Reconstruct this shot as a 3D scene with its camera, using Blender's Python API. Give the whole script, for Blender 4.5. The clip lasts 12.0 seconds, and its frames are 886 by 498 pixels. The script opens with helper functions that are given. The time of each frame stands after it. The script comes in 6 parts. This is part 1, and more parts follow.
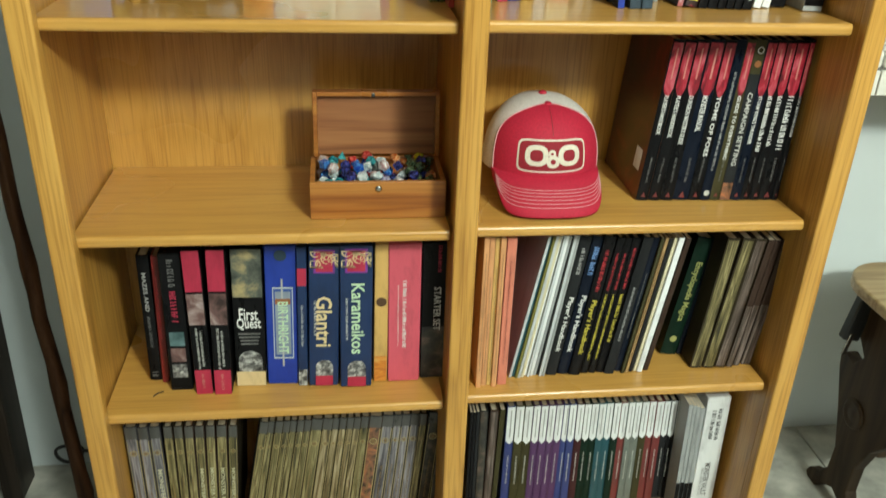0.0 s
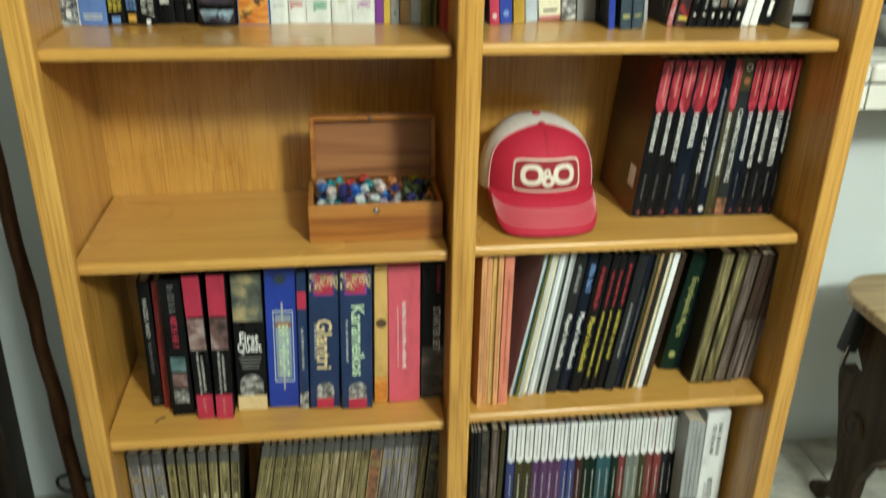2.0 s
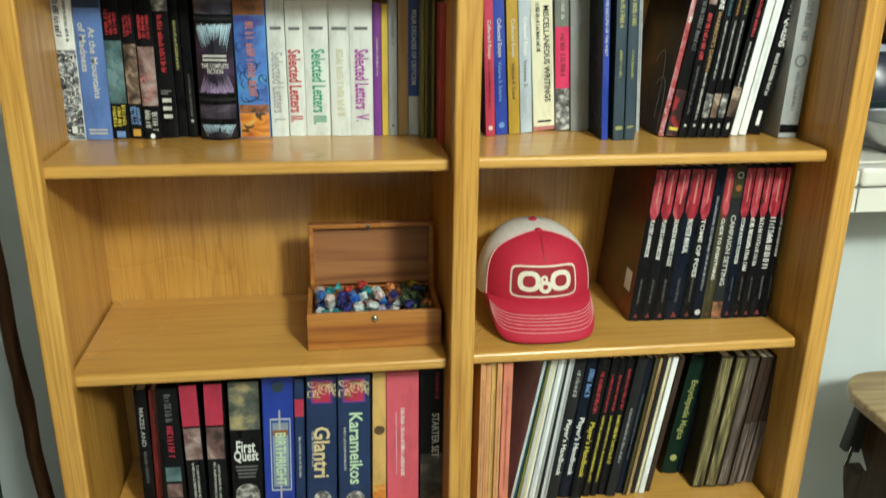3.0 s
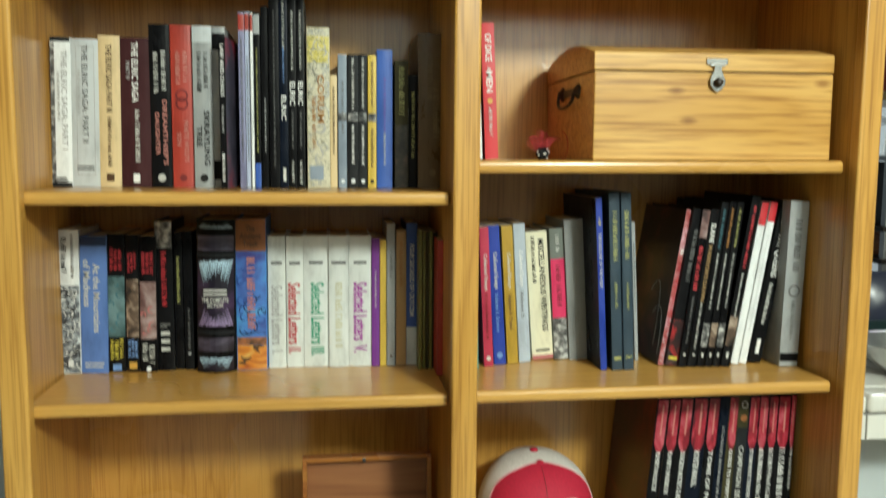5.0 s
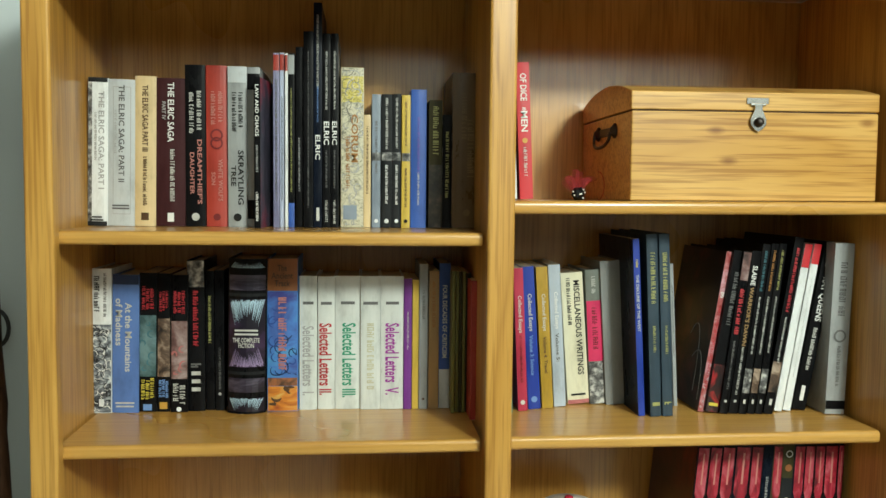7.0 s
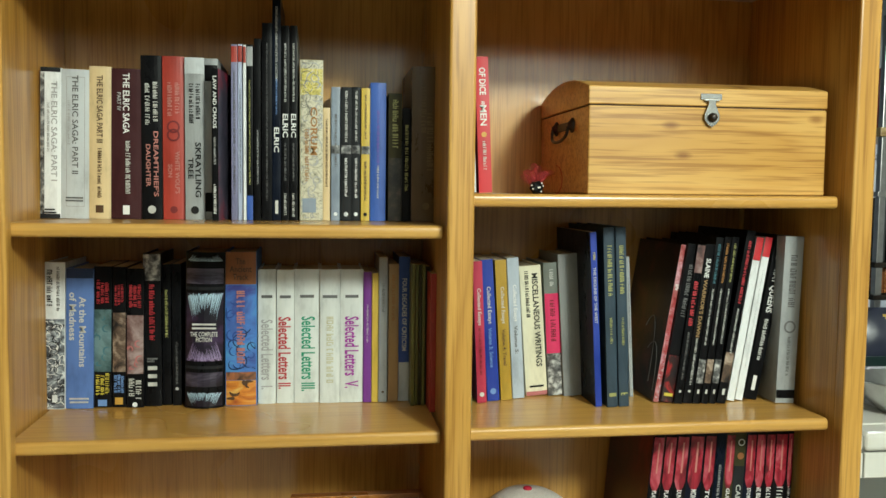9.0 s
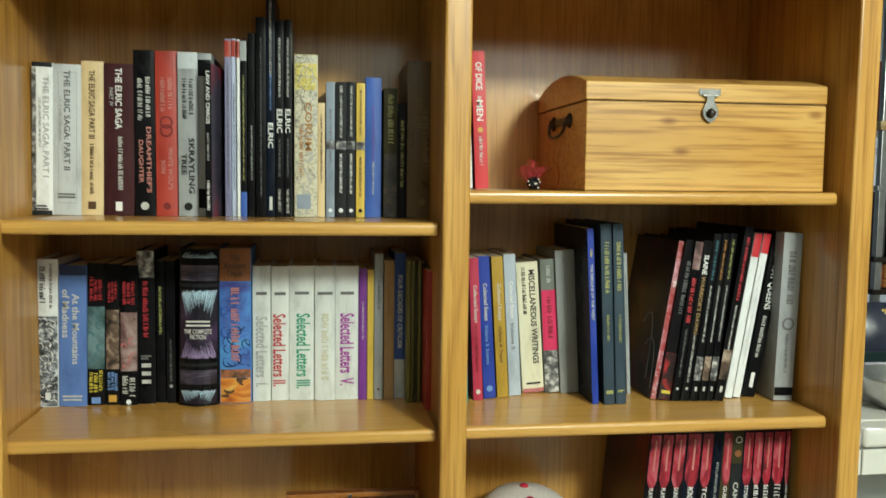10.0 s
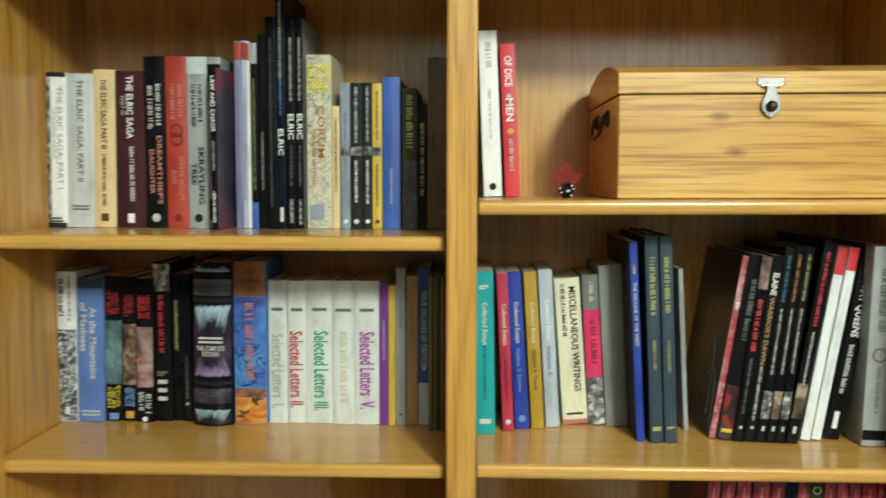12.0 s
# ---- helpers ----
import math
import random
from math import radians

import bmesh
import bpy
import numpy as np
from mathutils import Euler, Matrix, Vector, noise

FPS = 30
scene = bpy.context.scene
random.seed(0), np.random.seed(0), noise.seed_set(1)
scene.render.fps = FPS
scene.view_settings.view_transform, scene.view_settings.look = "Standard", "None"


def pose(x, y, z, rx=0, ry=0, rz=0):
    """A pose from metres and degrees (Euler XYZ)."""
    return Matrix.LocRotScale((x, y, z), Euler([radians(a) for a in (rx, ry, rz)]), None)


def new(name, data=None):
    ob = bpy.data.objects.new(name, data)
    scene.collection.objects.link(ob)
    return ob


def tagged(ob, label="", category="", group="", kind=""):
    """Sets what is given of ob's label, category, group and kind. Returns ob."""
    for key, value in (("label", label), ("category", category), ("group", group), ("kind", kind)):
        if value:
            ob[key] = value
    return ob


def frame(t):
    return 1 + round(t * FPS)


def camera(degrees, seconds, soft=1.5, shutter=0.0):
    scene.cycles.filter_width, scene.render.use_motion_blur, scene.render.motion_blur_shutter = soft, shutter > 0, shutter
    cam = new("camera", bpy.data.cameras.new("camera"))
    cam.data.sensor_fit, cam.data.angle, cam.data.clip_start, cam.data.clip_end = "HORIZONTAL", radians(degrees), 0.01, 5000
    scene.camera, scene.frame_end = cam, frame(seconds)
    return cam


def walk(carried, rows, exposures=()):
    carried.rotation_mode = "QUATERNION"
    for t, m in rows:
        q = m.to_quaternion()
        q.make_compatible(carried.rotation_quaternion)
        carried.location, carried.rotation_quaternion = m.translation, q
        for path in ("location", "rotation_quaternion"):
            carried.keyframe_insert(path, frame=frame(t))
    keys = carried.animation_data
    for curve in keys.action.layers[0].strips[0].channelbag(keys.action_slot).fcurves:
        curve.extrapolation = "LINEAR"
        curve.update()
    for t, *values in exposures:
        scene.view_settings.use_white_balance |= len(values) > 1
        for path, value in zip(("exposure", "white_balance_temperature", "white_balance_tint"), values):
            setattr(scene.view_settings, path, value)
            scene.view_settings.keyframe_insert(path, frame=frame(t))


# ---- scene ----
# camera and walk: seconds, eye (metres), yaw, pitch, roll (degrees)
cam = camera(55.59, 12.0, soft=1.5, shutter=0.9)
ROWS = [
    (0.0, -0.1820, -1.2763, 1.4515, -6.817, -26.597, -1.928),
    (0.5, -0.1894, -1.2791, 1.4525, -6.909, -28.284, -1.872),
    (1.0, -0.1864, -1.2786, 1.4523, -6.875, -29.447, -1.562),
    (1.5, -0.1820, -1.2836, 1.4504, -7.043, -28.889, -1.308),
    (2.0, -0.1856, -1.2903, 1.4530, -7.508, -25.008, -0.958),
    (2.5, -0.1868, -1.2927, 1.4673, -7.667, -21.188, -0.919),
    (2.7, -0.1863, -1.2814, 1.4876, -7.774, -20.491, -0.767),
    (4.3, -0.1774, -1.2759, 1.5250, -7.878, -13.028, -0.567),
    (4.5, -0.1727, -1.2707, 1.5331, -7.845, -10.917, -0.683),
    (5.0, -0.1738, -1.2589, 1.5558, -7.615, -6.219, -0.410),
    (5.5, -0.1789, -1.2540, 1.5601, -6.982, -4.725, -0.184),
    (6.0, -0.1756, -1.2440, 1.5604, -5.895, -3.951, -0.477),
    (6.5, -0.1818, -1.2351, 1.5591, -5.845, -3.682, -0.520),
    (7.0, -0.1754, -1.2372, 1.5605, -5.476, -3.735, -0.569),
    (9.0, -0.1793, -1.2423, 1.5535, -8.363, -3.872, -0.727),
    (9.5, -0.1750, -1.2382, 1.5589, -8.070, -4.021, -0.736),
    (10.0, -0.1708, -1.2314, 1.5626, -8.358, -4.507, -0.743),
    (10.5, -0.1317, -1.1954, 1.5676, -8.361, -5.953, -0.449),
    (11.0, -0.0342, -1.1472, 1.5676, -4.724, -5.186, 0.200),
    (11.5, 0.0421, -1.0974, 1.5843, -0.775, -4.578, -0.169),
    (12.0, 0.0384, -1.1143, 1.5795, 1.887, -4.747, -0.118),
]
walk(cam, [(t, pose(x, y, z, 90 + pitch, roll, yaw)) for t, x, y, z, yaw, pitch, roll in ROWS],
     exposures=[(0.0, -0.10), (2.7, -0.12), (4.5, -0.15), (5.0, -0.27), (6.0, -0.36), (10.0, -0.36), (12.0, -0.33)])
# ---- end of walk ----

# ---- light ----
world = bpy.data.worlds.new("world")
scene.world = world
world.use_nodes = True
world.node_tree.nodes["Background"].inputs[0].default_value = (0.9, 0.95, 1.0, 1)
world.node_tree.nodes["Background"].inputs[1].default_value = 0.012


def area_lamp(name, x, y, z, size, watts, colour):
    data = bpy.data.lights.new(name, "AREA")
    data.shape, data.size, data.energy, data.color = "DISK", size, watts, colour
    ob = new(name, data)
    ob.matrix_basis = pose(x, y, z)
    return ob


def globe_lamp(name, x, y, z, radius, watts, colour):
    data = bpy.data.lights.new(name, "POINT")
    data.shadow_soft_size, data.energy, data.color = radius, watts, colour
    ob = new(name, data)
    ob.matrix_basis = pose(x, y, z)
    return ob


globe_lamp("ceiling_lamp", 1.08, -2.78, 2.84, 0.20, 440, (0.905, 1.0, 0.875))
# Weak fill added from the left to lift shaded books; no lamp known there.
globe_lamp("far_ceiling_lamp", -1.5, -2.6, 2.88, 0.10, 5, (0.905, 1.0, 0.875))
area_lamp("kitchen_lamp", 2.2, 1.6, 2.6, 0.6, 55, (0.86, 0.94, 1.0))


# ---- materials ----
def nodes_of(name, rough=0.5, metal=0.0):
    m = bpy.data.materials.new(name)
    m.use_nodes = True
    t = m.node_tree
    b = t.nodes["Principled BSDF"]
    b.inputs["Roughness"].default_value = rough
    b.inputs["Metallic"].default_value = metal
    return m, t, b


def node(t, kind, **values):
    n = t.nodes.new(kind)
    for k, v in values.items():
        n.inputs[k.replace("_", " ")].default_value = v
    return n


def coords(t, scale, spread=0.0):
    """Object coordinates, stretched, and shifted by each object's own random number."""
    c = t.nodes.new("ShaderNodeTexCoord")
    m = t.nodes.new("ShaderNodeMapping")
    m.inputs["Scale"].default_value = scale
    t.links.new(c.outputs["Object"], m.inputs["Vector"])
    if not spread:
        return m.outputs["Vector"]
    info = t.nodes.new("ShaderNodeObjectInfo")
    k = t.nodes.new("ShaderNodeMath")
    k.operation = "MULTIPLY"
    k.inputs[1].default_value = spread
    t.links.new(info.outputs["Random"], k.inputs[0])
    a = t.nodes.new("ShaderNodeVectorMath")
    a.operation = "ADD"
    t.links.new(m.outputs["Vector"], a.inputs[0])
    t.links.new(k.outputs[0], a.inputs[1])
    return a.outputs["Vector"]


def ramp(t, source, *stops):
    r = t.nodes.new("ShaderNodeValToRGB")
    e = r.color_ramp.elements
    while len(e) < len(stops):
        e.new(0.5)
    for i, (p, c) in enumerate(stops):
        e[i].position, e[i].color = p, (*c, 1)
    t.links.new(source, r.inputs[0])
    return r.outputs[0]


def mixed(t, how, fac, a, b):
    m = t.nodes.new("ShaderNodeMix")
    m.data_type, m.blend_type = "RGBA", how
    for value, sock in ((fac, m.inputs[0]), (a, m.inputs[6]), (b, m.inputs[7])):
        if isinstance(value, (int, float)):
            sock.default_value = value
        elif isinstance(value, tuple):
            sock.default_value = (*value, 1)
        else:
            t.links.new(value, sock)
    return m.outputs[2]


def bump(t, b, height, strength, distance):
    n = t.nodes.new("ShaderNodeBump")
    n.inputs["Strength"].default_value, n.inputs["Distance"].default_value = strength, distance
    t.links.new(height, n.inputs["Height"])
    t.links.new(n.outputs[0], b.inputs["Normal"])


def wood(name, along, dark, mid, light, rough=0.32, fine=1.0, figure=1.0, knots=0.0, pore=0.45, coat=0.0):
    """Varnished timber with its grain along the given axis: broad figure, fine pores, a few knots."""
    m, t, b = nodes_of(name, rough)
    b.inputs["Specular IOR Level"].default_value = 0.5 if light[0] > 0.12 else 0.2
    b.inputs["Coat Weight"].default_value = coat
    b.inputs["Coat Roughness"].default_value = 0.16
    long, wide = 0.7 * figure, 11.0
    s = [wide, wide, wide]
    s["xyz".index(along)] = long
    broad = node(t, "ShaderNodeTexNoise", Scale=1.1, Detail=3.0, Roughness=0.5, Distortion=0.8)
    t.links.new(coords(t, s, 37.0), broad.inputs["Vector"])
    rings = t.nodes.new("ShaderNodeMath")
    rings.operation = "MULTIPLY"
    rings.inputs[1].default_value = 9.0
    t.links.new(broad.outputs["Fac"], rings.inputs[0])
    saw = t.nodes.new("ShaderNodeMath")
    saw.operation = "PINGPONG"
    saw.inputs[1].default_value = 1.0
    t.links.new(rings.outputs[0], saw.inputs[0])
    base = ramp(t, saw.outputs[0], (0.0, dark), (0.35, mid), (1.0, light))
    p = [230.0 * fine] * 3
    p["xyz".index(along)] = 6.0
    pores = node(t, "ShaderNodeTexNoise", Scale=1.0, Detail=2.0, Roughness=0.6)
    t.links.new(coords(t, p, 11.0), pores.inputs["Vector"])
    dots = ramp(t, pores.outputs["Fac"], (0.36, (0.62, 0.52, 0.42)), (0.52, (1, 1, 1)))
    colour = mixed(t, "MULTIPLY", pore, base, dots)
    blotch = node(t, "ShaderNodeTexNoise", Scale=3.0, Detail=2.0)
    t.links.new(coords(t, (1, 1, 1), 5.0), blotch.inputs["Vector"])
    colour = mixed(t, "MULTIPLY", 0.5, colour, ramp(t, blotch.outputs["Fac"], (0.3, (0.78, 0.7, 0.62)), (0.7, (1, 1, 1))))
    if knots:
        k = [12.0] * 3
        k["xyz".index(along)] = 5.5
        split = t.nodes.new("ShaderNodeSeparateXYZ")
        face = t.nodes.new("ShaderNodeCombineXYZ")
        t.links.new(coords(t, k, 3.0), split.inputs[0])
        t.links.new(split.outputs["X"], face.inputs["X"])
        t.links.new(split.outputs["Z"], face.inputs["Y"])
        v = node(t, "ShaderNodeTexVoronoi", Scale=knots)
        v.voronoi_dimensions = "2D"
        t.links.new(face.outputs[0], v.inputs["Vector"])
        colour = mixed(t, "MULTIPLY", 0.75, colour, ramp(t, v.outputs["Distance"], (0.025, (0.4, 0.26, 0.14)), (0.10, (1, 1, 1))))
    t.links.new(colour, b.inputs["Base Color"])
    t.links.new(ramp(t, blotch.outputs["Fac"], (0.3, (rough * 0.8,) * 3), (0.7, (rough * 1.25,) * 3)), b.inputs["Roughness"])
    bump(t, b, pores.outputs["Fac"], 0.18, 0.0006)
    return m


def paper(name, c, rough=0.42, wear=0.25):
    """Printed card or cloth: faint mottling, scuffs and handling marks."""
    m, t, b = nodes_of(name, rough)
    n = node(t, "ShaderNodeTexNoise", Scale=38.0, Detail=5.0, Roughness=0.65)
    t.links.new(coords(t, (1, 1, 0.35), 19.0), n.inputs["Vector"])
    b.inputs["Specular IOR Level"].default_value = 0.5 if max(c) > 0.05 else 0.12
    worn = tuple(min(0.9, v * 1.3 + min(0.02, max(c))) for v in c)
    dull = tuple(v * 0.72 for v in c)
    colour = ramp(t, n.outputs["Fac"], (0.28, dull), (0.5, c), (0.72, tuple(a + (w - a) * wear for a, w in zip(c, worn))))
    t.links.new(colour, b.inputs["Base Color"])
    f = node(t, "ShaderNodeTexNoise", Scale=160.0, Detail=3.0)
    t.links.new(coords(t, (1, 1, 1), 7.0), f.inputs["Vector"])
    t.links.new(ramp(t, n.outputs["Fac"], (0.3, (rough * 0.75,) * 3), (0.7, (min(1, rough * 1.4),) * 3)), b.inputs["Roughness"])
    bump(t, b, f.outputs["Fac"], 0.12, 0.0005)
    return m


def art(name, *cs, size=60.0, stretch=(1, 1, 1), warp=1.2, rough=0.35):
    """A printed picture, seen too small to read: blots of its colours."""
    m, t, b = nodes_of(name, rough)
    n = node(t, "ShaderNodeTexNoise", Scale=size, Detail=4.0, Roughness=0.6, Distortion=warp)
    t.links.new(coords(t, stretch, 23.0), n.inputs["Vector"])
    k = len(cs)
    t.links.new(ramp(t, n.outputs["Fac"], *[(0.33 + 0.34 * i / (k - 1), c) for i, c in enumerate(cs)]), b.inputs["Base Color"])
    return m


def plain(name, c, rough=0.5, metal=0.0, scale=40.0, vary=0.2):
    m, t, b = nodes_of(name, rough, metal)
    n = node(t, "ShaderNodeTexNoise", Scale=scale, Detail=4.0)
    t.links.new(coords(t, (1, 1, 1), 13.0), n.inputs["Vector"])
    t.links.new(ramp(t, n.outputs["Fac"], (0.3, tuple(v * (1 - vary) for v in c)), (0.7, c)), b.inputs["Base Color"])
    bump(t, b, n.outputs["Fac"], 0.08, 0.001)
    return m


OAK_D, OAK_M, OAK_L = (0.46, 0.228, 0.042), (0.57, 0.298, 0.060), (0.63, 0.345, 0.078)
OAK_Z = wood("oak_upright", "z", OAK_D, OAK_M, OAK_L, 0.36, pore=0.65, coat=0.25)
OAK_X = wood("oak_shelf", "x", (0.57, 0.305, 0.068), (0.605, 0.33, 0.076), (0.63, 0.35, 0.084), 0.3, figure=0.8, pore=0.35, coat=0.45)
OAK_BACK = wood("oak_ply", "z", (0.50, 0.255, 0.053), (0.57, 0.30, 0.064), (0.61, 0.33, 0.075), 0.3, figure=2.6, pore=0.6, coat=1.0)
PINE = wood("pine_chest", "x", (0.54, 0.285, 0.06), (0.61, 0.34, 0.08), (0.67, 0.40, 0.115), 0.34, fine=0.8, figure=0.7, knots=1.0, pore=0.9, coat=0.2)
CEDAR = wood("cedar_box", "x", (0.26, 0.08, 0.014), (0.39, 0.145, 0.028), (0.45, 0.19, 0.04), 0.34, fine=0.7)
# Inner cedar: darker, warmer copy with the lid's shading put into its colour.
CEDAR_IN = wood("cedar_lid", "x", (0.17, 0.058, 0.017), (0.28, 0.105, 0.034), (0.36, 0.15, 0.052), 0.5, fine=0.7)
WALNUT = wood("walnut", "z", (0.03, 0.019, 0.011), (0.05, 0.032, 0.019), (0.07, 0.046, 0.028), 0.55)
STICK = wood("bark_stick", "z", (0.035, 0.014, 0.006), (0.075, 0.032, 0.014), (0.11, 0.05, 0.025), 0.5)
TABLE_TOP = wood("pale_table", "x", (0.3, 0.2, 0.08), (0.42, 0.3, 0.14), (0.5, 0.38, 0.2), 0.4)
DARK_WOOD = wood("espresso_wood", "z", (0.008, 0.006, 0.005), (0.016, 0.012, 0.009), (0.024, 0.018, 0.014), 0.45)
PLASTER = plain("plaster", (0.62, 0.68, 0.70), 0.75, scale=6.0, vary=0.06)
LOW_BOUNCE = plain("low_bounce_paint", (0.13, 0.13, 0.125), 0.8, scale=6.0, vary=0.1)
PALE_PAINT = plain("pale_paint", (0.36, 0.365, 0.365), 0.8, scale=6.0, vary=0.08)
FILL_CUT = plain("fill_cut_dark", (0.07, 0.065, 0.06), 0.9, scale=12.0, vary=0.4)
CEILING = plain("ceiling_paint", (0.45, 0.45, 0.43), 0.85, scale=8.0, vary=0.05)
TILE = plain("floor_tile", (0.52, 0.51, 0.45), 0.35, scale=16.0, vary=0.5)
GROUT = plain("grout", (0.16, 0.155, 0.14), 0.9)
WHITE_TILE = plain("white_tile", (0.72, 0.71, 0.66), 0.2, scale=14.0, vary=0.08)
STEEL = plain("brushed_steel", (0.6, 0.6, 0.6), 0.28, 1.0)
CHROME = plain("worn_chrome", (0.55, 0.55, 0.53), 0.22, 1.0, vary=0.4)
IRON = plain("dark_iron", (0.05, 0.04, 0.035), 0.45, 0.6)
RUBBER = plain("black_rubber", (0.012, 0.012, 0.012), 0.5)
PAGES = paper("page_block", (0.56, 0.49, 0.37), 0.85)

# printed colours
COLOURS = {}


def ink(c, rough=0.42):
    key = (c, rough)
    if key not in COLOURS:
        COLOURS[key] = paper("print_%d" % len(COLOURS), c, rough)
    return COLOURS[key]


WHITE, PALE, IVORY, CREAM = ink((0.76, 0.78, 0.79)), ink((0.50, 0.53, 0.55)), ink((0.62, 0.56, 0.38)), ink((0.66, 0.50, 0.27))
CREAM_PALE, WHITE_JACKET, SILVER_COVER, SILVER_BLUE = ink((0.74, 0.70, 0.52)), ink((0.66, 0.69, 0.67)), ink((0.32, 0.335, 0.34)), ink((0.42, 0.48, 0.56))
GREY_CLOTH, GREYGREEN, GREYBLUE, CHARCOAL = ink((0.23, 0.24, 0.24), 0.6), ink((0.16, 0.18, 0.16)), ink((0.24, 0.29, 0.36)), ink((0.018, 0.019, 0.021))
BLACK, NAVY_BLACK, NAVY, SLATE = ink((0.006, 0.006, 0.007), 0.3), ink((0.005, 0.008, 0.017), 0.3), ink((0.006, 0.025, 0.09)), ink((0.022, 0.045, 0.07), 0.5)
BLUE, BLUE_CLOTH, BLUE_BRIGHT, BLUE_DEEP = ink((0.035, 0.105, 0.42)), ink((0.09, 0.18, 0.46)), ink((0.008, 0.036, 0.31)), ink((0.025, 0.07, 0.28))
SKY, TEAL, DARKTEAL_COVER, DARKGREEN = ink((0.05, 0.22, 0.6)), ink((0.0, 0.30, 0.31)), ink((0.01, 0.07, 0.09)), ink((0.005, 0.018, 0.011))
OLIVE, DARKOLIVE, YELLOW, GOLD = ink((0.16, 0.15, 0.03)), ink((0.05, 0.045, 0.02)), ink((0.62, 0.43, 0.06)), ink((0.42, 0.26, 0.025))
SAND, TAN, OCHRE, RUST = ink((0.62, 0.38, 0.12)), ink((0.36, 0.22, 0.09)), ink((0.55, 0.30, 0.05)), ink((0.28, 0.10, 0.03))
RED, RED_BRIGHT, DARKRED, CRIMSON = ink((0.38, 0.04, 0.025)), ink((0.55, 0.02, 0.03)), ink((0.16, 0.01, 0.01)), ink((0.42, 0.022, 0.06))
HOTPINK, PINK, ROSE, SALMON = ink((0.66, 0.03, 0.12)), ink((0.60, 0.09, 0.13)), ink((0.5, 0.16, 0.16)), ink((0.62, 0.20, 0.13))
SALMON_PALE, MAROON, LEATHER, UMBER_COVER = ink((0.62, 0.30, 0.13)), ink((0.05, 0.016, 0.018)), ink((0.12, 0.07, 0.022), 0.3), ink((0.045, 0.027, 0.02))
PURPLE, VIOLET, LILAC, PALE_BLUE = ink((0.17, 0.03, 0.25)), ink((0.075, 0.025, 0.10)), ink((0.22, 0.22, 0.36)), ink((0.42, 0.47, 0.62))
MAUVE_GREY, TOME = ink((0.04, 0.037, 0.045)), ink((0.035, 0.026, 0.015))
DIM_RED, DIM_BLUE = ink((0.16, 0.025, 0.025)), ink((0.025, 0.04, 0.17))
INK, GREY, SILVER, PALE_INK, WHITE_INK = ink((0.015, 0.015, 0.015)), ink((0.13, 0.13, 0.13)), ink((0.38, 0.38, 0.38)), ink((0.55, 0.55, 0.52)), ink((0.78, 0.78, 0.76))
UMBER, OCHRE_INK, ROSE_INK, OLIVE_INK, BRONZE = ink((0.09, 0.045, 0.02)), ink((0.38, 0.17, 0.04)), ink((0.5, 0.2, 0.17)), ink((0.36, 0.36, 0.12)), ink((0.20, 0.13, 0.05))
RED_INK, GREEN_INK, PURPLE_INK, BLUE_INK, VIOLET_INK = ink((0.48, 0.03, 0.04)), ink((0.02, 0.30, 0.17)), ink((0.36, 0.03, 0.34)), ink((0.16, 0.30, 0.62)), ink((0.13, 0.08, 0.4))
YELLOW_INK, TEAL_INK, MINT_INK, CREAM_INK, FADED, DARKTEAL = ink((0.6, 0.5, 0.06)), ink((0.05, 0.16, 0.2)), ink((0.5, 0.68, 0.45)), ink((0.7, 0.55, 0.3)), ink((0.56, 0.54, 0.38)), ink((0.0, 0.12, 0.13))

K, W_ = (0.01, 0.01, 0.012), (0.6, 0.6, 0.58)
ART_GREY = art("photo_grey", K, (0.14, 0.14, 0.14), W_, size=90, warp=0.3)
ART_RED = art("red_black_art", K, (0.03, 0.01, 0.01), (0.42, 0.02, 0.025), size=22)
ART_SCROLL = art("scroll_art", (0.2, 0.19, 0.14), (0.58, 0.54, 0.4), (0.66, 0.62, 0.48), size=48, warp=5)
ART_YELLOW = art("yellow_scroll_art", (0.3, 0.25, 0.05), (0.66, 0.55, 0.12), (0.68, 0.62, 0.4), size=48, warp=5)
ART_DARK = art("dark_art", K, (0.035, 0.032, 0.025), (0.13, 0.09, 0.07), size=40, warp=0.3)
ART_ENGRAVE = art("engraved_art", K, (0.13, 0.145, 0.17), (0.55, 0.6, 0.63), size=34, warp=2.2)
ART_TEAL = art("teal_art", (0.012, 0.03, 0.034), (0.04, 0.085, 0.09), (0.15, 0.25, 0.27), size=18, warp=0.3)
ART_SEPIA = art("sepia_art", K, (0.13, 0.085, 0.06), (0.42, 0.33, 0.26), size=42, warp=0.8)
ART_MAUVE = art("mauve_art", (0.03, 0.016, 0.016), (0.16, 0.085, 0.08), (0.40, 0.31, 0.30), size=24, warp=0.5)
ART_VIOLET = art("violet_glow_art", (0.005, 0.004, 0.009), (0.012, 0.008, 0.02), (0.06, 0.03, 0.085), size=16, stretch=(0.5, 1, 1))
ART_DUSK = art("dusk_art", (0.008, 0.008, 0.012), (0.024, 0.018, 0.034), (0.10, 0.09, 0.13), size=22, stretch=(0.3, 1, 1.6))
ART_SLEEVE = art("sleeved_cover", (0.02, 0.02, 0.03), (0.055, 0.05, 0.075), (0.26, 0.02, 0.04), size=16, warp=0.3)
ART_SEA = art("sea_art", (0.05, 0.06, 0.26), (0.07, 0.2, 0.56), (0.10, 0.36, 0.62), size=11, stretch=(1, 1, 1.6), warp=0.8)
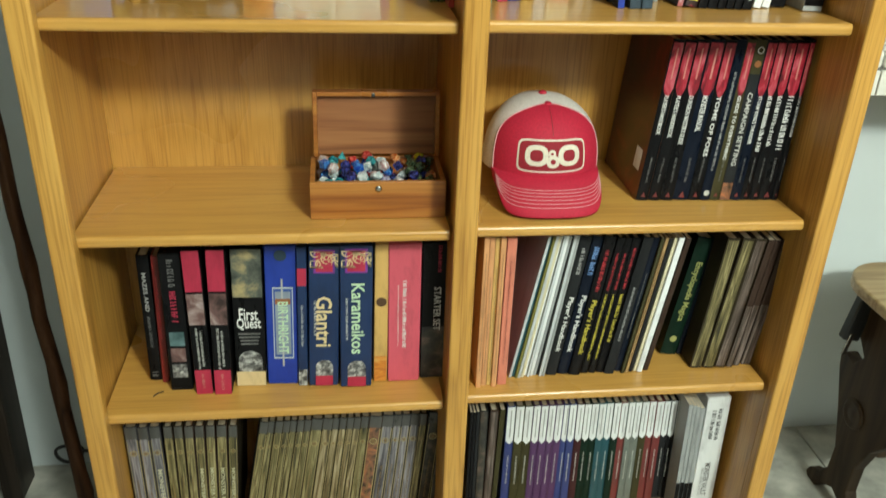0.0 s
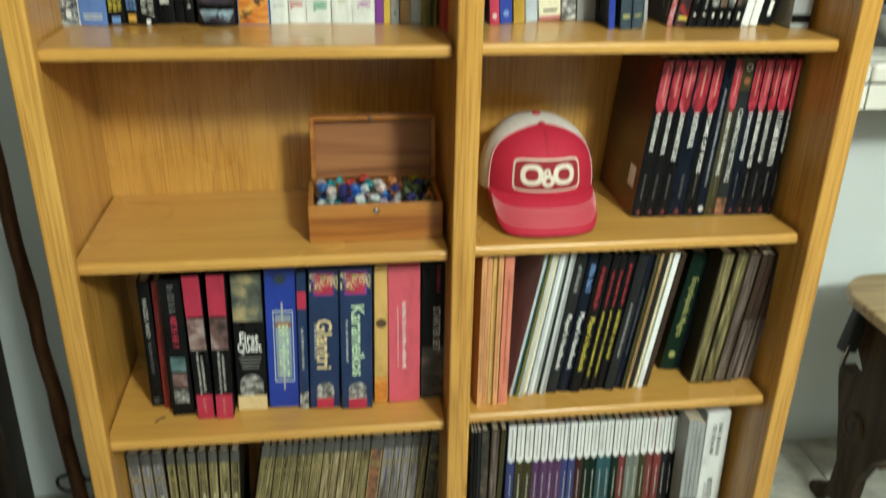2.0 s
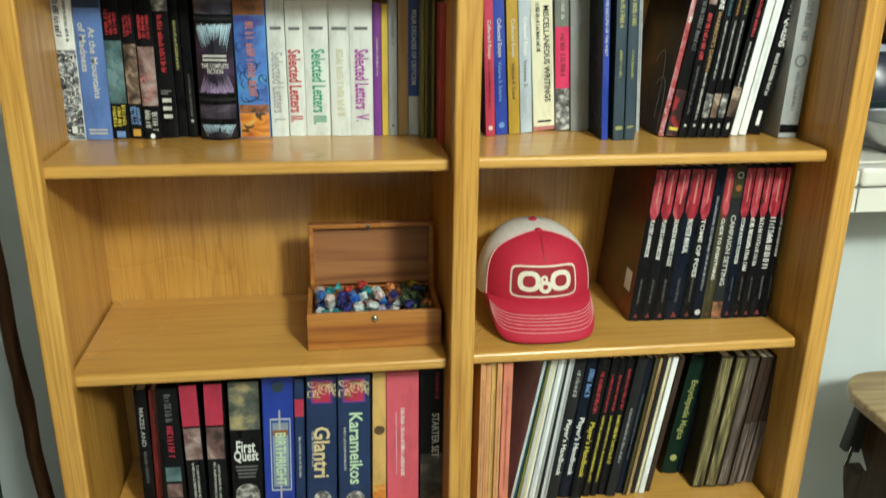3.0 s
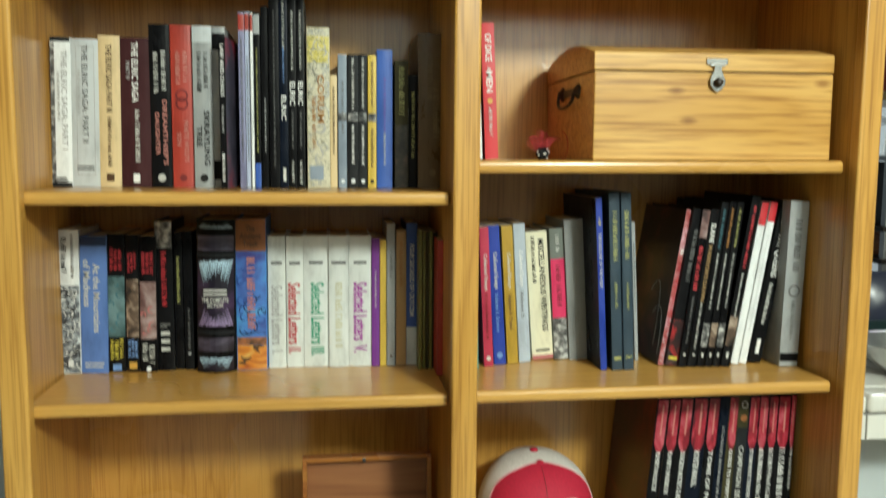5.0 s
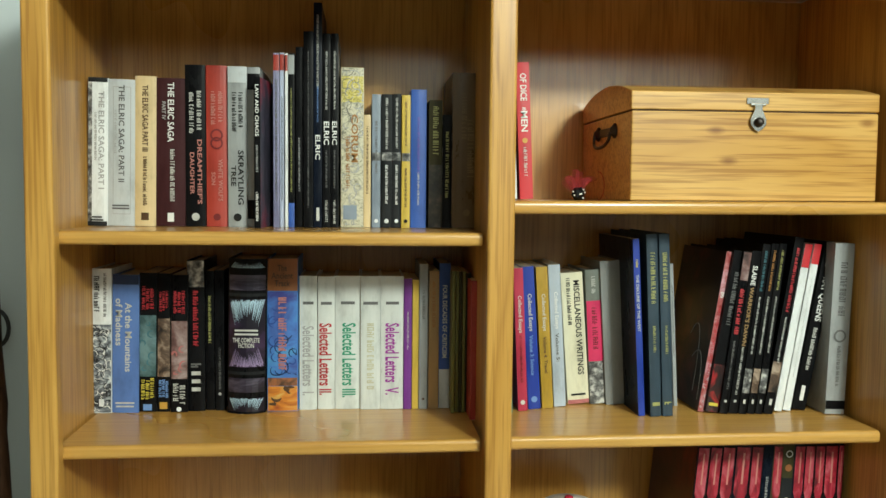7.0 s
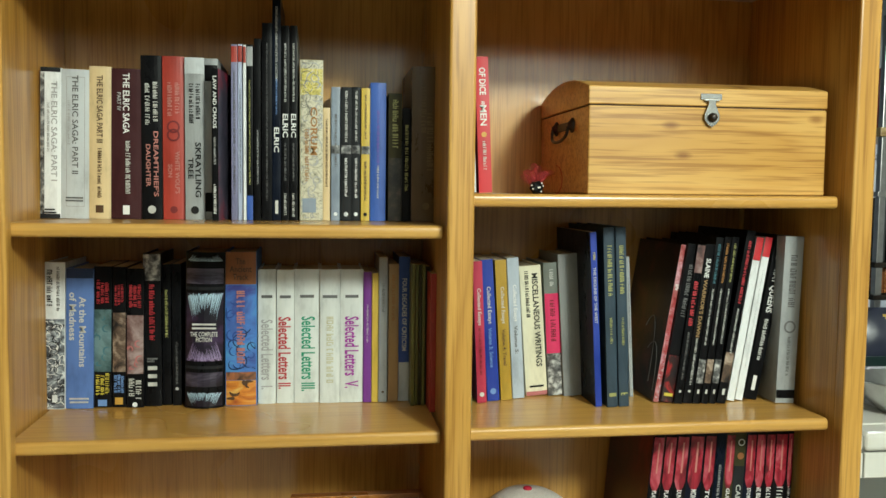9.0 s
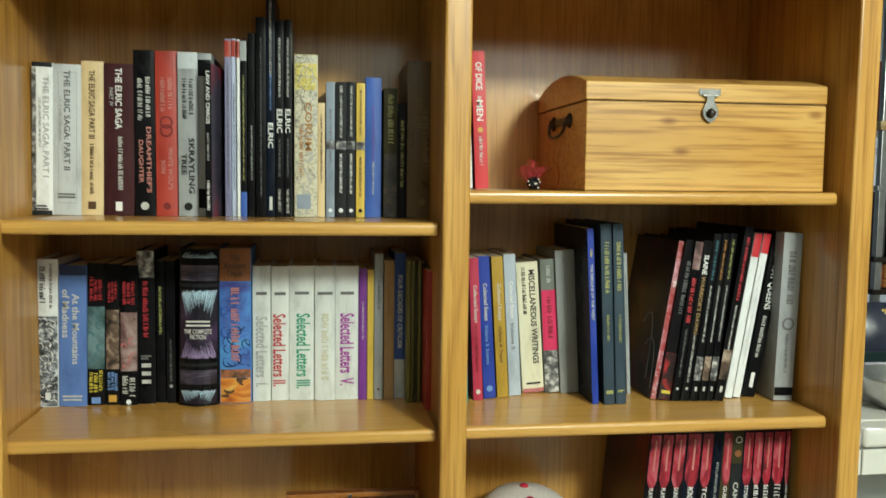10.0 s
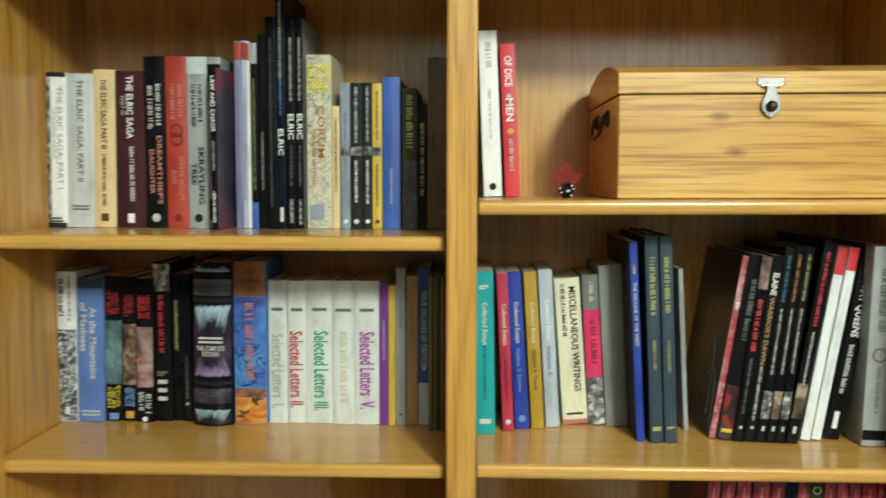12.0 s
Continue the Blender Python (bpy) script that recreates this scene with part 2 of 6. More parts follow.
ART_FIRE = art("fire_art", (0.3, 0.05, 0.02), (0.62, 0.22, 0.03), (0.68, 0.42, 0.12), size=30, stretch=(0.5, 1, 1.5))
ART_PINK = art("pink_art", (0.3, 0.03, 0.03), (0.42, 0.12, 0.12), (0.6, 0.34, 0.4), size=40)
ART_BLACKRED = art("black_red_cover", (0.006, 0.006, 0.007), (0.012, 0.009, 0.01), (0.09, 0.02, 0.02), size=14)
ART_HEADRED = art("red_head_art", (0.09, 0.005, 0.01), (0.34, 0.014, 0.032), (0.5, 0.10, 0.13), size=45, stretch=(1, 1, 0.4))
ART_REDCOVER = art("red_back_cover", (0.008, 0.002, 0.002), (0.06, 0.004, 0.003), (0.19, 0.011, 0.007), size=6)
ART_PAINT = art("painted_art", (0.02, 0.025, 0.025), (0.1, 0.11, 0.09), (0.42, 0.33, 0.16), size=26, warp=0.3)
ART_TOME = art("tome_art", (0.03, 0.022, 0.010), (0.20, 0.15, 0.07), (0.46, 0.38, 0.24), size=150, stretch=(1, 1, 0.05))
ART_TOME2 = art("dark_tome_art", (0.02, 0.014, 0.012), (0.085, 0.06, 0.048), (0.24, 0.19, 0.175), size=150, stretch=(1, 1, 0.05))
ART_TOME3 = art("grey_tome_art", (0.03, 0.028, 0.04), (0.17, 0.16, 0.18), (0.36, 0.34, 0.36), size=150, stretch=(1, 1, 0.05))
ART_TOME4 = art("olive_tome_art", (0.018, 0.016, 0.008), (0.14, 0.115, 0.045), (0.38, 0.32, 0.16), size=150, stretch=(1, 1, 0.05))
ART_FIRETOME = art("rust_tome_art", (0.03, 0.02, 0.015), (0.2, 0.09, 0.05), (0.45, 0.15, 0.06), size=40)


# ---- building helpers ----
def mesh_of(name, bm, material, smooth=False):
    me = bpy.data.meshes.new(name)
    bmesh.ops.recalc_face_normals(bm, faces=bm.faces)
    bm.to_mesh(me)
    bm.free()
    me.materials.append(material)
    if smooth:
        for p in me.polygons:
            p.use_smooth = True
    return me


def part(name, bm, material, parent, label="", smooth=False):
    ob = new(name, mesh_of(name, bm, material, smooth))
    ob.parent = parent
    if label:
        tagged(ob, label)
    return ob


def thing(name, bm, material, label, category, kind="", smooth=False, group=""):
    return tagged(new(name, mesh_of(name, bm, material, smooth)), label, category, group, kind)


def empty(name, m, label, category, group=""):
    ob = tagged(new(name), label, category, group)
    ob.empty_display_size = 0.05
    ob.matrix_basis = m
    return ob


def box(x0, x1, y0, y1, z0, z1, edge=0.0, segments=2, bm=None):
    bm = bm or bmesh.new()
    made = bmesh.ops.create_cube(bm, size=1.0, matrix=Matrix.LocRotScale(((x0 + x1) / 2, (y0 + y1) / 2, (z0 + z1) / 2), None, (x1 - x0, y1 - y0, z1 - z0)))
    if edge:
        vs = made["verts"]
        bmesh.ops.bevel(bm, geom=list({e for v in vs for e in v.link_edges}), offset=edge, segments=segments, profile=0.5, affect="EDGES")
    return bm


def prism(outline, y0, y1, edge=0.0, bm=None):
    """A plate with the outline (x, z), from y0 to y1."""
    bm = bm or bmesh.new()
    f = bm.faces.new([bm.verts.new((x, y0, z)) for x, z in outline])
    out = bmesh.ops.extrude_face_region(bm, geom=[f])
    bmesh.ops.translate(bm, verts=[v for v in out["geom"] if isinstance(v, bmesh.types.BMVert)], vec=(0, y1 - y0, 0))
    if edge:
        bmesh.ops.bevel(bm, geom=[e for e in bm.edges if e.calc_face_angle(0) > 0.6], offset=edge, segments=2, profile=0.5, affect="EDGES")
    return bm


def lathe(profile, n=32, bm=None):
    """A turned body: (radius, height) pairs swept round z."""
    bm = bm or bmesh.new()
    rings = [[bm.verts.new((r * math.cos(2 * math.pi * i / n), r * math.sin(2 * math.pi * i / n), z)) for i in range(n)] for r, z in profile]
    for a, b in zip(rings, rings[1:]):
        for i in range(n):
            bm.faces.new((a[i], a[(i + 1) % n], b[(i + 1) % n], b[i]))
    for end in (rings[0], rings[-1]):
        if (end[0].co.xy).length > 1e-4:
            bm.faces.new(end)
    bmesh.ops.remove_doubles(bm, verts=bm.verts, dist=1e-5)
    return bm


def tube(points, radius, n=8, bm=None, taper=None):
    """A round rod along a line of points."""
    bm = bm or bmesh.new()
    pts = [Vector(p) for p in points]
    rings = []
    for i, p in enumerate(pts):
        way = (pts[min(i + 1, len(pts) - 1)] - pts[max(i - 1, 0)]).normalized()
        side = way.orthogonal().normalized() if not rings else (side - way * side.dot(way)).normalized()
        up = way.cross(side)
        r = radius * (taper[i] if taper else 1)
        rings.append([bm.verts.new(p + r * (math.cos(2 * math.pi * k / n) * side + math.sin(2 * math.pi * k / n) * up)) for k in range(n)])
    for a, b in zip(rings, rings[1:]):
        for k in range(n):
            bm.faces.new((a[k], a[(k + 1) % n], b[(k + 1) % n], b[k]))
    bm.faces.new(rings[0])
    bm.faces.new(rings[-1])
    return bm


# ---- room ----
WALL_Y = 0.46
FLOOR_DROP = -0.012
thing("floor", box(-2.6, 3.2, -3.6, 3.2, -0.12, FLOOR_DROP), GROUT, "grey grout bed under square ceramic floor tiles", "floor", "structure")
floor = bpy.data.objects["floor"]


def wall(name, x0, x1, y0, y1, z0, z1, paint=None):
    return thing(name, box(x0, x1, y0, y1, z0, z1), paint or PLASTER, "unseen room wall toned to control bounce light" if paint else "plain cool white painted plaster wall", "wall", "structure")


# the wall behind the bookcase, with a pass-through over the tiled counter
OPEN_X0, OPEN_X1, OPEN_Z1 = 0.80, 2.6, 2.3
wall("wall_north", -2.6, OPEN_X0, WALL_Y, WALL_Y + 0.12, FLOOR_DROP, 3.35)
wall("wall_north_low", OPEN_X0, OPEN_X1, WALL_Y, WALL_Y + 0.12, FLOOR_DROP, 1.0145)
wall("wall_north_high", OPEN_X0, OPEN_X1, WALL_Y, WALL_Y + 0.12, OPEN_Z1, 3.35)
wall("wall_north_end", OPEN_X1, 3.2, WALL_Y, WALL_Y + 0.12, FLOOR_DROP, 3.35)
# Unseen side walls, darkened so less light bounces into the shelves.
wall("wall_west", -2.72, -2.6, -3.6, 3.2, FLOOR_DROP, 3.35, LOW_BOUNCE)
wall("wall_east", 3.2, 3.32, -3.6, 3.2, FLOOR_DROP, 3.35, LOW_BOUNCE)
# Unseen south wall: dark below to cut fill, pale above for back-panel sheen.
wall("wall_south", -2.6, 3.2, -3.72, -3.6, FLOOR_DROP, 2.15, FILL_CUT)
wall("wall_south_high", -2.6, 3.2, -3.72, -3.6, 2.15, 3.35, PALE_PAINT)
wall("wall_kitchen", -2.6, 3.2, 3.2, 3.32, FLOOR_DROP, 3.35)
thing("ceiling", box(-2.72, 3.32, -3.72, 3.32, 3.35, 3.45), CEILING, "plain pale grey painted ceiling", "ceiling", "structure")

# ---- bookcase ----
bookcase = empty("bookcase", pose(0, 0, 0), "honey-varnished oak bookcase with two bays of shelves", "bookcase")
TOP = 1.96
X_LEFT, X_RIGHT = -0.617, 0.653
for x0, x1 in ((-0.640, X_LEFT), (X_RIGHT, 0.686)):
    part("side_panel", box(x0, x1, 0.0, 0.318, 0.0, TOP - 0.03, 0.002), OAK_Z, bookcase)
part("divider", box(0.011, 0.045, 0.0, 0.318, 0.0, TOP - 0.03, 0.001), OAK_Z, bookcase)
for x0, x1 in ((-0.641, -0.602), (0.007, 0.047), (0.651, 0.688)):
    part("stile", box(x0, x1, -0.026, -0.0005, 0.0, TOP - 0.03, 0.004, 3), OAK_Z, bookcase)
part("back_panel", box(-0.640, 0.0278, 0.3185, 0.327, 0.03, TOP - 0.03), OAK_BACK, bookcase)
part("back_panel", box(0.0282, 0.686, 0.3185, 0.327, 0.03, TOP - 0.03), OAK_BACK, bookcase)
part("top_board", box(-0.655, 0.70, -0.04, 0.337, TOP - 0.0295, TOP, 0.005, 3), OAK_X, bookcase)
part("top_rail", box(-0.6015, 0.0065, -0.022, -0.001, 1.862, TOP - 0.03, 0.002), OAK_X, bookcase)
part("top_rail", box(0.0475, 0.6505, -0.022, -0.001, 1.862, TOP - 0.03, 0.002), OAK_X, bookcase)
part("plinth", box(-0.6165, 0.0105, 0.004, 0.02, 0.0, 0.04), OAK_X, bookcase)
part("plinth", box(0.0455, 0.6525, 0.004, 0.02, 0.0, 0.04), OAK_X, bookcase)

SHELF_T = 0.0205


def shelf(x0, x1, top, tilt=0.0):
    """A loose board with a rounded front edge."""
    w, h = (x1 - x0) / 2, SHELF_T
    bm = box(-w, w, 0.0, 0.3175, -h, 0.0)
    front = [e for e in bm.edges if all(v.co.y < 1e-5 for v in e.verts) and abs(e.verts[0].co.z - e.verts[1].co.z) < 1e-5]
    bmesh.ops.bevel(bm, geom=front, offset=0.007, segments=4, profile=0.5, affect="EDGES")
    ends = [e for e in bm.edges if abs(abs(e.verts[0].co.x) - w) < 1e-5 and abs(abs(e.verts[1].co.x) - w) < 1e-5 and e.verts[0].co.y < 0.01 and e.verts[1].co.y < 0.01]
    bmesh.ops.bevel(bm, geom=ends, offset=0.0022, segments=2, profile=0.5, affect="EDGES")
    ob = part("shelf", bm, OAK_X, bookcase)
    ob.matrix_basis = pose((x0 + x1) / 2, 0, top, 0, -tilt, 0)
    return ob


for top in (1.5035, 1.191, 0.841, 0.484, 0.062):
    shelf(-0.6125, 0.004, top)
for top, tilt in ((1.5535, 0.28), (1.193, 0.0), (0.846, 0.0), (0.494, 0.0), (0.065, 0.0)):
    shelf(0.0485, 0.6435, top, tilt)


# ---- pine chest on the top shelf ----
def pine_chest():
    w, d, h, lid = 0.400, 0.285, 0.138, 0.028
    chest = empty("wooden_chest", pose(0.436, 0.028, 1.5546, 0, -0.28, 0), "golden pine chest with an arched lid and steel hasp", "chest")
    bm = box(-w / 2, w / 2, 0, d, 0, h, 0.002)
    part("body", bm, PINE, chest)
    n = 14
    rise = [(d * i / n, h + 0.002 + lid + 0.022 * (1 - (2 * i / n - 1) ** 2)) for i in range(n + 1)]
    outline = [(0, h + 0.002)] + rise + [(d, h + 0.002)]
    bm = bmesh.new()
    rows = [[bm.verts.new((x, y, z)) for y, z in outline] for x in (-w / 2 - 0.001, w / 2 + 0.001)]
    for i in range(len(outline)):
        k = (i + 1) % len(outline)
        bm.faces.new((rows[0][i], rows[0][k], rows[1][k], rows[1][i]))
    bm.faces.new(rows[0])
    bm.faces.new(rows[1])
    bmesh.ops.recalc_face_normals(bm, faces=bm.faces)
    bmesh.ops.bevel(bm, geom=[e for e in bm.edges if e.calc_face_angle(0) > 0.7], offset=0.0018, segments=2, profile=0.5, affect="EDGES")
    part("lid", bm, PINE, chest)
    part("seam", box(-w / 2 + 0.003, w / 2 - 0.003, 0.003, d - 0.003, h - 0.001, h + 0.004), WALNUT, chest)
    # hasp: plate on the lid, tongue over the seam, staple and knob below it
    latch = part("latch", box(-0.018, 0.018, -0.002, 0, h + 0.012, h + 0.022, 0.0008), CHROME, chest, "worn steel hasp")
    part("hinge_barrel", tube([(-0.012, -0.003, h + 0.0115), (0.012, -0.003, h + 0.0115)], 0.0024, 10), CHROME, latch)
    outline = [(-0.007, h + 0.012), (-0.006, h + 0.004), (-0.013, h - 0.012), (-0.0125, h - 0.02), (-0.007, h - 0.027), (0, h - 0.031), (0.007, h - 0.027), (0.0125, h - 0.02), (0.013, h - 0.012), (0.006, h + 0.004), (0.007, h + 0.012)]
    part("tongue", prism(outline, -0.0058, -0.0036, 0.0006), CHROME, latch)
    knob = lathe([(0.0075, 0), (0.0075, 0.002), (0.0045, 0.003), (0.0045, 0.006), (0.006, 0.007), (0.004, 0.009), (0, 0.0095)], 16)
    bmesh.ops.transform(knob, matrix=pose(0, -0.0058, h - 0.016, 90), verts=knob.verts)
    part("staple", knob, IRON, latch, smooth=True)
    # drop handle on the end
    handle = part("handle", box(-w / 2 - 0.0022, -w / 2, 0.085, 0.178, h - 0.032, h - 0.018, 0.0008), IRON, chest, "dark iron drop handle")
    for y in (0.085, 0.178):
        rose = lathe([(0.0125, 0), (0.0125, 0.002), (0.008, 0.005), (0.004, 0.009), (0, 0.0095)], 18)
        bmesh.ops.transform(rose, matrix=pose(-w / 2, y, h - 0.025, 0, -90, 0), verts=rose.verts)
        part("rosette", rose, IRON, handle, smooth=True)
    ring = [(-w / 2 - 0.008 - 0.005 * math.sin(a), 0.1315 - 0.046 * math.cos(a), h - 0.027 - 0.024 * math.sin(a) ** 0.6) for a in [math.pi * i / 16 for i in range(17)]]
    part("bail", tube(ring, 0.0028, 8), IRON, handle)
    return chest


pine_chest()


# ---- small die charm with red ribbon beside the chest ----
charm = empty("die_charm", pose(0.178, 0.12, 1.5527), "small black polyhedral die on a red gauze ribbon", "trinket")
bm = bmesh.new()
bmesh.ops.create_icosphere(bm, subdivisions=1, radius=0.0125, matrix=pose(0, 0, 0.0105, 12, 20, 8))
part("die", bm, BLACK, charm)
GAUZE = plain("red_gauze", (0.42, 0.02, 0.025), 0.7, scale=200.0, vary=0.4)
GAUZE.node_tree.nodes["Principled BSDF"].inputs["Alpha"].default_value = 0.35
rnd = random.Random(4)
for k in range(9):
    a, r, hgt, y, wave = -1.25 + 2.5 * k / 8, rnd.uniform(0.024, 0.038), rnd.uniform(0.03, 0.046), rnd.uniform(0.004, 0.02), rnd.uniform(0, 6)
    bm = bmesh.new()
    grid = []
    for i in range(9):
        f = i / 8
        x, z, w = math.sin(a) * r * f, 0.008 + hgt * math.cos(a * 0.7) * math.sin(1.9 * f), 0.0065 * math.sin(math.pi * (0.1 + 0.8 * f))
        grid.append([bm.verts.new((x + w * q * math.cos(a), y + 0.004 * math.sin(5 * f + wave + 3 * q), max(0.001, z - w * q * math.sin(a)))) for q in (-1, -0.5, 0, 0.5, 1)])
    for p, q in zip(grid, grid[1:]):
        for j in range(4):
            bm.faces.new((p[j], p[j + 1], q[j + 1], q[j]))
    part("ribbon", bm, GAUZE, charm, "red gauze ribbon" if k == 0 else "", True)
part("ring", tube([(0.036 + 0.011 * math.sin(a), 0.012, 0.024 + 0.024 * math.cos(a)) for a in [math.pi * i / 9 for i in range(10)]], 0.0007, 5), RED, charm)
for k in range(7):
    a, b = rnd.uniform(-1.2, 1.2), rnd.uniform(-0.7, 0.9)
    bm = bmesh.new()
    bmesh.ops.create_icosphere(bm, subdivisions=1, radius=0.0017, matrix=Matrix.Translation((0.0115 * math.sin(a) * math.cos(b), -0.0115 * math.cos(a) * math.cos(b), 0.0105 + 0.0115 * math.sin(b))))
    part("numeral", bm, WHITE_INK, charm)


# ---- cedar box with dice ----
def cedar_box():
    x0, x1, y0, y1, h, t = -0.2315, 0.0015, 0.056, 0.186, 0.068, 0.009
    ob = empty("dice_box", pose(0, 0, 0.841), "open cedar box full of coloured dice, lid raised", "box")
    part("front_panel", box(x0, x1, y0, y0 + t, 0, h, 0.0012), CEDAR, ob)
    part("rear_panel", box(x0, x1, y1 - t, y1, 0, h, 0.0012), CEDAR, ob)
    part("end_panel", box(x0 + 0.0005, x0 + t, y0 + t, y1 - t, 0.0005, h, 0.001), CEDAR, ob)
    part("end_panel", box(x1 - t, x1 - 0.0005, y0 + t, y1 - t, 0.0005, h, 0.001), CEDAR, ob)
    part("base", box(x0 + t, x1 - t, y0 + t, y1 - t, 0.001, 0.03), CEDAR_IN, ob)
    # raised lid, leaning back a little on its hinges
    lid = part("lid", box(x0 + 0.006, x1, 0.012, 0.02, 0, 0.118, 0.0012), CEDAR_IN, ob, "raised lid with a cedar lining toned darker for shading")
    lid.matrix_basis = pose(0, y1 - 0.012, h + 0.004, -5)
    for a, b in ((x0 + 0.006, x0 + 0.014), (x1 - 0.008, x1)):
        part("rim", box(a, b, -0.006, 0.0118, 0, 0.118, 0.001), CEDAR, lid)
    part("rim", box(x0 + 0.014, x1 - 0.008, -0.006, 0.0118, 0.110, 0.118, 0.001), CEDAR, lid)
    part("catch", box(-0.121, -0.115, -0.009, -0.0062, 0.109, 0.116, 0.0006), CHROME, lid)
    lock = lathe([(0.006, 0), (0.006, 0.0015), (0.0035, 0.003), (0, 0.0034)], 14)
    bmesh.ops.transform(lock, matrix=pose(-0.115, y0, h - 0.012, 90), verts=lock.verts)
    part("lock", lock, CHROME, ob, "small brass keyhole plate", True)


cedar_box()


def die_resin(name, c, d):
    m, t, b = nodes_of(name, 0.1)
    n = node(t, "ShaderNodeTexNoise", Scale=90.0, Detail=2.0, Distortion=2.5)
    t.links.new(coords(t, (1, 1, 1), 29.0), n.inputs["Vector"])
    t.links.new(ramp(t, n.outputs["Fac"], (0.42, c), (0.58, d)), b.inputs["Base Color"])
    b.inputs["Transmission Weight"].default_value = 0.3
    b.inputs["IOR"].default_value = 1.5
    return m


DICE = {
    "blue": die_resin("resin_blue", (0.01, 0.06, 0.4), (0.08, 0.26, 0.62)), "teal": die_resin("resin_teal", (0.0, 0.13, 0.17), (0.08, 0.4, 0.42)),
    "clear": die_resin("resin_clear", (0.4, 0.5, 0.52), (0.85, 0.9, 0.9)), "white": die_resin("resin_white", (0.7, 0.7, 0.68), (0.5, 0.3, 0.3)),
    "red": die_resin("resin_red", (0.4, 0.012, 0.012), (0.62, 0.1, 0.08)), "navy": die_resin("resin_navy", (0.006, 0.008, 0.05), (0.06, 0.07, 0.3)),
    "orange": die_resin("resin_orange", (0.5, 0.1, 0.02), (0.65, 0.35, 0.15)), "yellow": die_resin("resin_yellow", (0.6, 0.5, 0.02), (0.3, 0.3, 0.02)),
    "green": die_resin("resin_green", (0.012, 0.03, 0.015), (0.12, 0.16, 0.08)), "lilac": die_resin("resin_lilac", (0.3, 0.26, 0.45), (0.6, 0.58, 0.66))}


def die_solid(sides, r):
    """A polyhedral die with slightly blunted edges, resting about its own centre."""
    bm = bmesh.new()
    if sides == 20:
        bmesh.ops.create_icosphere(bm, subdivisions=1, radius=r)
    elif sides == 6:
        bmesh.ops.create_cube(bm, size=r * 1.3)
    else:
        g = (1 + 5 ** 0.5) / 2
        if sides == 12:
            pts = [(x, y, z) for x in (-1, 1) for y in (-1, 1) for z in (-1, 1)]
            for i in (-1 / g, 1 / g):
                for j in (-g, g):
                    pts += [(0, i, j), (i, j, 0), (j, 0, i)]
        elif sides == 10:
            pts = [(math.cos(math.pi * k / 5), math.sin(math.pi * k / 5), 0.11 * (-1) ** k) for k in range(10)] + [(0, 0, 1), (0, 0, -1)]
        elif sides == 8:
            pts = [(1, 0, 0), (-1, 0, 0), (0, 1, 0), (0, -1, 0), (0, 0, 1), (0, 0, -1)]
        else:
            pts = [(1, 1, 1), (1, -1, -1), (-1, 1, -1), (-1, -1, 1)]
        verts = [bm.verts.new(Vector(p).normalized() * r) for p in pts]
        bmesh.ops.convex_hull(bm, input=verts)
        bmesh.ops.dissolve_limit(bm, angle_limit=0.05, verts=bm.verts, edges=bm.edges)
    bmesh.ops.bevel(bm, geom=list(bm.edges), offset=r * 0.06, segments=1, profile=0.5, affect="EDGES")
    return bm


die_mesh = {}
rnd = random.Random(11)
placed = []
for layer, count in ((0, 48), (1, 44), (2, 30)):
    tries = 0
    made = 0
    while made < count and tries < 5000:
        tries += 1
        sides, r = rnd.choice(((20, 0.0115), (20, 0.0115), (12, 0.0105), (12, 0.0105), (10, 0.0105), (8, 0.0105), (6, 0.0105), (4, 0.0115)))
        x, y = rnd.uniform(-0.222 + r, -0.008 - r), rnd.uniform(0.0655 + r, 0.1765 - r)
        z = 0.841 + 0.046 + 0.0105 * layer + r * 0.3 + (0.006 if layer == 2 and y > 0.1 else 0) - 0.012 * max(0, (x + 0.05) / 0.045)
        if any((x - a) ** 2 + (y - b) ** 2 + (z - c) ** 2 < (0.8 * (r + q)) ** 2 for a, b, c, q in placed):
            continue
        placed.append((x, y, z, r))
        made += 1
        f = (x + 0.222) / 0.214
        pool = (("blue", "teal", "teal", "blue", "clear", "navy", "white") if f < 0.28 else ("white", "red", "clear", "blue", "clear", "teal", "navy") if f < 0.55
                else ("navy", "lilac", "clear", "red", "navy", "blue", "white", "orange") if f < 0.75 else ("orange", "green", "green", "navy", "yellow", "green", "green"))
        kind = rnd.choice(pool)
        if (kind, sides) not in die_mesh:
            die_mesh[kind, sides] = mesh_of("die_" + kind, die_solid(sides, r), DICE[kind])
        ob = tagged(new("die", die_mesh[kind, sides]), "%s swirled plastic %d-sided die in the cedar box" % (kind, sides), "die", "dice in the box")
        ob.matrix_basis = pose(x, y, z, rnd.uniform(0, 360), rnd.uniform(0, 360), 0)


twig = thing("dried_stem", tube([(-0.535 + 0.016 * i / 8, 0.055 + 0.014 * i / 8, 0.4856 + 0.002 * math.sin(math.pi * i / 8) ** 2) for i in range(9)], 0.0013, 6), IRON, "small curled dry stem lying on the shelf", "debris", smooth=True)

# ---- trucker cap ----
FELT_RED = plain("red_cotton", (0.492, 0.010, 0.041), 0.75, scale=300.0, vary=0.25)
MESH_WHITE = plain("white_mesh", (0.74, 0.70, 0.66), 0.85, scale=420.0, vary=0.3)
THREAD = plain("pale_thread", (0.70, 0.40, 0.42), 0.8)
PATCH_RED = plain("patch_red", (0.28, 0.008, 0.02), 0.8, scale=300.0)
PATCH_WHITE = plain("patch_white", (0.72, 0.66, 0.55), 0.8, scale=300.0)
